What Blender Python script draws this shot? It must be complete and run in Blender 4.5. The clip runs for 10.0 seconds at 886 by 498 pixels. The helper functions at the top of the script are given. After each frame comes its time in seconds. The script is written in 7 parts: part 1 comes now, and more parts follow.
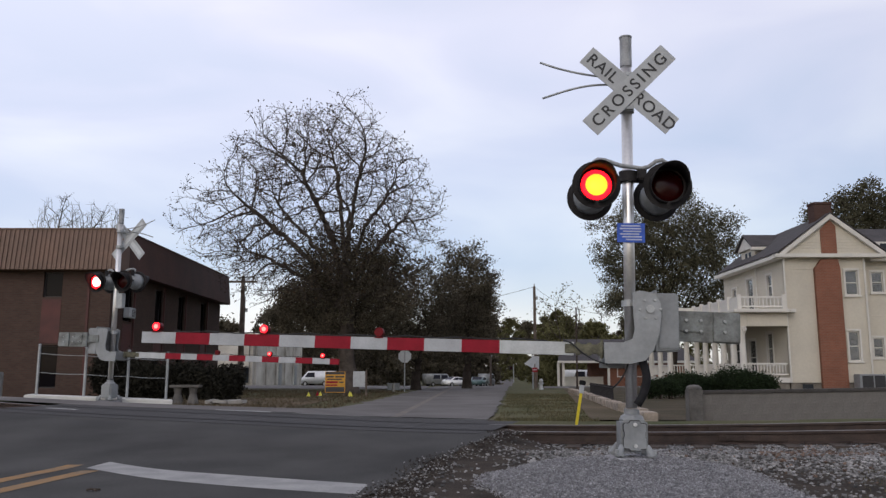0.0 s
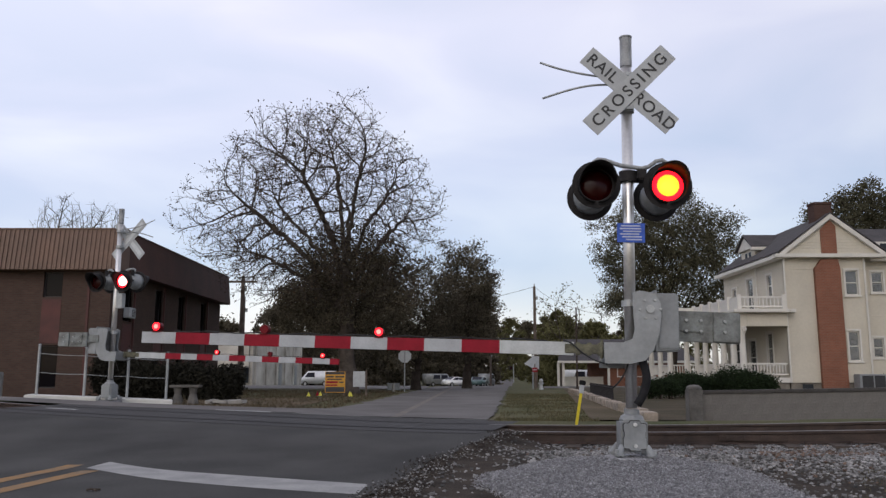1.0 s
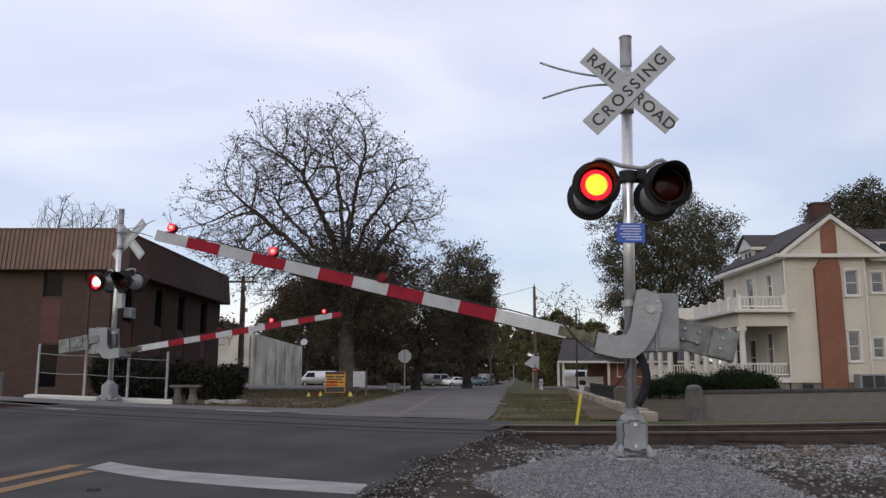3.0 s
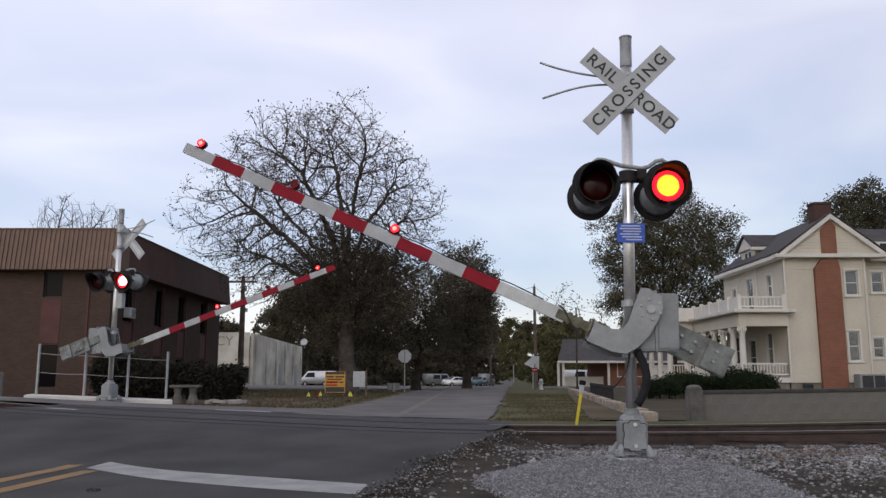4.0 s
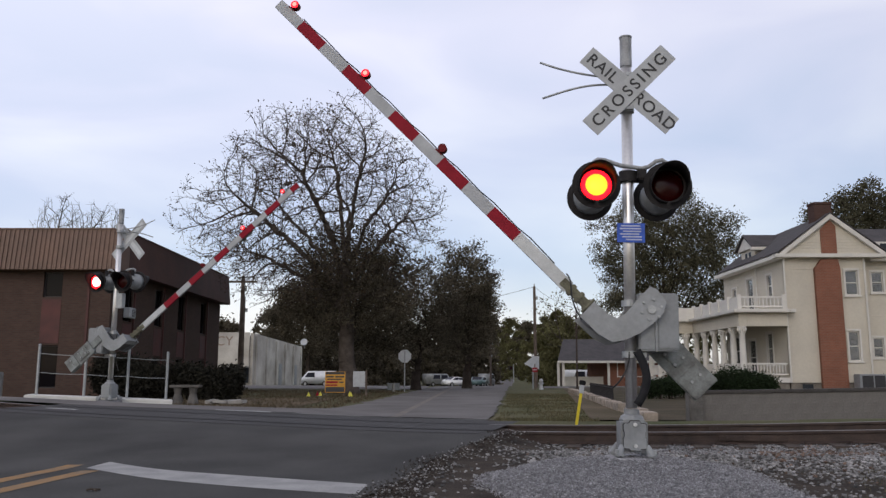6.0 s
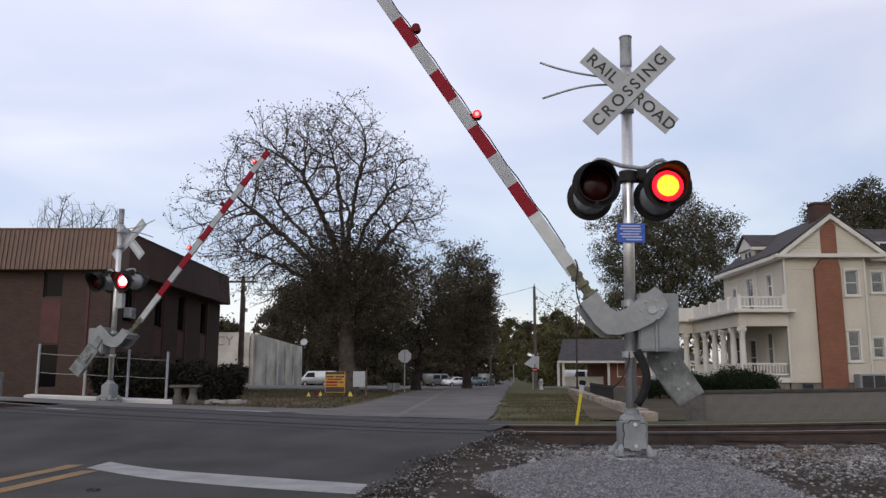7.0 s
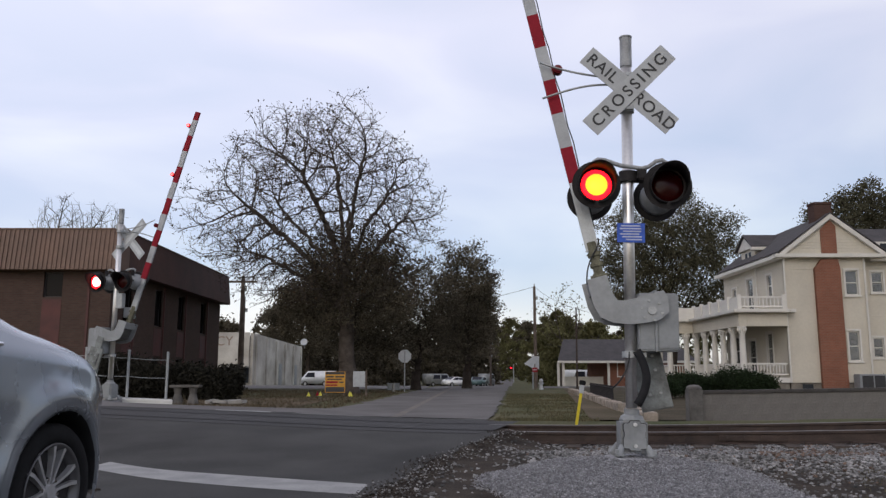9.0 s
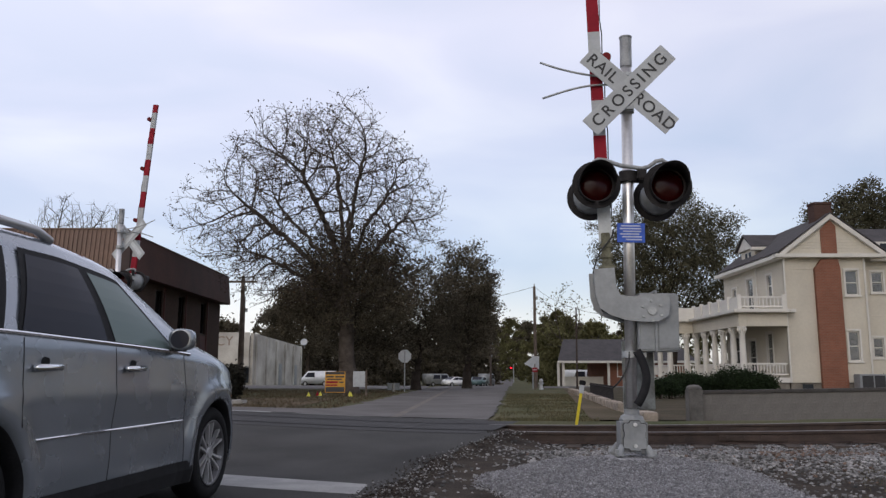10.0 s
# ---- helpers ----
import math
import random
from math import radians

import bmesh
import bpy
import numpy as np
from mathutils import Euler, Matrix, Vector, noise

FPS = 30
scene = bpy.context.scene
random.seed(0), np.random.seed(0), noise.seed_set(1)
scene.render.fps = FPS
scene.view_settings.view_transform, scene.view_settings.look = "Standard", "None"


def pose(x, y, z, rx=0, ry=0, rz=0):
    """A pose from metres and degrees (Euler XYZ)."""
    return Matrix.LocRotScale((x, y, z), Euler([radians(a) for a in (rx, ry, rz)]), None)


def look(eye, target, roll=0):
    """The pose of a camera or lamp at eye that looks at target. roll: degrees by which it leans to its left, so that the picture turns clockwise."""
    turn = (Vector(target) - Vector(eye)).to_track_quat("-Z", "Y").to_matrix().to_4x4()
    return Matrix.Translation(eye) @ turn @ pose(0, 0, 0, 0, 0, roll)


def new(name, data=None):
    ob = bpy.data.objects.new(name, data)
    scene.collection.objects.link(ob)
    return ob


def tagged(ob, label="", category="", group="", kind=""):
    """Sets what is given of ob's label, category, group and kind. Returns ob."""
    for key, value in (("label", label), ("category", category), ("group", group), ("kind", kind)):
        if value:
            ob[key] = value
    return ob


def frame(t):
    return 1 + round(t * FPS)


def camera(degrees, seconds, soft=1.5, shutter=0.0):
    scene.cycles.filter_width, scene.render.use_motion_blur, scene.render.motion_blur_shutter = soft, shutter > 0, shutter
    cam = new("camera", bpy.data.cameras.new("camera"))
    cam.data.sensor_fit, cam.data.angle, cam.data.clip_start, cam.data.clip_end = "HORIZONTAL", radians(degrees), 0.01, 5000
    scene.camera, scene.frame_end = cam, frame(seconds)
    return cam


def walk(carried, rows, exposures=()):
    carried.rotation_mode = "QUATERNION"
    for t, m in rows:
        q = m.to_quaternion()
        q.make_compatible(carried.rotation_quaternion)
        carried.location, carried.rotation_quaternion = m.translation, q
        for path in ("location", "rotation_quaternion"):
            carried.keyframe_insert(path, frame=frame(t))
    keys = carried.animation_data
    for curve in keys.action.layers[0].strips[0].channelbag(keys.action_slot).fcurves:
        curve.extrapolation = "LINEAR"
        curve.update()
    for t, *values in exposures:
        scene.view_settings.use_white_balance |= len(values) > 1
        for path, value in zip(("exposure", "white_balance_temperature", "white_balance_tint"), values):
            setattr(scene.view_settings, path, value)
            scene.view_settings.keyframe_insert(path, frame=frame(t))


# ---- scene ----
cam = camera(58.5, 10.0, soft=1.38)
EYE = (0.0, 0.0, 1.03)
VIEW = pose(*EYE, 98.97, 0, 0)
walk(cam, [(0.0, VIEW), (10.0, VIEW)])
scene.view_settings.exposure = 0.0


# ---- light ----
def make_sky():
    w = bpy.data.worlds.new("world")
    scene.world = w
    w.use_nodes = True
    nt = w.node_tree
    n, l = nt.nodes, nt.links
    n.clear()
    out = n.new("ShaderNodeOutputWorld")
    sky = n.new("ShaderNodeTexSky")
    sky.sky_type, sky.sun_disc = "NISHITA", False
    sky.sun_elevation, sky.sun_rotation = radians(24), radians(200)
    bg_sky = n.new("ShaderNodeBackground")
    bg_sky.inputs["Strength"].default_value = 0.05
    l.new(sky.outputs[0], bg_sky.inputs["Color"])
    co = n.new("ShaderNodeTexCoord")
    # cloud sheets, drawn out along the horizon
    mp = n.new("ShaderNodeMapping")
    mp.inputs["Scale"].default_value = (1.6, 1.6, 4.6)
    mp.inputs["Rotation"].default_value = (0.0, radians(8), 0.3)
    l.new(co.outputs["Generated"], mp.inputs["Vector"])
    no = n.new("ShaderNodeTexNoise")
    no.inputs["Scale"].default_value = 1.9
    no.inputs["Detail"].default_value = 5.0
    no.inputs["Roughness"].default_value = 0.42
    no.inputs["Distortion"].default_value = 0.4
    l.new(mp.outputs[0], no.inputs["Vector"])
    ramp = n.new("ShaderNodeValToRGB")
    e = ramp.color_ramp.elements
    e[0].position, e[0].color = 0.32, (0.54, 0.58, 0.72, 1)
    e[1].position, e[1].color = 0.66, (1.02, 0.965, 0.97, 1)
    m = ramp.color_ramp.elements.new(0.47)
    m.color = (0.72, 0.70, 0.825, 1)
    l.new(no.outputs["Fac"], ramp.inputs[0])
    # cream band low over the horizon, blue-grey above it
    sep = n.new("ShaderNodeSeparateXYZ")
    l.new(co.outputs["Generated"], sep.inputs[0])
    low = n.new("ShaderNodeValToRGB")
    le = low.color_ramp.elements
    le[0].position, le[0].color = 0.02, (0.44, 0.44, 0.48, 1)
    le[1].position, le[1].color = 0.80, (0.42, 0.41, 0.46, 1)
    hi = low.color_ramp.elements.new(0.42)
    hi.color = (0.81, 0.775, 0.88, 1)
    cream = low.color_ramp.elements.new(0.072)
    cream.color = (0.53, 0.485, 0.50, 1)
    mid = low.color_ramp.elements.new(0.135)
    mid.color = (0.17, 0.24, 0.37, 1)
    l.new(sep.outputs["Z"], low.inputs[0])
    mix = n.new("ShaderNodeMix")
    mix.data_type = "RGBA"
    mix.inputs["Factor"].default_value = 0.55
    l.new(ramp.outputs[0], mix.inputs["A"])
    l.new(low.outputs[0], mix.inputs["B"])
    # brighter towards the west, where the sun has gone behind cloud
    west = n.new("ShaderNodeMapRange")
    west.inputs["From Min"].default_value, west.inputs["From Max"].default_value = -0.6, 0.6
    west.inputs["To Min"].default_value, west.inputs["To Max"].default_value = 1.11, 0.77
    l.new(sep.outputs["X"], west.inputs["Value"])
    bg = n.new("ShaderNodeBackground")
    l.new(west.outputs[0], bg.inputs["Strength"])
    l.new(mix.outputs["Result"], bg.inputs["Color"])
    add = n.new("ShaderNodeAddShader")
    l.new(bg.outputs[0], add.inputs[0])
    l.new(bg_sky.outputs[0], add.inputs[1])
    l.new(add.outputs[0], out.inputs["Surface"])


make_sky()
sun = new("sun", bpy.data.lights.new("sun", "SUN"))
sun.data.energy, sun.data.angle, sun.data.color = 0.5, radians(30), (1.0, 0.90, 0.76)
sun.matrix_basis = look((-14, -40, 24), (0, 0, 0))


# ---- materials ----
def mat(name, color, rough=0.7, metal=0.0, var=0.25, scale=6.0, bump=0.1, fine=60.0, tint=None, spec=0.5, coat=0.0, rand=0.0):
    """Two scales of variation: broad stains and fine grain, with a slight relief. tint: the colour of the stains."""
    m = bpy.data.materials.new(name)
    m.use_nodes = True
    nt = m.node_tree
    n, l = nt.nodes, nt.links
    b = n["Principled BSDF"]
    b.inputs["Metallic"].default_value = metal
    b.inputs["Specular IOR Level"].default_value = spec
    b.inputs["Coat Weight"].default_value = coat
    co = n.new("ShaderNodeTexCoord")
    a, f = n.new("ShaderNodeTexNoise"), n.new("ShaderNodeTexNoise")
    a.inputs["Scale"].default_value, a.inputs["Detail"].default_value = scale, 4
    f.inputs["Scale"].default_value, f.inputs["Detail"].default_value = fine, 2
    l.new(co.outputs["Object"], a.inputs["Vector"])
    l.new(co.outputs["Object"], f.inputs["Vector"])
    dark = tint or tuple(c * (1 - 1.3 * var) for c in color)
    light = tuple(min(1, c * (1 + var * 0.7)) for c in color)
    r = n.new("ShaderNodeValToRGB")
    r.color_ramp.elements[0].position, r.color_ramp.elements[0].color = 0.3, (*dark, 1)
    r.color_ramp.elements[1].position, r.color_ramp.elements[1].color = 0.7, (*light, 1)
    l.new(a.outputs["Fac"], r.inputs[0])
    g = n.new("ShaderNodeMapRange")
    g.inputs["To Min"].default_value, g.inputs["To Max"].default_value = 1 - var * 0.6, 1 + var * 0.6
    g.inputs["From Min"].default_value, g.inputs["From Max"].default_value = 0.25, 0.75
    l.new(f.outputs["Fac"], g.inputs["Value"])
    h = n.new("ShaderNodeHueSaturation")
    l.new(r.outputs[0], h.inputs["Color"])
    if rand:
        info = n.new("ShaderNodeObjectInfo")
        geo = n.new("ShaderNodeNewGeometry")
        s = n.new("ShaderNodeMath")
        s.operation = "ADD"
        l.new(info.outputs["Random"], s.inputs[0])
        l.new(geo.outputs["Random Per Island"], s.inputs[1])
        q = n.new("ShaderNodeMath")
        q.operation = "FRACT"
        l.new(s.outputs[0], q.inputs[0])
        t = n.new("ShaderNodeMapRange")
        t.inputs["To Min"].default_value, t.inputs["To Max"].default_value = 1 - rand, 1 + rand
        l.new(q.outputs[0], t.inputs["Value"])
        u = n.new("ShaderNodeMath")
        u.operation = "MULTIPLY"
        l.new(g.outputs[0], u.inputs[0])
        l.new(t.outputs[0], u.inputs[1])
        l.new(u.outputs[0], h.inputs["Value"])
    else:
        l.new(g.outputs[0], h.inputs["Value"])
    l.new(h.outputs[0], b.inputs["Base Color"])
    k = n.new("ShaderNodeMapRange")
    k.inputs["To Min"].default_value, k.inputs["To Max"].default_value = max(0.02, rough - 0.12), min(1, rough + 0.12)
    l.new(a.outputs["Fac"], k.inputs["Value"])
    l.new(k.outputs[0], b.inputs["Roughness"])
    if bump:
        u = n.new("ShaderNodeBump")
        u.inputs["Strength"].default_value, u.inputs["Distance"].default_value = bump, 0.02
        l.new(f.outputs["Fac"], u.inputs["Height"])
        l.new(u.outputs[0], b.inputs["Normal"])
    return m


def glow(name, color, strength):
    m = bpy.data.materials.new(name)
    m.use_nodes = True
    b = m.node_tree.nodes["Principled BSDF"]
    b.inputs["Base Color"].default_value = (*color, 1)
    b.inputs["Emission Color"].default_value = (*color, 1)
    b.inputs["Emission Strength"].default_value = strength
    return m


def glass(name, color, rough=0.04, trans=0.0):
    m = bpy.data.materials.new(name)
    m.use_nodes = True
    b = m.node_tree.nodes["Principled BSDF"]
    b.inputs["Base Color"].default_value = (*color, 1)
    b.inputs["Roughness"].default_value = rough
    b.inputs["Transmission Weight"].default_value = trans
    b.inputs["IOR"].default_value = 1.5
    return m


ASPHALT = mat("asphalt", (0.053, 0.052, 0.050), 0.9, var=0.34, scale=0.9, fine=55, bump=0.3, spec=0.25)
ASPHALT_OLD = mat("old_asphalt", (0.150, 0.142, 0.138), 0.9, var=0.26, scale=0.45, fine=40, bump=0.2, spec=0.15, tint=(0.105, 0.098, 0.093))
PAINT_WHITE = mat("road_paint_white", (0.285, 0.283, 0.275), 0.85, var=0.3, scale=3, fine=90, tint=(0.22, 0.22, 0.22))
PAINT_YELLOW = mat("road_paint_yellow", (0.235, 0.125, 0.038), 0.85, var=0.35, scale=4, fine=90, tint=(0.17, 0.12, 0.07))
DIRT = mat("dirt_ground", (0.115, 0.088, 0.062), 0.95, var=0.4, scale=0.35, fine=14, bump=0.4, tint=(0.075, 0.062, 0.036), spec=0.1)
GRASS = mat("dry_grass", (0.078, 0.068, 0.040), 0.95, var=0.35, scale=0.4, fine=25, bump=0.4, tint=(0.052, 0.060, 0.028), spec=0.1, rand=0.3)
LAWN_DARK = mat("dark_leafy_lawn", (0.072, 0.056, 0.038), 0.95, var=0.4, scale=0.8, fine=18, bump=0.4, tint=(0.042, 0.04, 0.024), spec=0.1)
EARTH_DARK = mat("dark_earth", (0.055, 0.045, 0.037), 0.95, var=0.4, scale=2.5, fine=40, bump=0.6, spec=0.1)
BALLAST = mat("ballast_stone", (0.205, 0.202, 0.20), 0.9, var=0.3, scale=3, fine=60, rand=0.7, spec=0.2)
BALLAST_RUST = mat("rusty_ballast_stone", (0.15, 0.105, 0.082), 0.9, var=0.3, scale=3, fine=60, rand=0.45, spec=0.2)
GRAVEL = mat("fine_gravel", (0.285, 0.284, 0.297), 0.9, var=0.3, scale=14, fine=110, bump=0.6, rand=0.45, spec=0.2)
RUST = mat("rusty_rail_steel", (0.055, 0.037, 0.03), 0.75, metal=0.15, var=0.35, scale=5, fine=60)
RAIL_TOP = mat("worn_rail_head", (0.16, 0.145, 0.14), 0.45, metal=0.6, var=0.2, scale=8)
TIE = mat("creosoted_tie", (0.06, 0.045, 0.035), 0.9, var=0.4, scale=5, fine=40, bump=0.4)
RUBBER = mat("black_rubber", (0.018, 0.018, 0.02), 0.75, var=0.3, scale=8, fine=80, spec=0.2)
CRUMB = mat("dirty_asphalt_crumbs", (0.055, 0.046, 0.040), 0.95, var=0.3, scale=6, rand=0.5, spec=0.1)
CONCRETE = mat("weathered_concrete", (0.33, 0.315, 0.29), 0.9, var=0.3, scale=1.6, fine=50, bump=0.3, tint=(0.17, 0.165, 0.15))
CONCRETE_WHITE = mat("pale_concrete", (0.62, 0.61, 0.58), 0.9, var=0.15, scale=2, fine=50, bump=0.2)
GALV = mat("galvanized_steel", (0.36, 0.375, 0.38), 0.5, metal=0.55, var=0.18, scale=5, fine=45, bump=0.08)
ALU = mat("brushed_aluminium_mast", (0.70, 0.69, 0.68), 0.34, metal=0.85, var=0.12, scale=3, fine=30, bump=0.05)
MAST_CAP = mat("grey_painted_cap", (0.30, 0.31, 0.32), 0.6, metal=0.2, var=0.25, scale=8)
BOX_GREY = mat("grey_machine_paint", (0.265, 0.28, 0.29), 0.5, metal=0.15, var=0.14, scale=2.6, fine=26, bump=0.05, tint=(0.195, 0.205, 0.21))
BLACK = mat("black_signal_paint", (0.030, 0.028, 0.029), 0.7, var=0.3, scale=6, spec=0.15)
SIGN_WHITE = mat("reflective_white_sheet", (0.40, 0.42, 0.43), 0.5, var=0.1, scale=5, fine=70, tint=(0.33, 0.34, 0.35))
SIGN_BACK = mat("bare_sign_aluminium", (0.55, 0.57, 0.58), 0.5, metal=0.4, var=0.12, scale=5)
LETTER = mat("black_letters", (0.03, 0.03, 0.032), 0.6, var=0.2)
ARM_WHITE = mat("arm_white_sheet", (0.39, 0.405, 0.42), 0.6, var=0.12, scale=4, fine=60, bump=0, spec=0.3)
ARM_RED = mat("arm_red_sheet", (0.25, 0.018, 0.030), 0.65, var=0.12, scale=4, fine=60, bump=0, spec=0.08)
ARM_BARE = mat("arm_bare_aluminium", (0.42, 0.44, 0.45), 0.5, metal=0.4, var=0.15, scale=5)
BLUE = mat("blue_notice_sheet", (0.03, 0.10, 0.50), 0.5, var=0.15, scale=9)
PALE_BAR = mat("pale_print", (0.45, 0.50, 0.62), 0.6)
LENS_DARK = glass("dark_red_lens", (0.022, 0.0015, 0.0015), 0.2)
LENS_DARK.node_tree.nodes["Principled BSDF"].inputs["Specular IOR Level"].default_value = 0.15
LENS_LIT = glow("lit_red_lens", (1.0, 0.006, 0.014), 4.0)
CORE_LIT = glow("lit_lamp_core", (1.0, 0.62, 0.035), 1.5)
CORE_FAR = glow("lit_far_core", (1.0, 0.62, 0.56), 3.0)
ARM_LIT = glow("lit_arm_lens", (1.0, 0.006, 0.018), 2.6)
ARM_CORE = glow("lit_arm_core", (1.0, 0.16, 0.13), 3.0)
CABLE = mat("black_cable", (0.02, 0.02, 0.02), 0.6)
YELLOW = mat("yellow_marker_paint", (0.62, 0.50, 0.02), 0.6, var=0.15)


# ---- mesh helpers ----
def part(name, bm, material, parent=None, label="", smooth=False):
    me = bpy.data.meshes.new(name)
    bmesh.ops.recalc_face_normals(bm, faces=bm.faces[:])
    bm.to_mesh(me)
    bm.free()
    if smooth:
        for p in me.polygons:
            p.use_smooth = True
    for m in (material if isinstance(material, (list, tuple)) else [material]):
        me.materials.append(m)
    ob = new(name, me)
    ob.parent = parent
    if label:
        ob["label"] = label
    return ob


def raw(name, verts, faces, material, parent=None, smooth=False, normals=False):
    me = bpy.data.meshes.new(name)
    me.from_pydata(verts, [], faces)
    me.materials.append(material)
    if smooth:
        me.polygons.foreach_set("use_smooth", [True] * len(me.polygons))
    ob = new(name, me)
    ob.parent = parent
    return ob


def thing(name, m, label, category, group="", kind=""):
    ob = new(name)
    ob.matrix_basis = m
    ob.empty_display_size = 0.1
    return tagged(ob, label, category, group, kind)


def box(bm, lo, hi, m=None, bevel=0.0):
    lo, hi = Vector(lo), Vector(hi)
    mm = Matrix.Translation((lo + hi) / 2) @ Matrix.Diagonal((*(hi - lo), 1))
    r = bmesh.ops.create_cube(bm, size=1, matrix=mm)
    vs = r["verts"]
    if bevel:
        es = list({e for v in vs for e in v.link_edges})
        r = bmesh.ops.bevel(bm, geom=es, offset=bevel, segments=2, affect="EDGES", clamp_overlap=True)
        vs = list({v for f in r["faces"] for v in f.verts} | {v for v in vs if v.is_valid})
    if m is not None:
        bmesh.ops.transform(bm, matrix=m, verts=vs)
    return bm


def B(lo, hi, m=None, bevel=0.0):
    return box(bmesh.new(), lo, hi, m, bevel)


def rod(bm, a, b, ra, rb=None, n=12):
    a, b = Vector(a), Vector(b)
    d = b - a
    rb = ra if rb is None else rb
    mm = Matrix.Translation((a + b) / 2) @ d.to_track_quat("Z", "Y").to_matrix().to_4x4()
    bmesh.ops.create_cone(bm, cap_ends=True, cap_tris=False, segments=n, radius1=ra, radius2=rb, depth=d.length, matrix=mm)
    return bm


def R(a, b, ra, rb=None, n=12):
    return rod(bmesh.new(), a, b, ra, rb, n)


def prism(bm, pts, y0, y1, axis="y"):
    """A flat outline in x and z, carried from y0 to y1."""
    f = (lambda p, y: (p[0], y, p[1])) if axis == "y" else ((lambda p, y: (y, p[0], p[1])) if axis == "x" else (lambda p, y: (p[0], p[1], y)))
    a = [bm.verts.new(f(p, y0)) for p in pts]
    b = [bm.verts.new(f(p, y1)) for p in pts]
    bm.faces.new(a)
    bm.faces.new(b[::-1])
    for i in range(len(pts)):
        j = (i + 1) % len(pts)
        bm.faces.new((a[i], a[j], b[j], b[i]))
    return bm


def lathe(bm, prof, m=None, n=24, caps=True):
    """Rings of (radius, height) round z."""
    rings = []
    for r, z in prof:
        rings.append([bm.verts.new((r * math.cos(2 * math.pi * i / n), r * math.sin(2 * math.pi * i / n), z)) for i in range(n)])
    for a, b in zip(rings, rings[1:]):
        for i in range(n):
            bm.faces.new((a[i], a[(i + 1) % n], b[(i + 1) % n], b[i]))
    if caps and prof[0][0] > 1e-4:
        bm.faces.new(rings[0][::-1])
    if caps and prof[-1][0] > 1e-4:
        bm.faces.new(rings[-1])
    if m is not None:
        bmesh.ops.transform(bm, matrix=m, verts=[v for r in rings for v in r])
    return bm


def tube(bm, pts, r, n=8):
    """A bent round bar through the points."""
    pts = [Vector(p) for p in pts]
    rings, side = [], None
    for i, p in enumerate(pts):
        d = (pts[min(i + 1, len(pts) - 1)] - pts[max(i - 1, 0)]).normalized()
        if side is None:
            side = d.orthogonal().normalized()
        side = (side - d * side.dot(d)).normalized()
        up = d.cross(side)
        rings.append([bm.verts.new(p + side * r * math.cos(2 * math.pi * k / n) + up * r * math.sin(2 * math.pi * k / n)) for k in range(n)])
    for a, b in zip(rings, rings[1:]):
        for k in range(n):
            bm.faces.new((a[k], a[(k + 1) % n], b[(k + 1) % n], b[k]))
    bm.faces.new(rings[0][::-1])
    bm.faces.new(rings[-1])
    return bm


def bez(a, b, c, d, n=12):
    a, b, c, d = map(Vector, (a, b, c, d))
    return [a * (1 - t) ** 3 + b * 3 * t * (1 - t) ** 2 + c * 3 * t * t * (1 - t) + d * t ** 3 for t in [i / n for i in range(n + 1)]]


def words(name, text, size, m, material, parent=None, depth=0.002, align="CENTER", spacing=1.0, bold=0.005):
    cu = bpy.data.curves.new(name, "FONT")
    cu.space_character, cu.offset = spacing, bold
    cu.body, cu.size, cu.extrude, cu.align_x, cu.align_y = text, size, depth, align, "CENTER"
    tmp = bpy.data.objects.new(name, cu)
    scene.collection.objects.link(tmp)
    me = bpy.data.meshes.new_from_object(tmp.evaluated_get(bpy.context.evaluated_depsgraph_get()))
    bpy.data.objects.remove(tmp)
    me.materials.clear()
    me.materials.append(material)
    me.name = name
    ob = new(name, me)
    ob.parent = parent
    ob.matrix_basis = m
    return ob


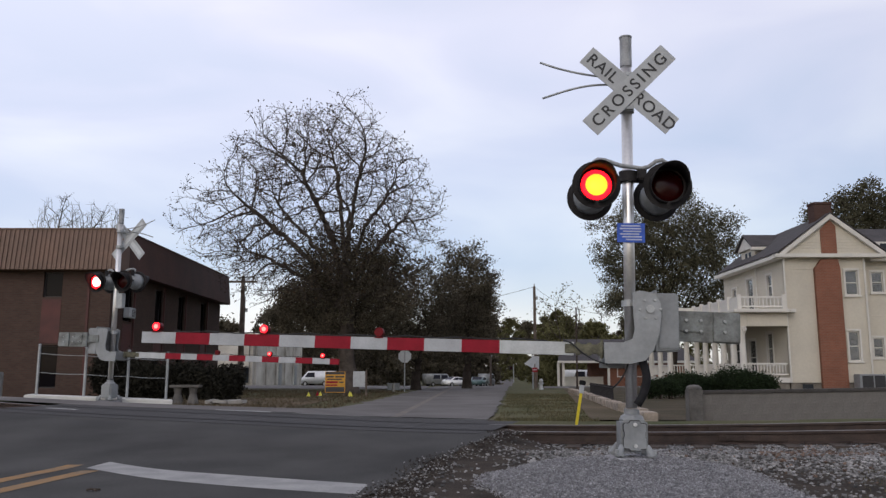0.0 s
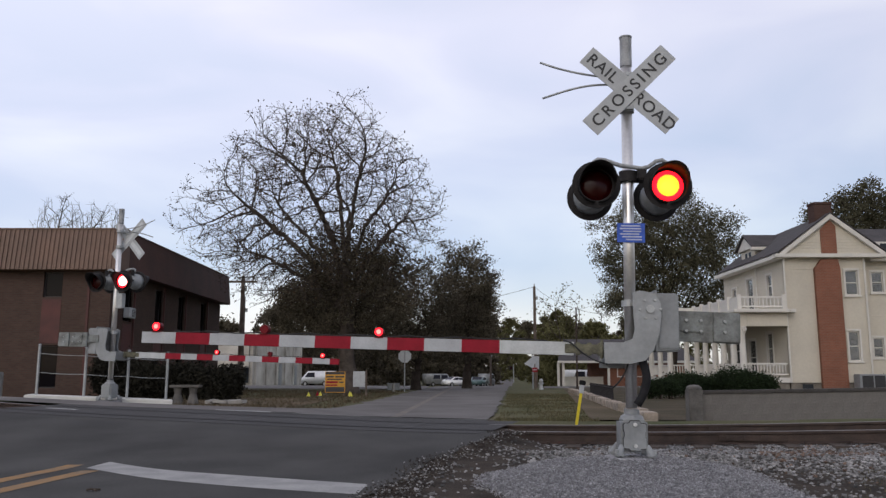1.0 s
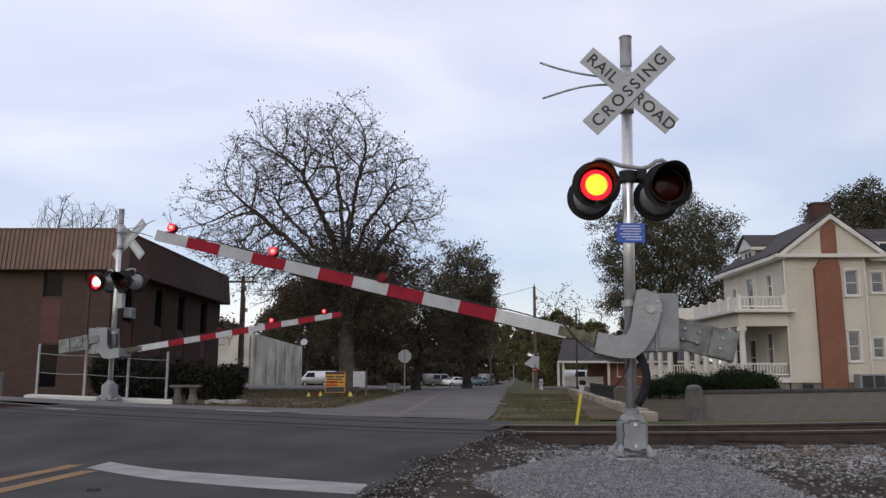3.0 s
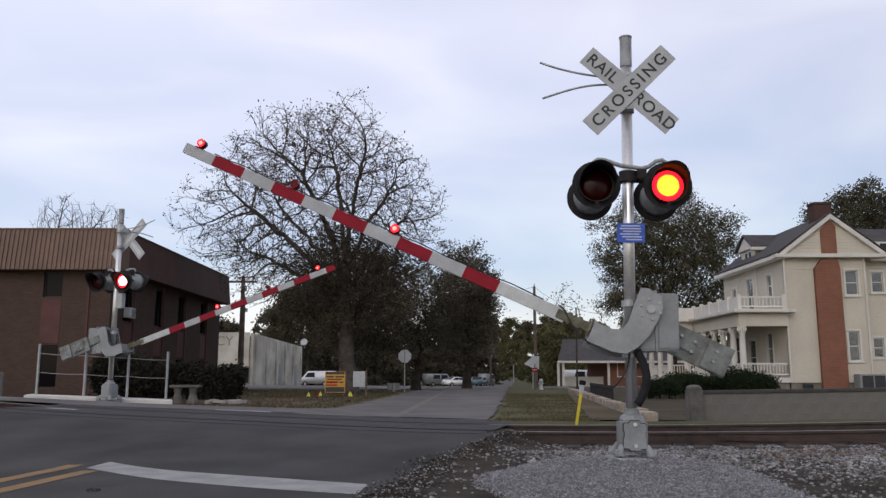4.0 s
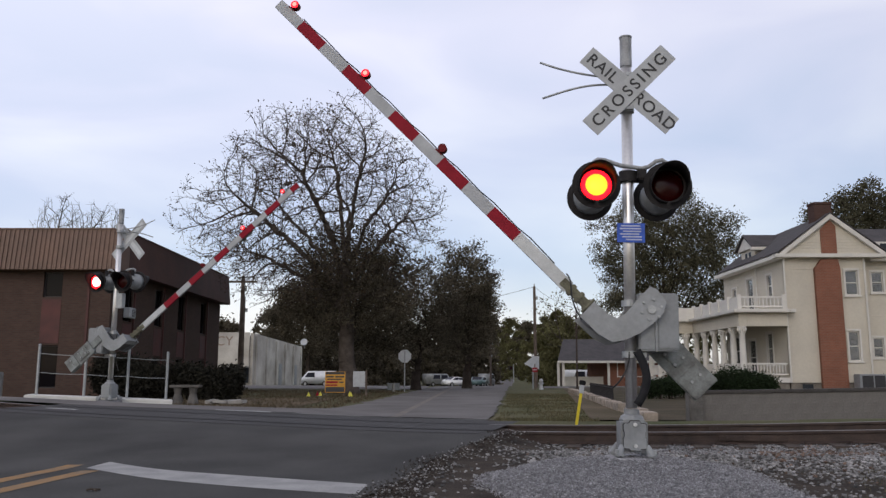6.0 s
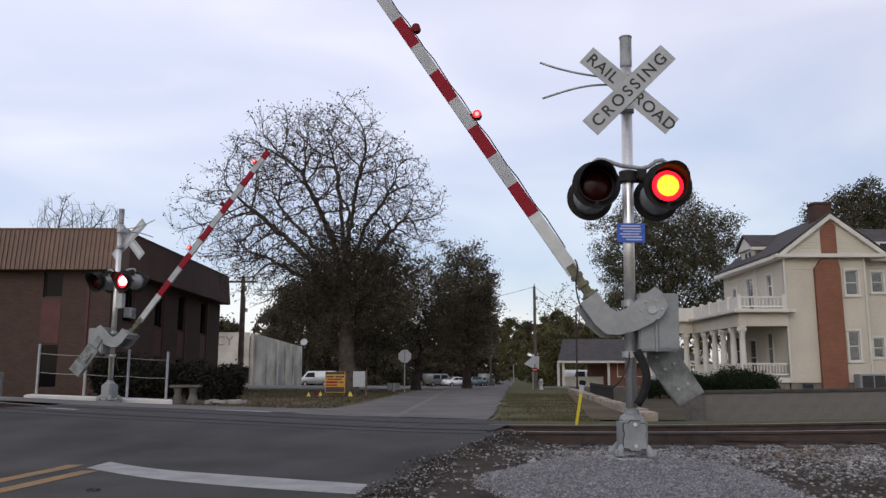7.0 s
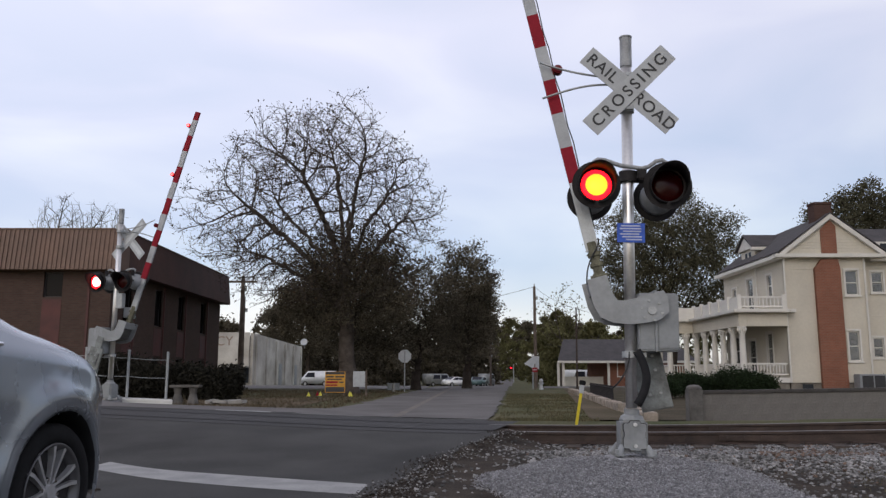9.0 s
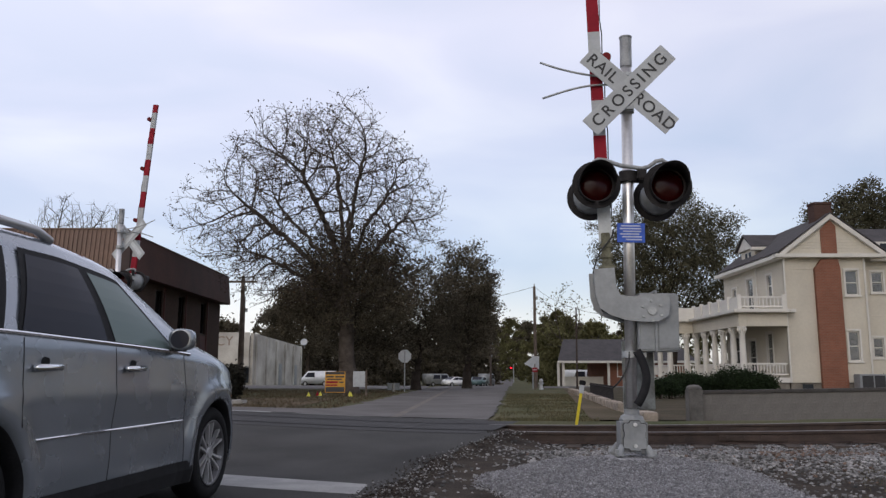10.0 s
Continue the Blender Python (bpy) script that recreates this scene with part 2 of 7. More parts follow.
def brick_mat(name, a, b, mortar, scale=1.0, bump=0.3):
    m = mat(name, a, 0.9, var=0.2, scale=1.2, fine=40, spec=0.2)
    nt = m.node_tree
    n, l = nt.nodes, nt.links
    bs = n["Principled BSDF"]
    co = n.new("ShaderNodeTexCoord")
    sp = n.new("ShaderNodeSeparateXYZ")
    ad = n.new("ShaderNodeMath")
    cb = n.new("ShaderNodeCombineXYZ")
    l.new(co.outputs["Object"], sp.inputs[0])
    l.new(sp.outputs["X"], ad.inputs[0])
    l.new(sp.outputs["Y"], ad.inputs[1])
    l.new(ad.outputs[0], cb.inputs["X"])
    l.new(sp.outputs["Z"], cb.inputs["Y"])
    t = n.new("ShaderNodeTexBrick")
    t.inputs["Scale"].default_value = 1.0 / scale
    t.inputs["Brick Width"].default_value, t.inputs["Row Height"].default_value = 0.21, 0.075
    t.inputs["Mortar Size"].default_value = 0.010
    t.inputs["Color1"].default_value, t.inputs["Color2"].default_value = (*a, 1), (*b, 1)
    t.inputs["Mortar"].default_value = (*mortar, 1)
    l.new(cb.outputs[0], t.inputs["Vector"])
    mx = n.new("ShaderNodeMix")
    mx.data_type, mx.blend_type = "RGBA", "MULTIPLY"
    mx.inputs["Factor"].default_value = 0.55
    old = bs.inputs["Base Color"].links[0].from_socket
    h = n.new("ShaderNodeMapRange")
    l.new(t.outputs["Color"], mx.inputs["A"])
    sc = n.new("ShaderNodeMix")
    sc.data_type, sc.blend_type = "RGBA", "DIVIDE"
    sc.inputs["Factor"].default_value = 1.0
    l.new(old, sc.inputs["A"])
    sc.inputs["B"].default_value = (*a, 1)
    l.new(sc.outputs["Result"], mx.inputs["B"])
    l.new(mx.outputs["Result"], bs.inputs["Base Color"])
    n.remove(h)
    u = n.new("ShaderNodeBump")
    u.inputs["Strength"].default_value, u.inputs["Distance"].default_value = bump, 0.01
    u.invert = True
    l.new(t.outputs["Fac"], u.inputs["Height"])
    l.new(u.outputs[0], bs.inputs["Normal"])
    return m


BROWN_BRICK = brick_mat("brown_brick", (0.083, 0.051, 0.041), (0.067, 0.040, 0.032), (0.068, 0.055, 0.046))
RED_BRICK_DARK = brick_mat("sooty_red_brick", (0.085, 0.045, 0.038), (0.07, 0.036, 0.03), (0.08, 0.06, 0.05))
RED_BRICK = brick_mat("red_brick", (0.235, 0.095, 0.06), (0.205, 0.08, 0.05), (0.21, 0.125, 0.09))
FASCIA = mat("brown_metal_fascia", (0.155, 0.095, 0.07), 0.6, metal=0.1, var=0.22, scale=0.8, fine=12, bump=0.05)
# same brown fascia, with the shade of the side face put into its colour
FASCIA_SHADED = mat("brown_fascia_shaded_side", (0.082, 0.047, 0.040), 0.75, metal=0.0, spec=0.15, var=0.2, scale=0.8, fine=12, bump=0.05)
RED_PANEL = mat("dull_red_panel", (0.085, 0.028, 0.024), 0.7, var=0.25, scale=1.5)
SIDING = mat("cream_clapboard", (0.53, 0.49, 0.405), 0.7, var=0.08, scale=0.7, fine=9, bump=0.05)
TRIM = mat("white_house_trim", (0.60, 0.58, 0.53), 0.65, var=0.08, scale=1.5)
SHINGLE = mat("dark_roof_shingle", (0.055, 0.05, 0.052), 0.9, var=0.3, scale=1.5, fine=18, bump=0.5)
FOUND = mat("rubble_foundation", (0.20, 0.18, 0.15), 0.9, var=0.35, scale=2.2, fine=20, bump=0.5)
PANE = glass("window_pane", (0.035, 0.04, 0.045), 0.05)
CURTAIN = mat("grey_blind", (0.33, 0.33, 0.31), 0.8, var=0.15, scale=3)
WHITE_WALL = mat("stained_white_wall", (0.56, 0.54, 0.48), 0.85, var=0.18, scale=0.5, fine=12, tint=(0.34, 0.31, 0.26))
BARK = mat("grey_brown_bark", (0.078, 0.065, 0.056), 0.95, var=0.35, scale=2.5, fine=24, bump=0.6, spec=0.1)
BARK_DARK = mat("dark_bark", (0.05, 0.04, 0.033), 0.95, var=0.35, scale=2.5, fine=24, bump=0.6, spec=0.1)
LEAF_DARK = mat("dark_olive_leaves", (0.12, 0.104, 0.074), 0.8, var=0.3, scale=0.5, rand=0.5, bump=0, spec=0.15)
LEAF_MID = mat("olive_leaves", (0.115, 0.108, 0.068), 0.8, var=0.3, scale=0.5, rand=0.5, bump=0, spec=0.15)
LEAF_LIGHT = mat("yellow_green_leaves", (0.135, 0.128, 0.058), 0.75, var=0.3, scale=0.2, rand=0.45, bump=0, spec=0.15)
LEAF_HEDGE = mat("dark_green_hedge", (0.028, 0.045, 0.02), 0.7, var=0.3, scale=1, rand=0.5, bump=0, spec=0.2)
LEAF_DRY = mat("withered_leaves", (0.085, 0.062, 0.04), 0.85, var=0.3, scale=1, rand=0.5, bump=0, spec=0.1)
for leaf in (LEAF_DARK, LEAF_MID, LEAF_LIGHT, LEAF_HEDGE, LEAF_DRY):
    nt = leaf.node_tree
    bs = nt.nodes["Principled BSDF"]
    thin = nt.nodes.new("ShaderNodeBsdfTranslucent")
    nt.links.new(bs.inputs["Base Color"].links[0].from_socket, thin.inputs["Color"])
    both = nt.nodes.new("ShaderNodeMixShader")
    both.inputs["Fac"].default_value = 0.5
    nt.links.new(bs.outputs[0], both.inputs[1])
    nt.links.new(thin.outputs[0], both.inputs[2])
    nt.links.new(both.outputs[0], nt.nodes["Material Output"].inputs["Surface"])
WOOD_POLE = mat("weathered_pole_wood", (0.13, 0.10, 0.08), 0.9, var=0.3, scale=3, fine=30, bump=0.3)
SILVER = mat("silver_car_paint", (0.255, 0.28, 0.315), 0.26, metal=0.55, var=0.02, scale=3, bump=0, coat=0.7)
WHITE_CAR = mat("white_car_paint", (0.70, 0.71, 0.72), 0.3, var=0.03, bump=0, coat=0.5)
DARK_CAR = mat("dark_green_car_paint", (0.07, 0.12, 0.12), 0.3, metal=0.2, var=0.03, bump=0, coat=0.5)
CHROME = mat("chrome", (0.80, 0.80, 0.81), 0.12, metal=1.0, var=0.03, bump=0)
ALLOY = mat("alloy_wheel", (0.52, 0.52, 0.53), 0.38, metal=0.6, var=0.06, bump=0)
RIM_DARK = mat("dark_alloy_rim", (0.13, 0.13, 0.135), 0.4, metal=0.6, var=0.06, bump=0)
TYRE = mat("tyre_rubber", (0.015, 0.015, 0.016), 0.85, var=0.2, scale=20, fine=120, bump=0.2, spec=0.15)
CAR_GLASS = glass("tinted_car_glass", (0.030, 0.032, 0.042), 0.03)
CAR_GLASS_LIGHT = glass("green_car_glass", (0.16, 0.205, 0.195), 0.03)
SIGN_YELLOW = mat("yellow_board", (0.50, 0.25, 0.02), 0.6, var=0.1)
FLAG_YELLOW = mat("yellow_flag", (0.65, 0.60, 0.08), 0.6, var=0.1)
PANEL = mat("dark_crossing_panel", (0.034, 0.032, 0.033), 0.9, var=0.25, scale=2, fine=90, bump=0.2)
PAINT_FADED = mat("faded_road_paint", (0.158, 0.134, 0.110), 0.9, var=0.2, scale=1.5, fine=60, tint=(0.12, 0.11, 0.10))
PANE.node_tree.nodes["Principled BSDF"].inputs["Specular IOR Level"].default_value = 0.12
LEAF_SHRUB = mat("blackish_shrub_leaves", (0.021, 0.020, 0.015), 0.8, var=0.3, scale=1, rand=0.4, bump=0, spec=0.1)
BLADE = mat("dry_grass_blades", (0.105, 0.088, 0.052), 0.9, var=0.3, scale=0.6, rand=0.5, bump=0, spec=0.1, tint=(0.066, 0.068, 0.034))
BLADE_DRY = mat("withered_grass_blades", (0.088, 0.066, 0.043), 0.9, var=0.3, scale=0.6, rand=0.5, bump=0, spec=0.1, tint=(0.058, 0.05, 0.03))
for g in (CAR_GLASS, CAR_GLASS_LIGHT):
    g.node_tree.nodes["Principled BSDF"].inputs["IOR"].default_value = 1.22
    g.node_tree.nodes["Principled BSDF"].inputs["Specular IOR Level"].default_value = 0.22


# ---- ground, road and track ----
SLOPE = -0.24                                   # the track crosses the road at a slant
TRACK = math.atan(SLOPE)
CT, ST = math.cos(TRACK), math.sin(TRACK)
MID = Vector((0.0, 13.05))                      # track centre straight ahead


def track_z(x):
    """Height of the rail head: the line sags a little over the crossing."""
    a = min(abs(x), 10.0)
    return 0.24 - 0.055 * ease((x + 4.0) / 4.5) + 0.0031 * a * a + (0.03 * min(abs(x) - 10, 6) if abs(x) > 10 else 0)


def off(x, y):
    """Distance from the track's centre, positive beyond it."""
    return -(x - MID.x) * ST + (y - MID.y) * CT


def ease(t):
    t = max(0.0, min(1.0, t))
    return t * t * (3 - 2 * t)


def ground_z(x, y):
    d = off(x, y)
    if d < 0:
        w = ease((d + 5.0) / 3.8)
    else:
        w = 1 - ease((d - 1.6) / (10.0 if x < -3 else 4.5)) * (0.95 if x > -3 else 0.9)
    return track_z(x) * w - 0.01 - 0.9 * ease((y - 60) / 70)


EDGE = ((-320.0, -31.0), (5.0, -1.2), (6.87, -0.70), (9.06, -0.17), (10.6, 0.42), (11.5, 0.80), (13.0, 0.76), (16.0, 0.86), (20.0, 1.25), (1000.0, 90.0))


def road_right(y):
    for (y0, x0), (y1, x1) in zip(EDGE, EDGE[1:]):
        if y <= y1:
            return x0 + (x1 - x0) * (y - y0) / (y1 - y0) + (0.13 * noise.noise((y * 1.9, 4.0, 0.0)) + 0.06 * noise.noise((y * 7.0, 1.0, 0.0)) if 3 < y < 13 else (0.22 * noise.noise((y * 0.45, 2.0, 0.0)) + 0.10 * noise.noise((y * 1.7, 3.0, 0.0)) if 17 < y < 80 else 0.0))


def sheet(name, xs, ys, lift, material, label="", kind="structure", inside=None, noise_amp=0.0, zf=None):
    zf = zf or ground_z
    vs, ix = [], {}
    for j, y in enumerate(ys):
        for i, x in enumerate(xs):
            ix[i, j] = len(vs)
            z = zf(x, y) + lift
            if noise_amp:
                z += noise_amp * noise.noise((x * 1.3, y * 1.3, 0.0))
            vs.append((x, y, z))
    fs = []
    for j in range(len(ys) - 1):
        for i in range(len(xs) - 1):
            cx, cy = (xs[i] + xs[i + 1]) / 2, (ys[j] + ys[j + 1]) / 2
            if inside is None or inside(cx, cy):
                fs.append((ix[i, j], ix[i + 1, j], ix[i + 1, j + 1], ix[i, j + 1]))
    ob = raw(name, vs, fs, material, smooth=True)
    return tagged(ob, label, kind=kind)


def strip(name, left, right, ys, lift, material, label="", cols=6, kind="structure", zf=None):
    """A band of surface between two lines x = left(y) and x = right(y)."""
    zf = zf or ground_z
    vs, fs = [], []
    for y in ys:
        a, b = left(y), right(y)
        for k in range(cols + 1):
            x = a + (b - a) * k / cols
            vs.append((x, y, zf(x, y) + lift))
    w = cols + 1
    for j in range(len(ys) - 1):
        for k in range(cols):
            fs.append((j * w + k, j * w + k + 1, (j + 1) * w + k + 1, (j + 1) * w + k))
    return tagged(raw(name, vs, fs, material, smooth=True), label, kind=kind)


def steps(*runs):
    out = []
    for a, b, d in runs:
        out += list(np.arange(a, b, d))
    return [float(v) for v in out] + [float(runs[-1][1])]


gx = steps((-900, -100, 100), (-100, -24, 6), (-24, 24, 0.5), (24, 100, 6), (100, 900, 100))
gy = steps((-300, -20, 40), (-20, 0, 2), (0, 30, 0.5), (30, 140, 5), (140, 900, 40))


def ground_low(x, y):
    """The ground drops to the ballast beside the rails, clear of the road."""
    d = off(x, y)
    if x > road_right(y) - 0.7 or x < -7.9:
        return ground_z(x, y) - 0.26 * ease((d + 3.0) / 1.2) * ease((3.0 - d) / 1.2)
    return ground_z(x, y)


sheet("ground", gx, gy, -0.02, GRASS, "dry brown-green grass and bare earth around the crossing", zf=ground_low)

# near carriageway and crossing apron
ny = steps((-30, 0, 3), (0, 16.4, 0.12))
strip("road", lambda y: -13.5 + 5.8 * ease((y - 6) / 5), road_right, ny, 0.012, ASPHALT, "dark grey asphalt road up to and over the track", cols=24)
fy = steps((16.4, 22, 0.4), (22, 40, 0.6), (40, 60, 2), (60, 140, 5), (140, 300, 20))
strip("road_beyond", lambda y: (-3.2 + (y - 22) * 0.056 if y > 22 else -3.2 - (22 - y) ** 1.5 * 0.9) + (0.35 * noise.noise((y * 0.7, 8.0, 0.0)) if y > 21 else 0.0), road_right, fy, 0.012, ASPHALT_OLD, "worn pale asphalt street running away to the trees", cols=6)


def track_point(s, lateral, z=0.0):
    """s metres along the track from straight ahead, lateral metres beyond its centre."""
    x, y = MID.x + s * CT - lateral * ST, MID.y + s * ST + lateral * CT
    return Vector((x, y, track_z(x) + z))


def make_rail(lateral):
    prof = [(-0.07, -0.17), (0.07, -0.17), (0.07, -0.158), (0.012, -0.14), (0.010, -0.045), (0.036, -0.036), (0.036, -0.006), (0.028, 0.0), (-0.028, 0.0), (-0.036, -0.006), (-0.036, -0.036), (-0.010, -0.045), (-0.012, -0.14), (-0.07, -0.158)]
    ss = steps((-60, -20, 4), (-20, 20, 1), (20, 60, 4))
    ob = thing("rail", Matrix.Identity(4), "rusty brown steel rail with a worn head", "rail", "rails of the track")
    n = len(prof)
    for name, faces, material, label in (("rail_foot", (0, 1, 2, 12, 13), RUST, ""), ("rail_web", (3, 4, 5, 9, 10, 11), RUST, ""), ("rail_head", (6, 7, 8), RAIL_TOP, "worn rail head")):
        bm = bmesh.new()
        used = sorted({k for f in faces for k in (f, (f + 1) % n)})
        rings = [{k: bm.verts.new(track_point(s, lateral + prof[k][0], prof[k][1])) for k in used} for s in ss]
        for a, b in zip(rings, rings[1:]):
            for k in faces:
                f = bm.faces.new((a[k], a[(k + 1) % n], b[(k + 1) % n], b[k]))
        part(name, bm, material, ob, label)
    # splice bars bolted over a joint, and spikes on the ties
    for s in (4.6, 16.5):
        p = track_point(s, lateral, -0.09)
        bar = part("splice_bar", B((-0.45, -0.05, -0.045), (0.45, -0.013, 0.04), bevel=0.006), RUST, ob)
        bar.matrix_basis = Matrix.Translation(p) @ Matrix.Rotation(TRACK, 4, "Z")
        for k in range(4):
            part("bolt", R((-0.33 + 0.22 * k, -0.075, 0), (-0.33 + 0.22 * k, -0.05, 0), 0.022, n=6), RUST, bar)
    spike = None
    for k in range(60):
        s = 1.272 + 0.58 * k - 0.08
        if s > 20:
            break
        if spike is None:
            spike = part("spike", B((-0.012, -0.115, -0.17), (0.012, -0.065, -0.135), bevel=0.004), RUST, ob)
            q = spike
        else:
            q = new("spike", spike.data)
            q.parent = ob
        q.matrix_basis = Matrix.Translation(track_point(s, lateral)) @ Matrix.Rotation(TRACK, 4, "Z")
    return ob


for side in (-0.7525, 0.7525):
    make_rail(side)


def band(name, rows, material, label, lift=0.016, parent=None):
    """A thin painted band on the road between two edge lines of equal count, each a list of (x, y)."""
    vs, fs = [], []
    for a, b in rows:
        for q in (a, b):
            vs.append((q[0], q[1], ground_z(*q) + lift))
    for k in range(len(rows) - 1):
        fs.append((2 * k, 2 * k + 2, 2 * k + 3, 2 * k + 1))
    return tagged(raw(name, vs, fs, material, parent), label, kind="structure")


def smooth_line(pts, n=5):
    out = []
    for k in range(len(pts) - 1):
        p0, p1, p2, p3 = (Vector(pts[max(0, min(len(pts) - 1, i))]) for i in (k - 1, k, k + 1, k + 2))
        for j in range(n):
            t = j / n
            out.append(0.5 * (2 * p1 + (p2 - p0) * t + (2 * p0 - 5 * p1 + 4 * p2 - p3) * t * t + (3 * p1 - p0 - 3 * p2 + p3) * t ** 3))
    return [(v.x, v.y) for v in out + [Vector(pts[-1])]]


bar_far = smooth_line([(-3.86, 9.44), (-3.02, 8.82), (-1.92, 8.27), (-0.71, 7.69)])
bar_near = smooth_line([(-3.93, 8.99), (-2.88, 8.09), (-1.73, 7.46), (-0.74, 7.06)])
band("stop_line", list(zip(bar_far, bar_near)), PAINT_WHITE, "worn white stop line painted across the lane")
for name, x0 in (("centre_line", -4.30), ("centre_line", -3.86)):
    end = 9.25 if x0 < -4 else 8.75
    pts = [(x0 + 0.105 * (y - 8.0), y) for y in steps((-25, end, 2.0))]
    band(name, [((x - 0.095, y), (x + 0.095, y)) for x, y in pts], PAINT_YELLOW, "faded yellow centre line on the asphalt")
band("stop_line_beyond", [((-4.6, 16.25), (-4.65, 16.55)), ((-3.71, 16.05), (-3.75, 16.4)), ((-2.7, 15.95), (-2.7, 16.3)), ((-1.6, 15.8), (-1.6, 16.1))], PAINT_WHITE, "faded white stop line beyond the track", 0.018)
band("edge_mark", [((-7.3, 14.75), (-7.3, 14.95)), ((-6.7, 14.65), (-6.7, 14.85))], PAINT_WHITE, "short white paint mark by the track", 0.018)
band("centre_line_beyond", [((-1.25 + 0.045 * (y - 19), y), (-1.05 + 0.045 * (y - 19), y)) for y in (19, 24, 30, 36, 45, 60)], PAINT_FADED, "worn yellow centre line of the street", 0.016)


def along(name, s0, s1, l0, l1, z, material, label="", n=24):
    vs, fs = [], []
    for k in range(n + 1):
        s = s0 + (s1 - s0) * k / n
        vs += [track_point(s, l0, z), track_point(s, l1, z)]
    for k in range(n):
        fs.append((2 * k, 2 * k + 2, 2 * k + 3, 2 * k + 1))
    return tagged(raw(name, [tuple(v) for v in vs], fs, material), label, kind="structure")


# crossing surface: dark panels and the grooves beside each rail
along("crossing_panel", -7.9, 0.95, -0.62, 0.62, 0.006, PANEL, "dark rubber and asphalt crossing panel between the rails")
along("crossing_panel_near", -7.9, 0.85, -1.35, -0.80, 0.006, PANEL, "dark asphalt strip beside the near rail")
along("crossing_panel_far", -7.9, 1.0, 0.86, 1.6, 0.006, PANEL, "dark asphalt strip beside the far rail")
along("flangeway", -7.9, 0.95, -0.715, -0.625, 0.010, RUBBER, "black flangeway groove")
along("flangeway_far", -7.9, 0.95, 0.625, 0.715, 0.010, RUBBER, "black flangeway groove")

# sleepers
tie_me = None
for k in range(96):
    s = -28 + 0.58 * k
    if -7.8 < s < 0.9:
        continue
    if tie_me is None:
        ob = part("railway_tie", B((-0.11, -1.30, -0.17), (0.11, 1.30, 0.0), bevel=0.012), TIE)
        tie_me = ob.data
    else:
        ob = new("railway_tie", tie_me)
    p = track_point(s, 0)
    ob.matrix_basis = Matrix.Translation(p + Vector((0, 0, -0.172))) @ Matrix.Rotation(TRACK, 4, "Z")
    tagged(ob, "dark creosoted timber tie under the rails", "railway tie", "ties of the track")

# earth under the ballast, and the verge at the road's edge
def verge_z(x, y):
    d = off(x, y)
    return ground_z(x, y) - 0.19 * ease((d + 3.2) / 1.7) * ease((x - road_right(y) + 0.05) / 0.9)


def verge_in(x, y):
    return x > road_right(y) - 0.05 and off(x, y) < 4.0 and y > 3.0 + 1.2 * noise.noise((x * 0.7, 1.0, 2.0))


sheet("ballast_bed", steps((-0.8, 9, 0.2), (9, 40, 2)), steps((1.5, 18, 0.2)), 0.004, EARTH_DARK, "dark earth and cinders under the ballast", inside=verge_in, noise_amp=0.02, zf=verge_z)
along("ballast_bed_left", -60, -7.85, -2.6, 3.0, -0.16, EARTH_DARK, "dark earth under the track")

# pale gravel heaped round the signal
MOUND = Vector((1.95, 7.6))


def mound_h(x, y):
    a = (x - MOUND.x) / 1.55 if x > MOUND.x else (x - MOUND.x) / 2.0
    r = math.hypot(a, (y - MOUND.y) / 2.2) + 0.08 * noise.noise((x * 1.1, y * 1.1, 3.0))
    return 0.16 * (1 - ease((r - 0.45) / 0.60)) - 0.06


def mound_z(x, y):
    return ground_z(x, y) + mound_h(x, y)


sheet("gravel_mound", steps((-0.7, 4.2, 0.06)), steps((4.6, 10.3, 0.06)), 0.0, GRAVEL, "heap of fine pale grey gravel round the signal base", inside=lambda x, y: mound_h(x, y) > -0.045 and x > road_right(y), noise_amp=0.012, zf=mound_z)


def stones(name, pts, size, material, label, seed, flat=0.7):
    """Loose angular stones, each its own little lump."""
    rng = np.random.default_rng(seed)
    n = len(pts)
    base = np.array([(1, 0, 0), (-1, 0, 0), (0, 1, 0), (0, -1, 0), (0, 0, 1), (0, 0, -1)], float)
    tri = np.array([(0, 2, 4), (2, 1, 4), (1, 3, 4), (3, 0, 4), (2, 0, 5), (1, 2, 5), (3, 1, 5), (0, 3, 5)])
    s = size * rng.uniform(0.55, 1.35, (n, 1, 1)) * rng.uniform(0.65, 1.2, (n, 6, 1))
    q = rng.normal(size=(n, 4))
    q /= np.linalg.norm(q, axis=1, keepdims=True)
    w, x, y, z = q.T
    rot = np.stack([1 - 2 * (y * y + z * z), 2 * (x * y - z * w), 2 * (x * z + y * w), 2 * (x * y + z * w), 1 - 2 * (x * x + z * z), 2 * (y * z - x * w), 2 * (x * z - y * w), 2 * (y * z + x * w), 1 - 2 * (x * x + y * y)], 1).reshape(n, 3, 3)
    v = np.einsum("nij,nkj->nki", rot, base[None] * s)
    v[:, :, 2] *= flat
    v = (v + np.array(pts)[:, None]).reshape(-1, 3)
    f = (tri[None] + (np.arange(n) * 6)[:, None, None]).reshape(-1, 3)
    me = bpy.data.meshes.new(name)
    me.from_pydata(v.tolist(), [], f.tolist())
    me.materials.append(material)
    return tagged(new(name, me), label, kind="stuff")


def scatter(seed, n, test, zf, xr, yr, lift=0.0):
    rng = np.random.default_rng(seed)
    out = []
    while len(out) < n:
        x, y = rng.uniform(*xr), rng.uniform(*yr)
        if rng.uniform() < test(x, y):
            out.append((x, y, zf(x, y) + lift + rng.uniform(-0.01, 0.015)))
    return out


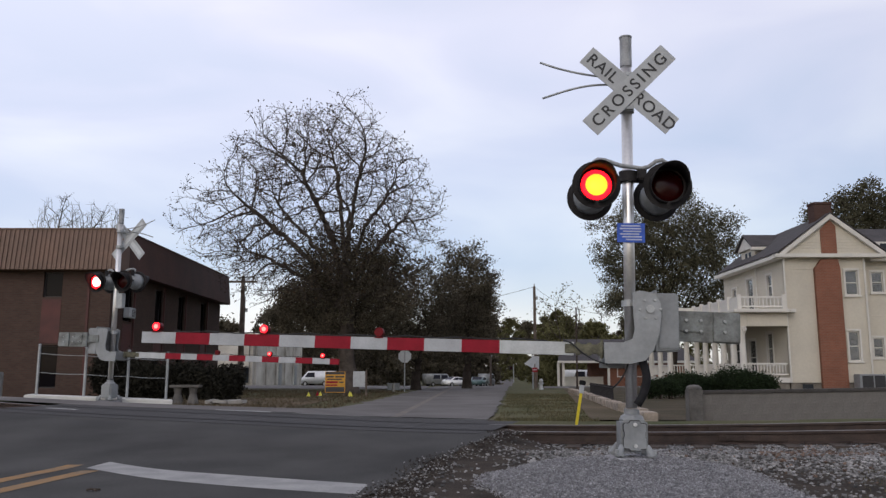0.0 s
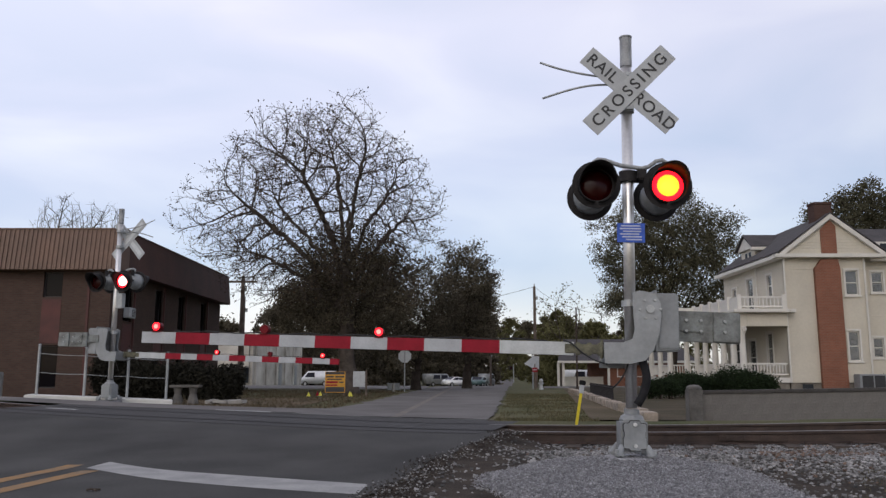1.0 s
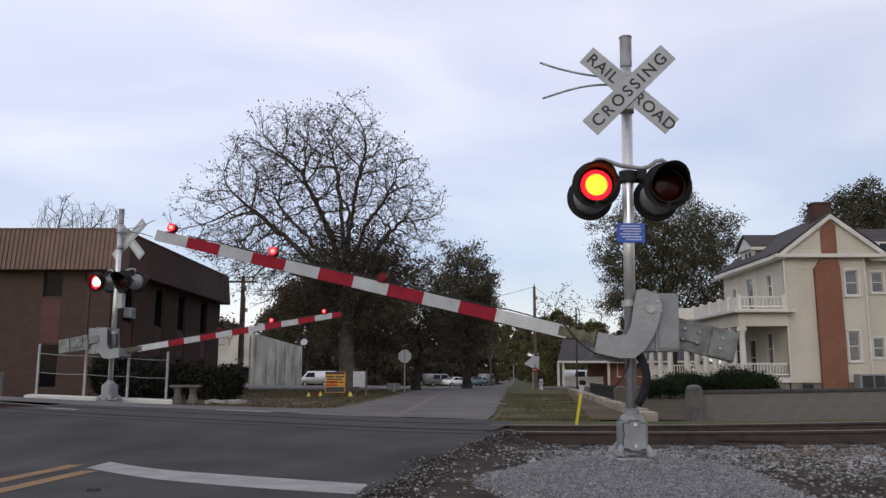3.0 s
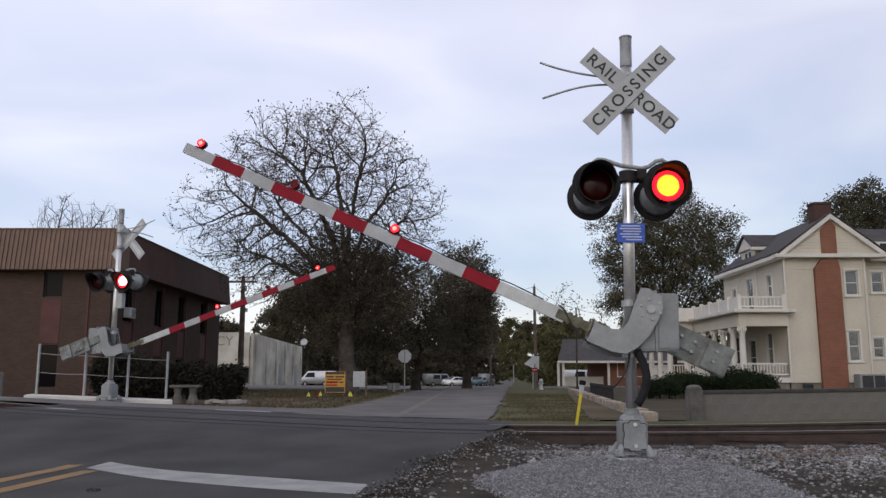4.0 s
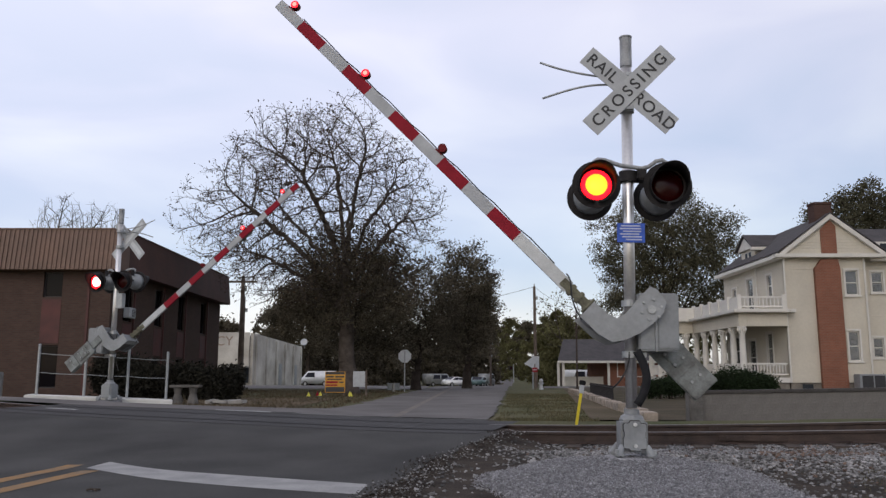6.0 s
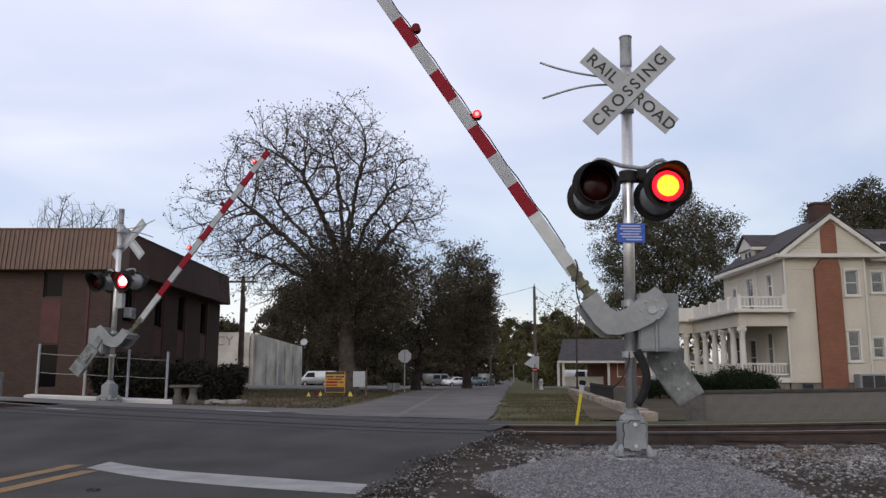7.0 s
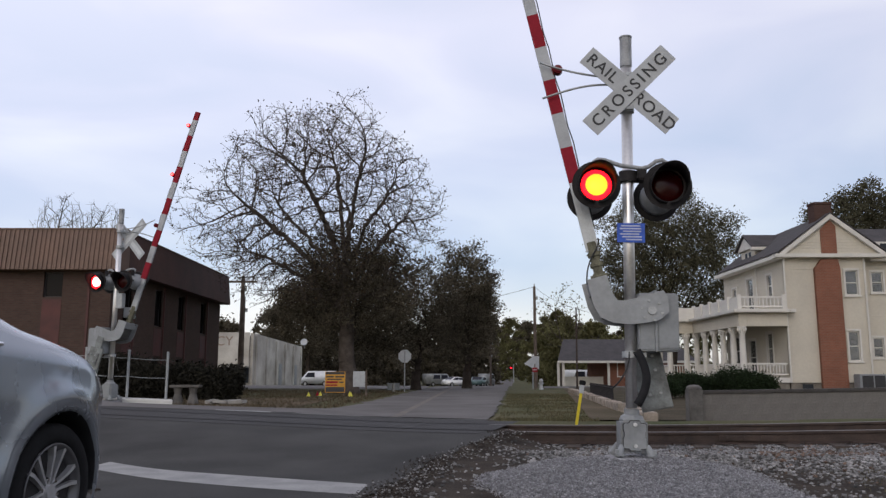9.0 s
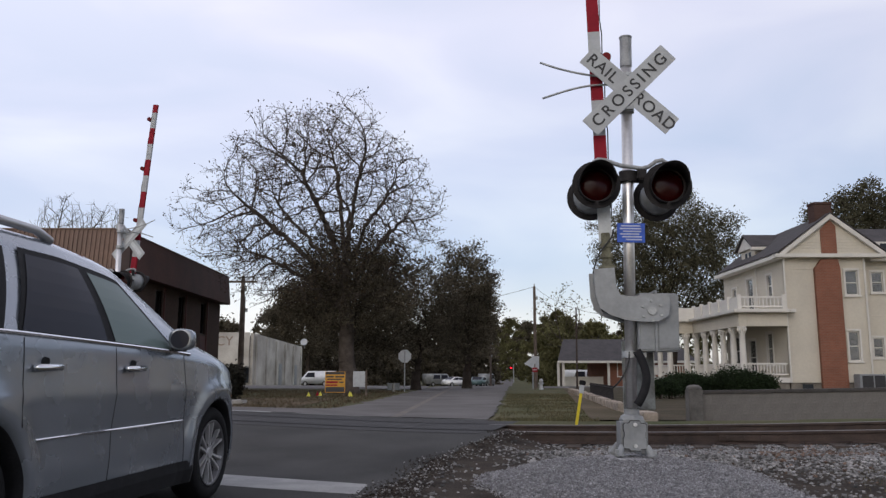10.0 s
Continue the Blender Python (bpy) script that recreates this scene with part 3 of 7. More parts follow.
def ballast_density(x, y):
    d = off(x, y)
    if x < road_right(y) + 0.25 or (-0.85 < d < -0.66):
        return 0
    edge = min(1.0, max(0.0, (x - road_right(y) - 0.45) / 1.5)) ** 1.5
    if d > -0.7:
        return 0.25 if d < 1.5 else 0
    if mound_h(x, y) > 0.0:
        return 0.03
    a = 1.0 if d > -3.0 else max(0.25, 1 - (-3.0 - d) / 2.4)
    if x < MOUND.x - 1.3 and d < -1.7:
        a *= 0.22
    if x > 3.2 and d < -2.9:
        a *= 1.0 - 0.72 * ease((-3.2 - d) / 1.3)
    patch = 1.0 + 0.5 * noise.noise((x * 0.9, y * 0.9, 1.7))
    return max(0.0, min(1.0, a * patch * (0.05 + 0.95 * edge)))


stones("ballast", scatter(3, 66000, ballast_density, verge_z, (-0.2, 12), (5.0, 16)), 0.0235, BALLAST, "coarse grey ballast stones along the rail", 4)
stones("ballast_rusty", scatter(5, 3200, lambda x, y: ballast_density(x, y) * (1.0 if x > 3.6 and noise.noise((x * 0.8, y * 0.8, 9.0)) > 0.05 else 0.12), verge_z, (0.0, 12), (5.0, 16), 0.012), 0.023, BALLAST_RUST, "rust-stained ballast stones along the rail", 6)
stones("edge_stones", scatter(7, 260, lambda x, y: 1.0 if road_right(y) - 0.05 < x < road_right(y) + 1.0 and off(x, y) < -1.5 else 0, verge_z, (-0.8, 1.6), (5.0, 12), 0.005), 0.026, BALLAST, "loose stones scattered on the road's edge", 8)
stones("gravel", scatter(9, 48000, lambda x, y: 1.0 if mound_h(x, y) > -0.045 and x > road_right(y) + 0.1 else 0, mound_z, (-0.6, 4.2), (4.8, 10.3), 0.004), 0.0095, GRAVEL, "fine pale gravel stones on the heap", 10)
stones("ballast_left", scatter(11, 2500, lambda x, y: 1.0 if -2.2 < off(x, y) < 2.4 and x < -8.0 else 0, lambda x, y: track_z(x) - 0.15, (-16, -7.9), (12, 20)), 0.04, BALLAST_RUST, "rusty ballast between the rails", 12)

# street surfaces beyond the track
strip("dirt_path", lambda y: 3.05 + 0.134 * (y - 16), lambda y: 4.0 + 0.14 * (y - 16), steps((15.5, 60, 1.5)), 0.008, DIRT, "bare dirt footpath beside the grass strip", cols=2)
strip("yard", lambda y: 4.75 + 0.11 * (y - 18), lambda y: 30.0, steps((17.5, 24, 0.5), (24, 60, 3)), 0.02, LAWN_DARK, "brown lawn in front of the house", cols=10)
sheet("parking_lot", steps((-40, -1.2, 3)), steps((54, 78, 3)), 0.012, ASPHALT_OLD, "pale asphalt lot in front of the white shop")
sheet("cross_street", steps((7.5, 40, 3)), steps((58, 68, 2)), 0.012, ASPHALT_OLD, "pale asphalt cross street")
sheet("lawn_left", steps((-14, -4.5, 0.7)), steps((22.5, 34, 0.7)), 0.004, DIRT, "worn brown lawn by the office building")


def blades(name, n, seed, test, xr, yr, size, label, material=None):
    """Loose tufts of short grass."""
    rng = np.random.default_rng(seed)
    vs = []
    while len(vs) < 3 * n:
        x, y = rng.uniform(*xr), rng.uniform(*yr)
        if not test(x, y) or noise.noise((x * 0.8, y * 0.8, 5.0)) < rng.uniform(-0.5, 0.35):
            continue
        z = ground_z(x, y) - 0.015
        a, h = rng.uniform(0, 6.28), size * rng.uniform(0.5, 1.4)
        dx, dy = math.cos(a) * size * 0.16, math.sin(a) * size * 0.16
        lx, ly = rng.normal(0, 0.4, 2) * h
        vs += [(x - dx, y - dy, z), (x + dx, y + dy, z), (x + lx, y + ly, z + h)]
    f = np.arange(3 * n).reshape(-1, 3)
    me = bpy.data.meshes.new(name)
    me.from_pydata(vs, [], f.tolist())
    me.materials.append(material or BLADE)
    return tagged(new(name, me), label, kind="stuff")


blades("verge_grass", 14000, 61, lambda x, y: road_right(y) + 0.15 < x < 3.05 + 0.134 * (y - 16) and off(x, y) > 2.6, (0.8, 6.5), (14.5, 42), 0.055, "short dry grass on the verge beside the street")
blades("lawn_grass", 12000, 62, lambda x, y: x < -3.4 + (y - 22) * 0.05 and off(x, y) > 8, (-13, -1.5), (22, 50), 0.09, "dry brown grass round the bare tree", BLADE_DRY)
blades("corner_grass", 5000, 63, lambda x, y: x > 2.6 + (y - 5) * 0.5 and mound_h(x, y) < -0.05, (2.4, 8), (3.6, 8.2), 0.05, "sparse green weeds beside the gravel")


# crumbs and cinders along the broken edge of the asphalt
def crumb_density(x, y):
    e = x - road_right(y)
    if off(x, y) > -0.8:
        return 0.0
    return max(0.0, 1 - abs(e - 0.14) / (0.20 + 0.25 * (0.5 + noise.noise((x * 0.8, y * 1.3, 7.0)))))


stones("asphalt_crumbs", scatter(91, 6000, crumb_density, lambda x, y: ground_z(x, y) + 0.010, (-1.6, 2.2), (3.0, 12.8)), 0.010, CRUMB, "dark crumbs and cinders along the asphalt's edge", 92)
stones("edge_chips", scatter(93, 900, crumb_density, lambda x, y: ground_z(x, y) + 0.016, (-1.6, 2.2), (3.0, 12.8)), 0.013, BALLAST, "loose grey chips on the asphalt's edge", 94)


tw = thing("road_debris", pose(-3.1, 7.25, ground_z(-3.1, 7.25) + 0.014, 0, 0, 25), "small scrap of dark bark lying on the asphalt", "debris")
part("piece", tube(bmesh.new(), [(-0.05, 0.01, 0.012), (-0.015, -0.008, 0.02), (0.03, 0.004, 0.014), (0.06, 0.015, 0.01)], 0.010, 6), TIE, tw)
part("piece", tube(bmesh.new(), [(0.0, 0.03, 0.008), (0.01, -0.02, 0.012), (0.03, -0.04, 0.008)], 0.007, 6), TIE, tw)


# ---- crossing signals ----
def ring_m(x, y, z, away=False):
    """A lathe's axis laid along y: towards the road user, or away."""
    return Matrix.Translation((x, y, z)) @ Matrix.Rotation(radians(90 if not away else -90), 4, "X")


def make_lamp(sig, x, y, z, away, glows, core=None):
    m = ring_m(x, y, z, away)
    d = -1 if not away else 1
    body = part("lamp_housing", lathe(bmesh.new(), [(0.0, -0.20), (0.10, -0.20), (0.145, -0.16), (0.200, -0.10), (0.200, 0.0)], m), BOX_GREY, sig, "grey lamp housing", smooth=True)
    part("background_disc", lathe(bmesh.new(), [(0.195, -0.004), (0.262, -0.004), (0.268, 0.012), (0.262, 0.008), (0.195, 0.004)], m, 36), BLACK, sig, "round black background disc")
    bm = bmesh.new()
    n = 28
    a0, a1 = -84, 264
    rows = []
    for k in range(n + 1):
        a = radians(a0 + (a1 - a0) * k / n)
        ln = 0.10 + 0.20 * max(0.0, math.sin(a) + 0.2)
        rows.append([(0.205 * math.cos(a), 0.0, 0.205 * math.sin(a)), (0.208 * math.cos(a), d * ln, 0.208 * math.sin(a) - 0.03 * (ln - 0.1)), (0.202 * math.cos(a), d * ln, 0.202 * math.sin(a) - 0.03 * (ln - 0.1)), (0.199 * math.cos(a), 0.0, 0.199 * math.sin(a))])
    vs = [[bm.verts.new((x + p[0], y + p[1], z + p[2])) for p in r] for r in rows]
    for p, q in zip(vs, vs[1:]):
        for k in range(4):
            bm.faces.new((p[k], p[(k + 1) % 4], q[(k + 1) % 4], q[k]))
    bm.faces.new(vs[0])
    bm.faces.new(vs[-1])
    part("hood", bm, BLACK, sig, "black round lamp hood, deeper at the top", smooth=True)
    part("lens", lathe(bmesh.new(), [(0.0, 0.030), (0.06, 0.026), (0.12, 0.012), (0.190, 0.002), (0.19, -0.05), (0.0, -0.05)], m, 32), LENS_DARK, sig, "dark red glass lens", smooth=True)
    # the lit element, drawn back behind the lens while dark
    # its red ring is oversized to stand for the glow spread inside the hood
    lit = part("lit_lens", lathe(bmesh.new(), [(0.0, 0.031), (0.06, 0.028), (0.12, 0.016), (0.170, 0.008), (0.170, -0.002), (0.0, -0.002)], ring_m(0, 0, 0, away), 32), LENS_LIT, sig, "glowing red lens, widened for the glow in the hood", smooth=True)
    part("lit_core", lathe(bmesh.new(), [(0.0, 0.040), (0.06, 0.038), (0.125 if core else 0.120, 0.024), (0.125 if core else 0.120, 0.012), (0.0, 0.02)], ring_m(0, 0, 0, away), 32), core or CORE_LIT, lit, "bright lamp core", smooth=True)
    glows.append((lit, Vector((x, y, z)), Vector((0, -d * 0.085, 0)), "left" if (x < 0) != away else "right"))
    return body


LETTERING = (("RAIL", -0.395), ("ROAD", 0.378))


def make_signal(m, label, wires, turn=0.0, shift=0.0, core=None, notice=True, drop=0.0):
    """Mast, crossbuck, lamps and gate; x runs to the driver's right, -y towards the driver."""
    sig = thing("crossing_signal", m, label, "crossing signal", "signals at the crossing")
    glows = []
    # foundation and junction base
    part("foundation", lathe(bmesh.new(), [(0.31, -0.30), (0.31, -0.03), (0.29, -0.012), (0.0, -0.012)], None, 24), GRAVEL, sig, "round concrete footing dusted with gravel")
    bm = B((-0.145, -0.15, 0.04), (0.145, 0.15, 0.385), bevel=0.03)
    lathe(bm, [(0.13, 0.383), (0.115, 0.42), (0.082, 0.435), (0.082, 0.49), (0.064, 0.49)], None, 20)
    part("junction_base", bm, BOX_GREY, sig, "grey cast junction base with a bolted cover")
    for a, b in ((-1, -1), (1, -1), (1, 1), (-1, 1)):
        bm = B((a * 0.17 - 0.05, b * 0.17 - 0.05, 0.0), (a * 0.17 + 0.05, b * 0.17 + 0.05, 0.03), bevel=0.01)
        rod(bm, (a * 0.18, b * 0.18, 0.0), (a * 0.13, b * 0.13, 0.11), 0.05, 0.03, 10)
        part("foot", bm, BOX_GREY, sig)
        part("anchor_nut", R((a * 0.2, b * 0.2, 0.03), (a * 0.2, b * 0.2, 0.075), 0.022, n=6), GALV, sig)
    plate_shape = [(-0.05, 0.065), (0.05, 0.065), (0.06, 0.085), (0.105, 0.085), (0.12, 0.10), (0.12, 0.19), (0.108, 0.21), (0.108, 0.25), (0.12, 0.27), (0.12, 0.33), (0.105, 0.345), (0.06, 0.345), (0.05, 0.37), (-0.05, 0.37), (-0.06, 0.345), (-0.105, 0.345), (-0.12, 0.33), (-0.12, 0.27), (-0.108, 0.25), (-0.108, 0.21), (-0.12, 0.19), (-0.12, 0.10), (-0.105, 0.085), (-0.06, 0.085)]
    part("gasket", prism(bmesh.new(), [(x * 1.07, 0.218 + (z - 0.218) * 1.06) for x, z in plate_shape], -0.162, -0.15), LETTER, sig)
    cover = part("cover", prism(bmesh.new(), plate_shape, -0.178, -0.162), BOX_GREY, sig, "notched cast cover plate with bolts")
    for z in (0.115, 0.335):
        part("bolt", R((0, -0.2, z), (0, -0.178, z), 0.022, n=6), CHROME_DULL, cover)
    top = 4.78
    part("mast", R((0, 0, 0.5), (0, 0, top - 0.35), 0.0625, n=24), ALU, sig, "bright aluminium tube", smooth=True)
    bm = R((0, 0, top - 0.37), (0, 0, top - 0.02), 0.068, n=24)
    lathe(bm, [(0.074, top - 0.02), (0.074, top), (0.04, top + 0.012), (0.0, top + 0.015)], None, 24)
    part("mast_top", bm, MAST_CAP, sig, "grey tube top with a cap")
    # crossbuck
    zc = 4.085 + drop
    for k, (ang, yy, text) in enumerate(((-41.5, -0.115, None), (45.5, -0.135, "CROSSING"))):
        mm = Matrix.Rotation(radians(turn), 4, "Z") @ Matrix.Translation((0.008 + shift, yy, zc)) @ Matrix.Rotation(radians(-ang), 4, "Y")
        blade = part("crossbuck_blade", B((-0.645, -0.004, -0.121), (0.645, 0.004, 0.121), bevel=0.002), [SIGN_WHITE], sig, "white reflective board with black letters")
        blade.matrix_basis = mm
        face = Matrix.Translation((0, -0.0065, -0.005)) @ Matrix.Rotation(radians(90), 4, "X")
        if text:
            words("lettering", text, 0.19, face, LETTER, blade, spacing=1.36, bold=0.002)
        else:
            for word, at in LETTERING:
                words("lettering", word, 0.19, Matrix.Translation((at, 0, 0)) @ face, LETTER, blade, spacing=1.12, bold=0.002)
        back = part("backing", B((-0.58, 0.005, -0.05), (0.58, 0.012, 0.05)), SIGN_BACK, blade)
    for z in (zc - 0.2, zc + 0.2):
        bm = bmesh.new()
        lathe(bm, [(0.064, z - 0.03), (0.085, z - 0.03), (0.085, z + 0.03), (0.064, z + 0.03)], None, 18)
        box(bm, (-0.03, -0.12, z - 0.02), (0.06, -0.06, z + 0.02))
        part("sign_clamp", bm, GALV, sig)
    if wires:
        for pts in wires:
            part("spring_rod", tube(bmesh.new(), bez(*pts), 0.013), GALV, sig, "bent steel rod that catches the raised arm", smooth=True)
    # lamp crossarm
    zl = 2.93
    bm = tube(bmesh.new(), [(-0.42, -0.13, zl + 0.24), (-0.40, -0.14, zl + 0.30), (-0.36, -0.14, zl + 0.325), (-0.28, -0.13, zl + 0.32), (-0.10, -0.11, zl + 0.265), (0.13, -0.11, zl + 0.235), (0.21, -0.12, zl + 0.25), (0.29, -0.14, zl + 0.31), (0.36, -0.14, zl + 0.325), (0.40, -0.14, zl + 0.30), (0.42, -0.13, zl + 0.24)], 0.025, 10)
    part("crossarm", bm, MAST_CAP, sig, "bent grey lamp arm", smooth=True)
    bm = B((0.085, -0.14, zl + 0.10), (0.19, 0.06, zl + 0.24), bevel=0.02)
    lathe(bm, [(0.064, zl + 0.10), (0.10, zl + 0.10), (0.10, zl + 0.22), (0.064, zl + 0.22)], None, 20)
    part("arm_clamp", bm, BLACK, sig, "dark clamp that holds the lamp arm")
    for x in (-0.40, 0.385):
        make_lamp(sig, x, -0.26, zl, False, glows, core)
        make_lamp(sig, x * 0.98, 0.26, zl - 0.03, True, glows, core)
        part("lamp_bracket", R((x, -0.08, zl + 0.15), (x, -0.05, zl + 0.29), 0.035, n=12), BLACK, sig)
        part("lamp_bracket", R((x, -0.12, zl + 0.02), (x, 0.12, zl), 0.045, n=12), BLACK, sig)
    # notice plate
    if not notice:
        part("relay_box", B((-0.25, -0.05, 2.25), (-0.07, 0.08, 2.62), bevel=0.01), GALV, sig)
    plate = None if not notice else part("notice_plate", B((-0.145, -0.085, 2.32), (0.165, -0.079, 2.54), bevel=0.004), BLUE, sig, "small blue enamel notice plate")
    for k, (a, b) in enumerate(((-0.10, 0.115), (-0.115, 0.12), (-0.08, 0.12), (-0.11, 0.10), (-0.09, 0.13), (-0.05, 0.13)) if notice else ()):
        z = 2.508 - 0.031 * k
        part("print_line", B((a, -0.0885, z - 0.0075), (b, -0.0855, z + 0.0075)), PALE_BAR, plate)
    # gate machine
    pz = 1.55
    mach = part("gate_machine", B((0.064, -0.16, pz - 0.43), (0.50, 0.30, pz + 0.20), bevel=0.018), BOX_GREY, sig, "grey steel gate machine case")
    part("case_flange", B((0.235, -0.185, pz - 0.44), (0.26, 0.31, pz + 0.23), bevel=0.004), BOX_GREY, mach)
    part("case_lid", B((0.27, -0.172, pz - 0.40), (0.49, -0.155, pz + 0.18), bevel=0.006), BOX_GREY, mach)
    for z in (pz + 0.09, pz - 0.47):
        bm = bmesh.new()
        lathe(bm, [(0.064, z - 0.035), (0.095, z - 0.035), (0.095, z + 0.035), (0.064, z + 0.035)], None, 18)
        box(bm, (0.05, -0.08, z - 0.03), (0.16, 0.08, z + 0.03), bevel=0.006)
        part("mast_clamp", bm, GALV, sig)
    part("conduit", tube(bmesh.new(), bez((0.04, -0.13, pz - 0.43), (0.17, -0.16, pz - 0.66), (0.17, -0.14, pz - 0.80), (0.04, -0.11, 0.54), 14), 0.045, 12), RUBBER, sig, "thick black ribbed cable sleeve", smooth=True)
    part("conduit", tube(bmesh.new(), bez((-0.03, -0.08, pz - 0.44), (-0.03, -0.1, pz - 0.6), (-0.1, -0.1, pz - 0.75), (-0.22, 0.0, pz - 0.85), 10), 0.010, 8), CABLE, sig, smooth=True)
    # the arm that swings
    arm = part("gate_arm", make_bracket(), BOX_GREY, sig, "red and white striped crossing gate arm")
    arm.matrix_basis = arm_pose(pz, 0)
    fit_arm(arm, glows, not notice)
    return sig, arm, pz, glows


def arm_pose(pz, lift, yaw=-6, lean=-1.4):
    """The arm's pose on its mast: it stands a little askew and leans back as it rises."""
    return pose(0.19, -0.04, pz - 0.01, 0, 0, yaw) @ pose(0, 0, 0, lean, 0, 0) @ pose(0, 0, 0, 0, lift, 0)


def make_bracket():
    bm = bmesh.new()
    outline = [(x + 0.0, z) for x, z in [(-0.18, 0.20), (-0.10, 0.225), (0.06, 0.19), (0.115, 0.08), (0.115, -0.05), (0.085, -0.25), (0.02, -0.42), (-0.07, -0.53), (-0.22, -0.565), (-0.50, -0.56), (-0.50, -0.335), (-0.30, -0.335), (-0.20, -0.30), (-0.17, -0.20), (-0.18, 0.0)]]
    for y in (-0.215, 0.32):
        prism(bm, outline if y < 0 else [(x - 0.03, z - 0.03) for x, z in outline], y, y + 0.025)
    box(bm, (-0.50, -0.19, -0.545), (-0.36, 0.32, -0.35), bevel=0.005)
    return bm


def fit_arm(arm, glows, red_tip=False):
    for k in range(6):
        a = k * math.pi / 3
        part("bolt", R((0.11 * math.cos(a), -0.235, 0.11 * math.sin(a) + 0.02), (0.11 * math.cos(a), -0.213, 0.11 * math.sin(a) + 0.02), 0.014, n=6), GALV, arm)
    part("pivot_boss", R((0.0, -0.24, 0.02), (0.0, -0.21, 0.02), 0.045, n=16), GALV, arm)
    # counterweight behind
    bm = B((0.28, 0.37, -0.27), (1.06, 0.42, 0.08), bevel=0.008)
    box(bm, (0.76, 0.33, -0.26), (1.05, 0.37, 0.07), bevel=0.006)
    box(bm, (0.76, 0.42, -0.26), (1.05, 0.46, 0.07), bevel=0.006)
    box(bm, (0.40, 0.42, -0.20), (0.70, 0.45, 0.03), bevel=0.006)
    box(bm, (0.0, 0.346, -0.16), (0.66, 0.369, 0.02), bevel=0.006)
    wt = part("counterweight", bm, WEIGHT, arm, "grey steel counterweight plates")
    wt.matrix_basis = pose(0, 0, 0, 0, 3, 0)
    for x in (0.46, 0.62, 0.88):
        for z in (-0.15, -0.03):
            part("bolt", R((x, 0.30, z), (x, 0.49, z), 0.018, n=6), GALV, wt)
    # dark filler added for the shade between the two bracket plates
    part("bracket_shade", prism(bmesh.new(), [(-0.16, 0.14), (0.04, 0.14), (0.085, 0.0), (0.05, -0.24), (-0.08, -0.48), (-0.34, -0.52), (-0.34, -0.38), (-0.19, -0.33), (-0.15, -0.2)], -0.10, 0.28), WEB_SHADE, arm, "dark fill for the shade between the bracket plates")
    # the striped board, root to tip
    tilt = Matrix.Translation((-0.821, -0.05, -0.393)) @ Matrix.Rotation(radians(1.8), 4, "Y")
    bm = B((-0.10, -0.045, -0.050), (0.40, 0.045, 0.050), bevel=0.006)
    for x in (0.02, 0.14, 0.26):
        box(bm, (x, -0.06, -0.068), (x + 0.05, 0.06, 0.068), bevel=0.006)
    rod(bm, (0.30, -0.05, -0.1), (0.30, -0.05, 0.1), 0.018, n=8)
    ad = part("arm_adapter", bm, ADAPTER, arm, "dark clamp joining arm and bracket")
    ad.matrix_basis = tilt
    edges = [0.0] + [-0.819 - 0.427 * k for k in range(11)] + ([-5.31] if red_tip else [])
    for k in range(len(edges) - 1):
        a, b = edges[k], edges[k + 1]
        h0, h1 = 0.072 - 0.0012 * -a, 0.072 - 0.0012 * -b
        bm = bmesh.new()
        v = [bm.verts.new(p) for p in ((a, -0.028, -h0), (b, -0.028, -h1), (b, 0.028, -h1), (a, 0.028, -h0), (a, -0.028, h0), (b, -0.028, h1), (b, 0.028, h1), (a, 0.028, h0))]
        for f in ((0, 1, 2, 3), (7, 6, 5, 4), (0, 4, 5, 1), (1, 5, 6, 2), (2, 6, 7, 3), (3, 7, 4, 0)):
            bm.faces.new([v[i] for i in f])
        material = ARM_BARE if k == 0 else (ARM_RED if k % 2 else ARM_WHITE)
        sec = part("arm_board", bm, material, arm, ("bare aluminium root" if k == 0 else ("red stripe" if k % 2 else "white stripe")))
        sec.matrix_basis = tilt
    cord = part("lamp_cable", tube(bmesh.new(), [(-0.3 - 0.2 * i, 0.0, 0.082 - 0.0004 * i + 0.008 * (i % 3)) for i in range(23)] , 0.007, 6), CABLE, arm)
    cord.matrix_basis = tilt
    drop = part("lamp_cable", tube(bmesh.new(), bez((-0.12, -0.05, 0.085), (0.02, -0.09, 0.09), (0.04, -0.09, -0.10), (0.36, -0.06, -0.16), 14), 0.009, 6), CABLE, arm, smooth=True)
    drop.matrix_basis = tilt
    for at, beat in ((-4.91, "steady"), (-3.57, "left"), (-2.20, "right")):
        lm = tilt @ Matrix.Translation((at, 0, 0.130))
        bm = R((0, -0.045, 0), (0, 0.045, 0), 0.052, n=18)
        rod(bm, (0, 0, -0.075), (0, 0, -0.05), 0.03, n=10)
        box(bm, (-0.05, -0.035, -0.07), (0.05, 0.035, -0.055))
        case = part("arm_lamp", bm, LENS_CASE, arm, "small red lamp on the arm")
        case.matrix_basis = lm
        for s in (-1, 1):
            lit = part("lit_lens", R((0, s * 0.036, 0), (0, s * 0.052, 0), 0.047, n=18), ARM_LIT, arm, "glowing red arm lamp")
            part("lit_core", R((0, s * 0.050, 0), (0, s * 0.0545, 0), 0.026, n=14), ARM_CORE, lit, "bright lamp core")
            glows.append((lit, lm.translation.copy(), Vector((0, -s * 0.03, 0)), beat))


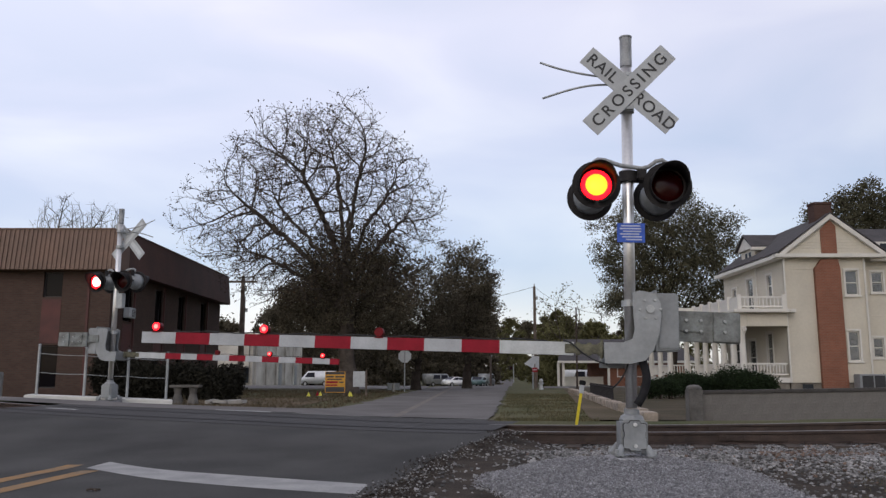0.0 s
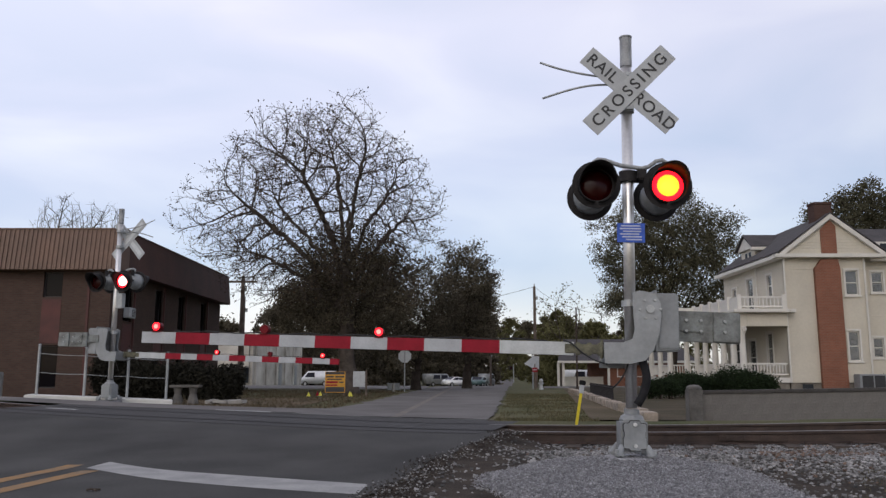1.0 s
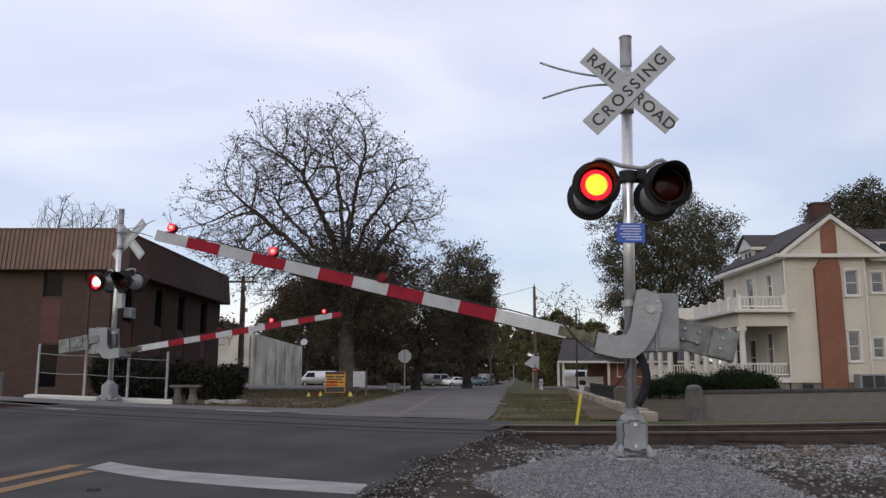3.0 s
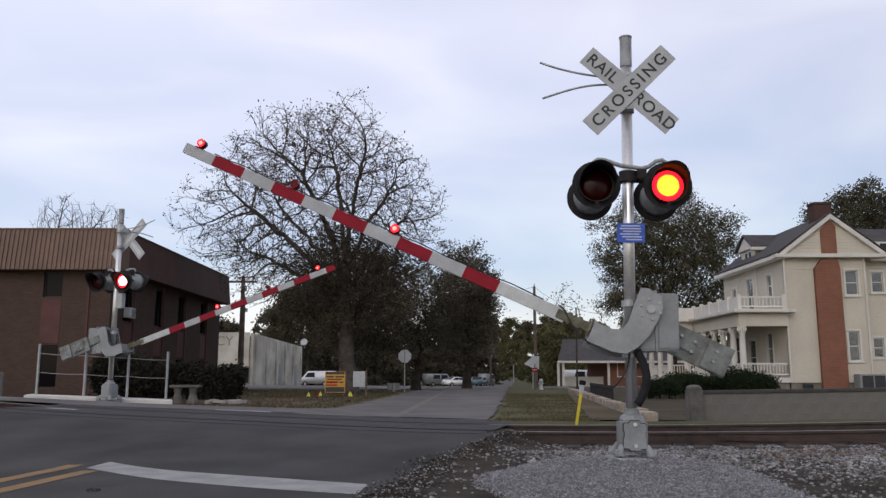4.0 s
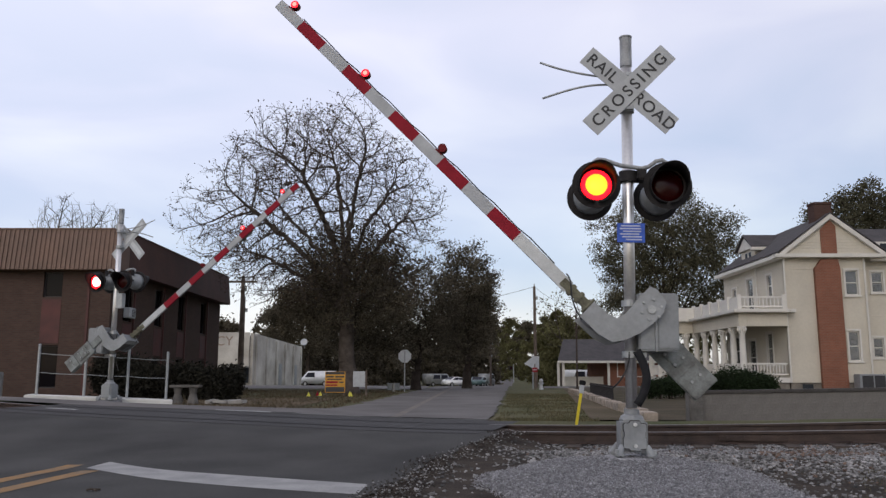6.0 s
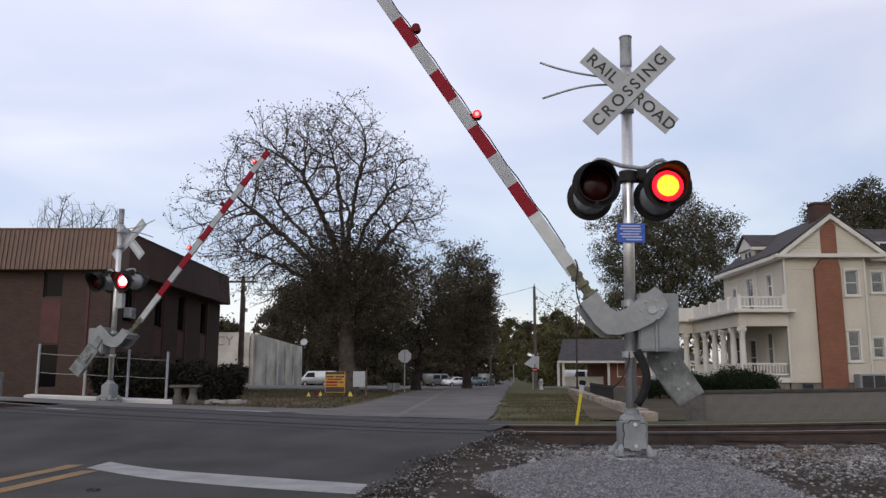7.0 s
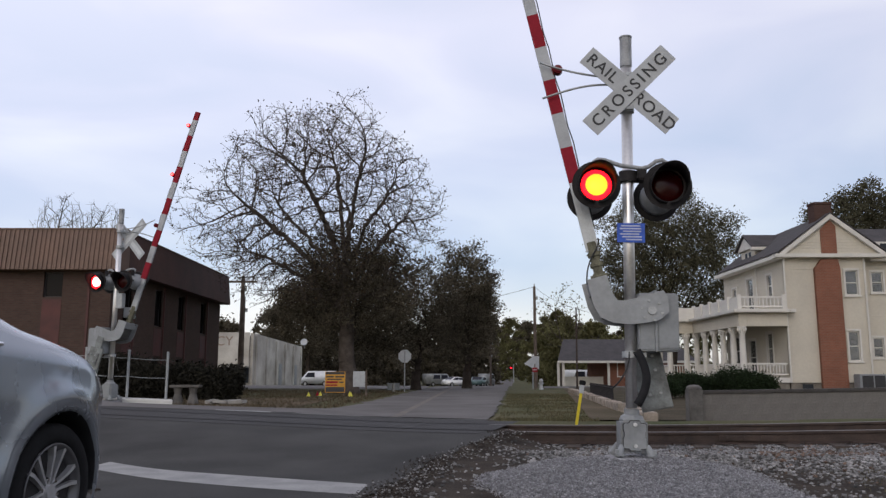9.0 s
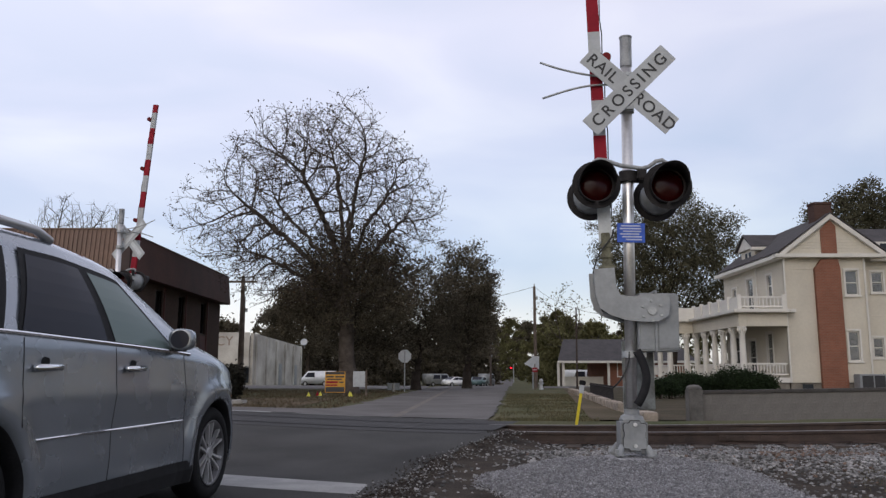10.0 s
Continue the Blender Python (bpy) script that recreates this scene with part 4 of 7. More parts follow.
CHROME_DULL = mat("plated_bolt", (0.55, 0.56, 0.56), 0.35, metal=0.7)
WEIGHT = mat("weathered_counterweight_steel", (0.215, 0.235, 0.23), 0.65, metal=0.2, var=0.25, scale=6, fine=40, bump=0.15, tint=(0.10, 0.10, 0.095))
# near-black, to carry the shade inside the gate bracket
WEB_SHADE = mat("shaded_bracket_steel", (0.06, 0.06, 0.058), 0.7, metal=0.2, var=0.3, scale=6)
ADAPTER = mat("corroded_adapter", (0.13, 0.125, 0.085), 0.7, metal=0.2, var=0.4, scale=9, fine=60, bump=0.2)
LENS_CASE = mat("red_lamp_plastic", (0.13, 0.008, 0.012), 0.5, var=0.2, bump=0, spec=0.12)

near_wires = [((0.0, 0.0, 4.255), (-0.35, -0.05, 4.275), (-0.65, -0.02, 4.315), (-1.0, 0.0, 4.46)), ((0.0, 0.0, 4.18), (-0.40, -0.05, 4.205), (-0.60, -0.02, 4.15), (-0.97, 0.0, 4.02))]
NEAR = pose(2.048, 8.8, 0.16, 0, 1.15, -2)
FAR = pose(-8.22, 19.8, 0.40, 0, -0.3, 164)
near_sig, near_arm, PZ, near_glows = make_signal(NEAR, "grey crossing signal with flashing red lamps and striped gate arm", near_wires)
far_sig, far_arm, _, far_glows = make_signal(FAR, "crossing signal seen from behind with lamps and striped arm", near_wires, -8, -0.20, CORE_FAR, False, -0.08)


# ---- buildings ----
def grid_wall(bm, w, h, holes, thick, laps=0.0, z0=0.0):
    """A wall along x from 0 to w, facing -y, with openings (x0, z0, x1, z1) that go through. laps: height of lapped boards."""
    xs = sorted({0.0, w, *[v for q in holes for v in (q[0], q[2]) if 0 < v < w]})
    zs = sorted({z0, h, *[v for q in holes for v in (q[1], q[3]) if z0 < v < h]})
    for i in range(len(xs) - 1):
        for j in range(len(zs) - 1):
            cx, cz = (xs[i] + xs[i + 1]) / 2, (zs[j] + zs[j + 1]) / 2
            if any(q[0] < cx < q[2] and q[1] < cz < q[3] for q in holes):
                continue
            box(bm, (xs[i], 0, zs[j]), (xs[i + 1], thick, zs[j + 1]))
            if laps:
                a = zs[j]
                while a < zs[j + 1] - 0.005:
                    b = min(zs[j + 1], (math.floor(a / laps + 1e-6) + 1) * laps)
                    t = 0.026 * (b - a) / laps
                    v = [bm.verts.new(p) for p in ((xs[i], -0.004 - t, a), (xs[i + 1], -0.004 - t, a), (xs[i + 1], -0.004, b), (xs[i], -0.004, b), (xs[i], -0.001, a), (xs[i + 1], -0.001, a))]
                    bm.faces.new((v[0], v[1], v[2], v[3]))
                    bm.faces.new((v[4], v[5], v[1], v[0]))
                    a = b
    bmesh.ops.remove_doubles(bm, verts=bm.verts[:], dist=0.0006)
    return bm


def make_window(parent, m, w, h, blind=0.9, mid=True, frame_mat=None, name="window"):
    """A sash window filling an opening: casing, sashes, panes and a blind behind. Lower left corner at the pose's origin, facing -y."""
    fm = frame_mat or TRIM
    bm = bmesh.new()
    for lo, hi in (((-0.09, -0.05, -0.06), (0.0, 0.06, h + 0.10)), ((w, -0.05, -0.06), (w + 0.09, 0.06, h + 0.10)), ((0, -0.05, h), (w, 0.06, h + 0.10)), ((-0.12, -0.09, -0.09), (w + 0.12, 0.06, -0.003))):
        box(bm, lo, hi)
    win = part(name, bm, fm, parent, "white-framed sash window" if frame_mat is None else "dark window strip")
    glazing = PANE_CLEAR if blind else (PANE if frame_mat is None else PANE_DARK)
    win.matrix_basis = m
    bm = bmesh.new()
    for lo, hi in (((0, 0.02, 0), (0.045, 0.06, h)), ((w - 0.045, 0.02, 0), (w, 0.06, h)), ((0.045, 0.02, 0), (w - 0.045, 0.06, 0.05)), ((0.045, 0.02, h - 0.05), (w - 0.045, 0.06, h))):
        box(bm, lo, hi)
    if mid:
        box(bm, (0.045, 0.02, h * 0.5 - 0.025), (w - 0.045, 0.06, h * 0.5 + 0.025))
    part("sash", bm, fm, win)
    for a, b in (((0.05, h * 0.5 - 0.025), (h * 0.5 + 0.025, h - 0.05)) if mid else ((0.05, h - 0.05),)):
        part("pane", B((0.045, 0.045, a), (w - 0.045, 0.052, b)), glazing, win)
    if blind:
        part("blind", B((0.04, 0.10, h * (1 - blind)), (w - 0.04, 0.11, h)), CURTAIN, win, "pale drawn blind")
        part("reveal", B((-0.02, 0.14, -0.02), (w + 0.02, 0.16, h + 0.02)), PANE, win)
    return win


# darker copy of the pane: the recess's shade is put into its colour
PANE_DARK = glass("shaded_window_pane", (0.008, 0.007, 0.008), 0.12)
PANE_DARK.node_tree.nodes["Principled BSDF"].inputs["Specular IOR Level"].default_value = 0.08
PANE_CLEAR = glass("clear_window_pane", (0.5, 0.52, 0.53), 0.05, 0.85)


def make_brown_building():
    b = thing("office_building", pose(-13.9, 33.0, 0), "two-storey brown brick office building with a brown metal fascia", "building")
    base, top, eave = 0.05, 7.02, 5.30
    # front, running off along -x, and side running away along y
    fx = 22.0
    holes = [(fx - 2.85, 4.2, fx - 2.05, 5.25), (fx - 2.85, 0.45, fx - 2.05, 2.2), (fx - 9.5, 4.2, fx - 8.7, 5.25), (fx - 9.5, 0.45, fx - 8.7, 2.2)]
    w = part("wall", grid_wall(bmesh.new(), fx, eave, holes, 0.3, z0=-0.2), BROWN_BRICK, b, "brown brick front wall")
    w.matrix_basis = pose(-fx, 0, 0)
    for q in holes:
        make_window(w, pose(q[0], 0.1, q[1]), q[2] - q[0], q[3] - q[1], 0, False, FRAME_DARK)
    for x in (fx - 2.85, fx - 9.5):
        part("spandrel_panel", B((x, -0.02, 2.28), (x + 0.8, -0.003, 4.12)), RED_PANEL, w, "dull red panel between the windows")
    for x in (fx - 0.98,):
        part("pier_strip", B((x, -0.05, -0.1), (x + 0.10, -0.003, eave)), RED_PANEL, w)
    ln = 15.7
    sh = []
    for y in (1.05, 4.85, 8.2, 12.1):
        sh += [(y, 3.3, y + 1.0, 5.1), (y, 0.5, y + 1.0, 1.8)]
    s = part("wall", grid_wall(bmesh.new(), ln, eave, sh, 0.3, z0=-0.2), BROWN_BRICK, b, "brown brick side wall")
    s.matrix_basis = pose(0, 0.302, 0, 0, 0, 90)
    for q in sh:
        make_window(s, pose(q[0], 0.12, q[1]), q[2] - q[0], q[3] - q[1], 0, False, FRAME_DARK)
    for y in (1.05, 4.85, 8.2, 12.1):
        part("spandrel_panel", B((y, -0.02, 1.9), (y + 1.0, -0.003, 3.2)), RED_PANEL, s, "dull red panel")
        part("downpipe", B((y + 1.12, -0.07, 0.0), (y + 1.20, -0.003, eave)), RED_PANEL, s)
    ac = part("window_air_conditioner", B((1.15, -0.24, 3.45), (1.90, 0.02, 3.90), bevel=0.02), SIGN_WHITE, s, "pale window air conditioner")
    part("grille", B((1.48, -0.246, 3.50), (1.85, -0.241, 3.85)), LETTER, ac)
    for k in range(5):
        part("louvre", B((1.48, -0.254, 3.53 + 0.068 * k), (1.85, -0.247, 3.553 + 0.068 * k)), SIGN_WHITE, ac)
    # fascia with standing ribs
    bm = bmesh.new()
    prism(bm, [(-0.55, eave), (-0.35, top), (0.35, top), (0.35, eave)], -fx, 0.55, "x")
    f = part("fascia", bm, FASCIA, b, "ribbed brown metal fascia")
    for k in range(120):
        x = -fx + 0.19 * k + 0.1
        if x > 0.5:
            break
        r = part("rib", prism(bmesh.new(), [(-0.60, eave), (-0.39, top + 0.01), (-0.34, top + 0.01), (-0.54, eave)], x - 0.022, x + 0.022, "x"), FASCIA, f)
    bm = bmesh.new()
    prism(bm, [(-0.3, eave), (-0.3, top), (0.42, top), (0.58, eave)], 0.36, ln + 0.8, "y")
    part("fascia", bm, FASCIA_SHADED, b, "brown metal fascia with the side's shade in its colour")
    bm = B((-fx, 0.36, eave + 0.05), (-0.31, ln + 0.8, eave + 0.25))
    box(bm, (-fx, 0.36, top - 0.25), (-0.31, ln + 0.8, top - 0.1))
    part("roof", bm, SHINGLE, b)
    part("cap_trim", B((-fx, -0.40, top), (0.60, 0.40, top + 0.05)), FASCIA, b)
    part("cap_trim", B((-0.34, 0.402, top), (0.46, ln + 0.84, top + 0.05)), FASCIA_SHADED, b)
    bm = B((-fx, ln + 0.3, -0.2), (0, ln + 0.6, eave))
    part("wall", bm, BROWN_BRICK, b)
    return b


FRAME_DARK = mat("dark_window_frame", (0.03, 0.025, 0.025), 0.6)
make_brown_building()


def make_house():
    h = thing("white_house", pose(16.45, 38.0, 0), "cream clapboard two-storey house with a columned porch and red chimney", "house")
    z0, ev = 0.62, 6.55
    W, L = 3.95, 7.9
    # gable wall facing the track
    gh = [(2.92, 1.63, 3.44, 3.05), (2.98, 4.78, 3.58, 5.98)]
    w = part("wall", grid_wall(bmesh.new(), W, ev, gh, 0.2, laps=0.14, z0=z0), SIDING, h, "cream clapboard gable wall")
    for q in gh:
        make_window(w, pose(q[0], 0, q[1]), q[2] - q[0], q[3] - q[1])
    # gable triangle, lapped
    bm = bmesh.new()
    ax, az = 2.34, 8.42
    z = ev + 0.22
    while z < az - 0.08:
        t0, t1 = (z - ev - 0.02) / (az + 0.1 - ev), (min(z + 0.14, az) - ev - 0.02) / (az + 0.1 - ev)
        a0, a1, b0, b1 = ax - 2.55 * (1 - t0), ax - 2.55 * (1 - t1), ax + 2.55 * (1 - t0), ax + 2.55 * (1 - t1)
        v = [bm.verts.new(p) for p in ((a0, -0.15, z), (b0, -0.15, z), (b1, -0.124, z + 0.14), (a1, -0.124, z + 0.14), (a0, -0.124, z), (b0, -0.124, z))]
        bm.faces.new(v[:4])
        bm.faces.new((v[4], v[5], v[1], v[0]))
        z += 0.14
    bmesh.ops.remove_doubles(bm, verts=bm.verts[:], dist=0.001)
    prism(bm, [(0.0, ev), (4.65, ev), (ax, az)], -0.12, 0.2)
    part("gable", bm, SIDING, h, "cream clapboard gable")
    part("cornice", B((-0.45, -0.40, ev + 0.02), (4.75, 0.0, ev + 0.20), bevel=0.02), TRIM, h)
    for sx in (-1, 1):
        bm = bmesh.new()
        e = (ax + sx * 2.55, ev + 0.02)
        prism(bm, [e, (e[0] - sx * 0.0, e[1] + 0.24), (ax, az + 0.30), (ax, az + 0.06)], -0.34, -0.155)
        part("rake_board", bm, TRIM, h)
        bm = bmesh.new()
        prism(bm, [(e[0] + sx * 0.1, e[1] + 0.245), (e[0] + sx * 0.1, e[1] + 0.30), (ax, az + 0.37), (ax, az + 0.305)], -0.36, L + 0.3)
        part("roof", bm, SHINGLE, h, "dark shingle roof")
        bm = bmesh.new()
        prism(bm, [(e[0], e[1] + 0.16), (e[0], e[1] + 0.235), (ax, az + 0.295), (ax, az + 0.10)], -0.152, L + 0.2)
        part("roof_deck", bm, TRIM, h)
    # set-back wing with its own windows
    wg = [(0.36, 1.8, 0.86, 2.75), (0.52, 4.95, 1.08, 5.95), (2.6, 1.8, 3.2, 2.8), (2.6, 4.85, 3.2, 6.0)]
    w2 = part("wall", grid_wall(bmesh.new(), 7.0, ev - 0.1, wg, 0.2, laps=0.14, z0=z0), SIDING, h, "cream clapboard wing wall")
    w2.matrix_basis = pose(W + 0.02, 0.45, 0)
    for q in wg:
        make_window(w2, pose(q[0], 0, q[1]), q[2] - q[0], q[3] - q[1], 0.6)
    part("cornice", B((W + 0.3, -0.05, ev - 0.1), (W + 7, 0.5, ev + 0.06)), TRIM, h)
    bm = bmesh.new()
    prism(bm, [(-0.15, ev + 0.065), (4.0, ev + 2.2), (4.0, ev + 2.1), (0.1, ev + 0.0)], W + 0.55, W + 7, "x")
    part("roof", bm, SHINGLE, h)
    d = part("roof_dormer", B((W + 0.95, 0.6, ev + 0.25), (W + 2.3, 3.0, ev + 0.95), bevel=0.05), TRIM, h, "small white roof dormer")
    part("pane", B((W + 1.2, 0.575, ev + 0.32), (W + 2.05, 0.595, ev + 0.85)), PANE, d)
    part("downpipe", R((W - 0.04, -0.08, z0), (W - 0.04, -0.08, ev), 0.05, n=10), TRIM, h)
    part("downpipe", R((0.03, -0.08, z0), (0.03, -0.08, ev), 0.045, n=10), TRIM, h)
    # chimneys
    bm = prism(bmesh.new(), [(1.46, -0.1), (2.68, -0.1), (2.68, 6.05), (2.60, 6.5), (1.80, 6.5), (1.46, 6.05)], -0.24, -0.045)
    c = part("chimney", bm, RED_BRICK, h, "tall red brick chimney against the gable")
    part("chimney_neck", prism(bmesh.new(), [(1.86, ev + 0.21), (2.62, ev + 0.21), (2.62, az - 0.28), (2.34, az), (1.86, az - 0.46)], -0.19, -0.125), RED_BRICK, c)
    part("chimney_top", B((1.86, 0.25, az - 0.6), (2.72, 0.95, 9.30), bevel=0.015), RED_BRICK_DARK, c, "sooty brick stack above the ridge")
    part("chimney_cap", B((1.83, 0.22, 9.302), (2.75, 0.98, 9.42), bevel=0.015), RED_BRICK_DARK, c)
    part("chimney", B((4.1, 4.6, 7.0), (4.9, 5.4, 9.1), bevel=0.02), RED_BRICK, h, "red brick chimney on the rear wing")
    # long wall behind the porch
    side = [(1.3, 4.85, 1.9, 5.95), (3.72, 4.15, 4.6, 6.05), (6.15, 5.05, 6.7, 5.75), (1.65, 1.5, 2.35, 3.05), (3.8, 0.95, 4.75, 2.8), (6.0, 1.5, 6.8, 3.05)]
    s = part("wall", grid_wall(bmesh.new(), L, ev, [(L - q[2], q[1], L - q[0], q[3]) for q in side], 0.2, laps=0.14, z0=z0), SIDING, h, "cream clapboard front wall")
    s.matrix_basis = pose(0.0, L, 0, 0, 0, -90)
    for q in side:
        make_window(s, pose(L - q[2], 0, q[1]), q[2] - q[0], q[3] - q[1], 0.9, q[3] - q[1] > 1)
    part("eave", B((-0.50, -0.1, ev - 0.03), (0.0, L + 0.3, ev + 0.15)), TRIM, h)
    part("wall", B((0.0, L, z0), (11.0, L + 0.2, ev)), SIDING, h)
    part("wall", B((10.9, 0.7, z0), (11.1, L, ev)), SIDING, h)
    part("downpipe", R((-0.06, 3.2, 4.1), (-0.06, 3.2, ev), 0.045, n=10), TRIM, h)
    part("foundation", B((0.05, 0.05, -0.25), (3.9, L, z0)), FOUND, h, "rubble stone foundation")
    part("foundation", B((3.95, 0.5, -0.25), (11.0, L, z0)), FOUND, h)
    for x in (0.6, 3.3):
        part("vent", B((x, 0.02, 0.25), (x + 0.5, 0.046, 0.55)), PANE, h)
    # dormer over the front
    bm = B((-0.15, 3.6, 6.75), (2.1, 5.5, 7.85))
    dm = part("dormer", bm, SIDING, h, "white gabled dormer")
    dm.matrix_basis = pose(0.5, 0.55, -0.10)
    part("pane", B((-0.16, 4.1, 7.0), (-0.152, 4.45, 7.7)), PANE, dm)
    part("pane", B((-0.16, 4.6, 7.0), (-0.152, 4.95, 7.7)), PANE, dm)
    part("pane", B((0.1, 3.58, 7.05), (0.45, 3.597, 7.65)), PANE, dm)
    part("casing", B((0.02, 3.57, 6.98), (0.53, 3.58, 7.72)), TRIM, dm)
    bm = bmesh.new()
    prism(bm, [(3.45, 7.86), (5.65, 7.86), (4.55, 8.60)], -0.30, -0.15, "x")
    part("dormer_gable", bm, TRIM, dm)
    bm = bmesh.new()
    prism(bm, [(3.35, 7.865), (3.35, 7.93), (4.55, 8.72), (5.75, 7.93), (5.75, 7.865), (4.55, 8.64)], -0.42, 1.72, "x")
    part("dormer_roof", bm, SHINGLE, dm)
    part("dormer_eave", B((-0.40, 3.30, 7.70), (1.6, 3.56, 7.86)), TRIM, dm)
    make_porch(h)
    return h


def make_column(bm):
    lathe(bm, [(0.20, 0.0), (0.20, 0.08), (0.165, 0.12), (0.16, 0.2), (0.158, 1.0), (0.13, 2.05), (0.15, 2.09), (0.145, 2.13), (0.19, 2.32), (0.22, 2.38), (0.22, 2.42), (0.0, 2.42)], None, 16)
    for k in range(8):
        a = k * math.pi / 4
        rod(bm, (0.15 * math.cos(a), 0.15 * math.sin(a), 2.12), (0.21 * math.cos(a), 0.21 * math.sin(a), 2.33), 0.03, 0.045, 6)
    return bm


def make_porch(h):
    # outline of the porch in the house's space: along the front wall, then stepping out towards the street
    pf, ptop = 0.85, 3.28
    x0 = -2.15
    p = part("porch_floor", B((x0 - 0.1, -0.1, 0.62), (-0.02, 11.0, pf)), TRIM, h, "white porch floor")
    part("porch_floor", B((x0 - 1.6, 6.9, 0.62), (x0 - 0.11, 11.0, pf)), TRIM, h)
    part("porch_base", B((x0, 0.0, -0.25), (-0.03, 10.9, 0.61)), FOUND, h)
    part("porch_base", B((x0 - 1.5, 7.0, -0.25), (x0 - 0.01, 10.9, 0.61)), FOUND, h)
    for k, (a, b, c, d) in enumerate(((x0 - 0.2, -0.2, x0 + 0.2, 6.8), (x0 + 0.21, -0.2, -0.03, 0.15), (x0 - 1.7, 6.81, x0 + 0.2, 7.2), (x0 - 1.7, 7.21, x0 - 1.3, 11.1))):
        part("entablature", B((a, b, ptop), (c, d, ptop + 0.62)), SIDING, h, "cream porch beam")
    for a, b, c, d in ((x0 - 0.50, -0.55, -0.01, 7.2), (-0.005, -0.55, 0.30, -0.05), (x0 - 2.0, 6.5, x0 - 0.505, 11.3), (x0 - 0.50, 7.205, -0.01, 11.3)):
        part("porch_roof", B((a, b, ptop + 0.63), (c, d, ptop + 0.80), bevel=0.03), TRIM, h, "white porch roof with a deep cornice")
    part("porch_ceiling", B((x0 + 0.21, 0.16, ptop + 0.45), (-0.03, 11.0, ptop + 0.55)), TRIM, h)
    first = None
    spots = [(x0, 0.0), (x0, 1.2), (x0, 2.6), (x0, 3.9), (x0, 5.4), (x0, 6.9), (x0 - 0.55, 7.0), (x0 - 1.5, 7.0), (x0 - 1.5, 9.0), (x0 - 1.5, 11.0)]
    for q in spots:
        if first is None:
            first = part("column", make_column(bmesh.new()), TRIM, h, "white column with a carved capital", smooth=True)
            c = first
        else:
            c = new("column", first.data)
            c.parent = h
        c.matrix_basis = pose(q[0], q[1], pf) @ Matrix.Diagonal((1, 1, (ptop - pf) / 2.42, 1))
    # railings: low on the porch, solid panels with posts on the roof
    runs = [((x0, 0.0), (-0.1, 0.0)), ((x0, 0.0), (x0, 6.9)), ((x0, 7.0), (x0 - 1.5, 7.0)), ((x0 - 1.5, 7.0), (x0 - 1.5, 11.0))]
    for (ax, ay), (bx, by) in runs:
        for z in (pf + 0.12, pf + 0.62):
            part("railing", B((min(ax, bx) - 0.03, min(ay, by) - 0.03, z), (max(ax, bx) + 0.03, max(ay, by) + 0.03, z + 0.07)), TRIM, h)
        n = int(max(abs(bx - ax), abs(by - ay)) / 0.14)
        for k in range(n):
            t = (k + 0.5) / n
            x, y = ax + (bx - ax) * t, ay + (by - ay) * t
            part("baluster", B((x - 0.02, y - 0.02, pf + 0.19), (x + 0.02, y + 0.02, pf + 0.62)), TRIM, h)
    zt = ptop + 0.81
    stood = set()
    for (ax, ay), (bx, by) in (((x0 - 0.1, -0.1), (-0.1, -0.1)), ((x0 - 0.1, -0.1), (x0 - 0.1, 6.8)), ((x0 - 0.1, 6.8), (x0 - 1.6, 6.8)), ((x0 - 1.6, 6.8), (x0 - 1.6, 11.0))):
        solid = abs(by - ay) > 1 or ax < x0 - 0.05 and bx < x0
        if solid:
            part("roof_parapet", B((min(ax, bx) - 0.03, min(ay, by) - 0.03, zt), (max(ax, bx) + 0.03, max(ay, by) + 0.03, zt + 0.62)), TRIM, h, "white panelled roof rail")
        else:
            for z in (zt + 0.1, zt + 0.55):
                part("railing", B((min(ax, bx), ay - 0.03, z), (max(ax, bx), ay + 0.03, z + 0.07)), TRIM, h)
            for k in range(12):
                x = ax + (bx - ax) * (k + 0.5) / 12
                part("baluster", B((x - 0.02, ay - 0.02, zt + 0.17), (x + 0.02, ay + 0.02, zt + 0.55)), TRIM, h)
        n = max(1, int(max(abs(bx - ax), abs(by - ay)) / 1.35))
        for k in range(n + 1):
            t = k / n
            x, y = ax + (bx - ax) * t, ay + (by - ay) * t
            if (round(x, 2), round(y, 2)) in stood:
                continue
            stood.add((round(x, 2), round(y, 2)))
            part("rail_post", B((x - 0.09, y - 0.09, zt + 0.0), (x + 0.09, y + 0.09, zt + 0.72), bevel=0.015), TRIM, h)


make_house()


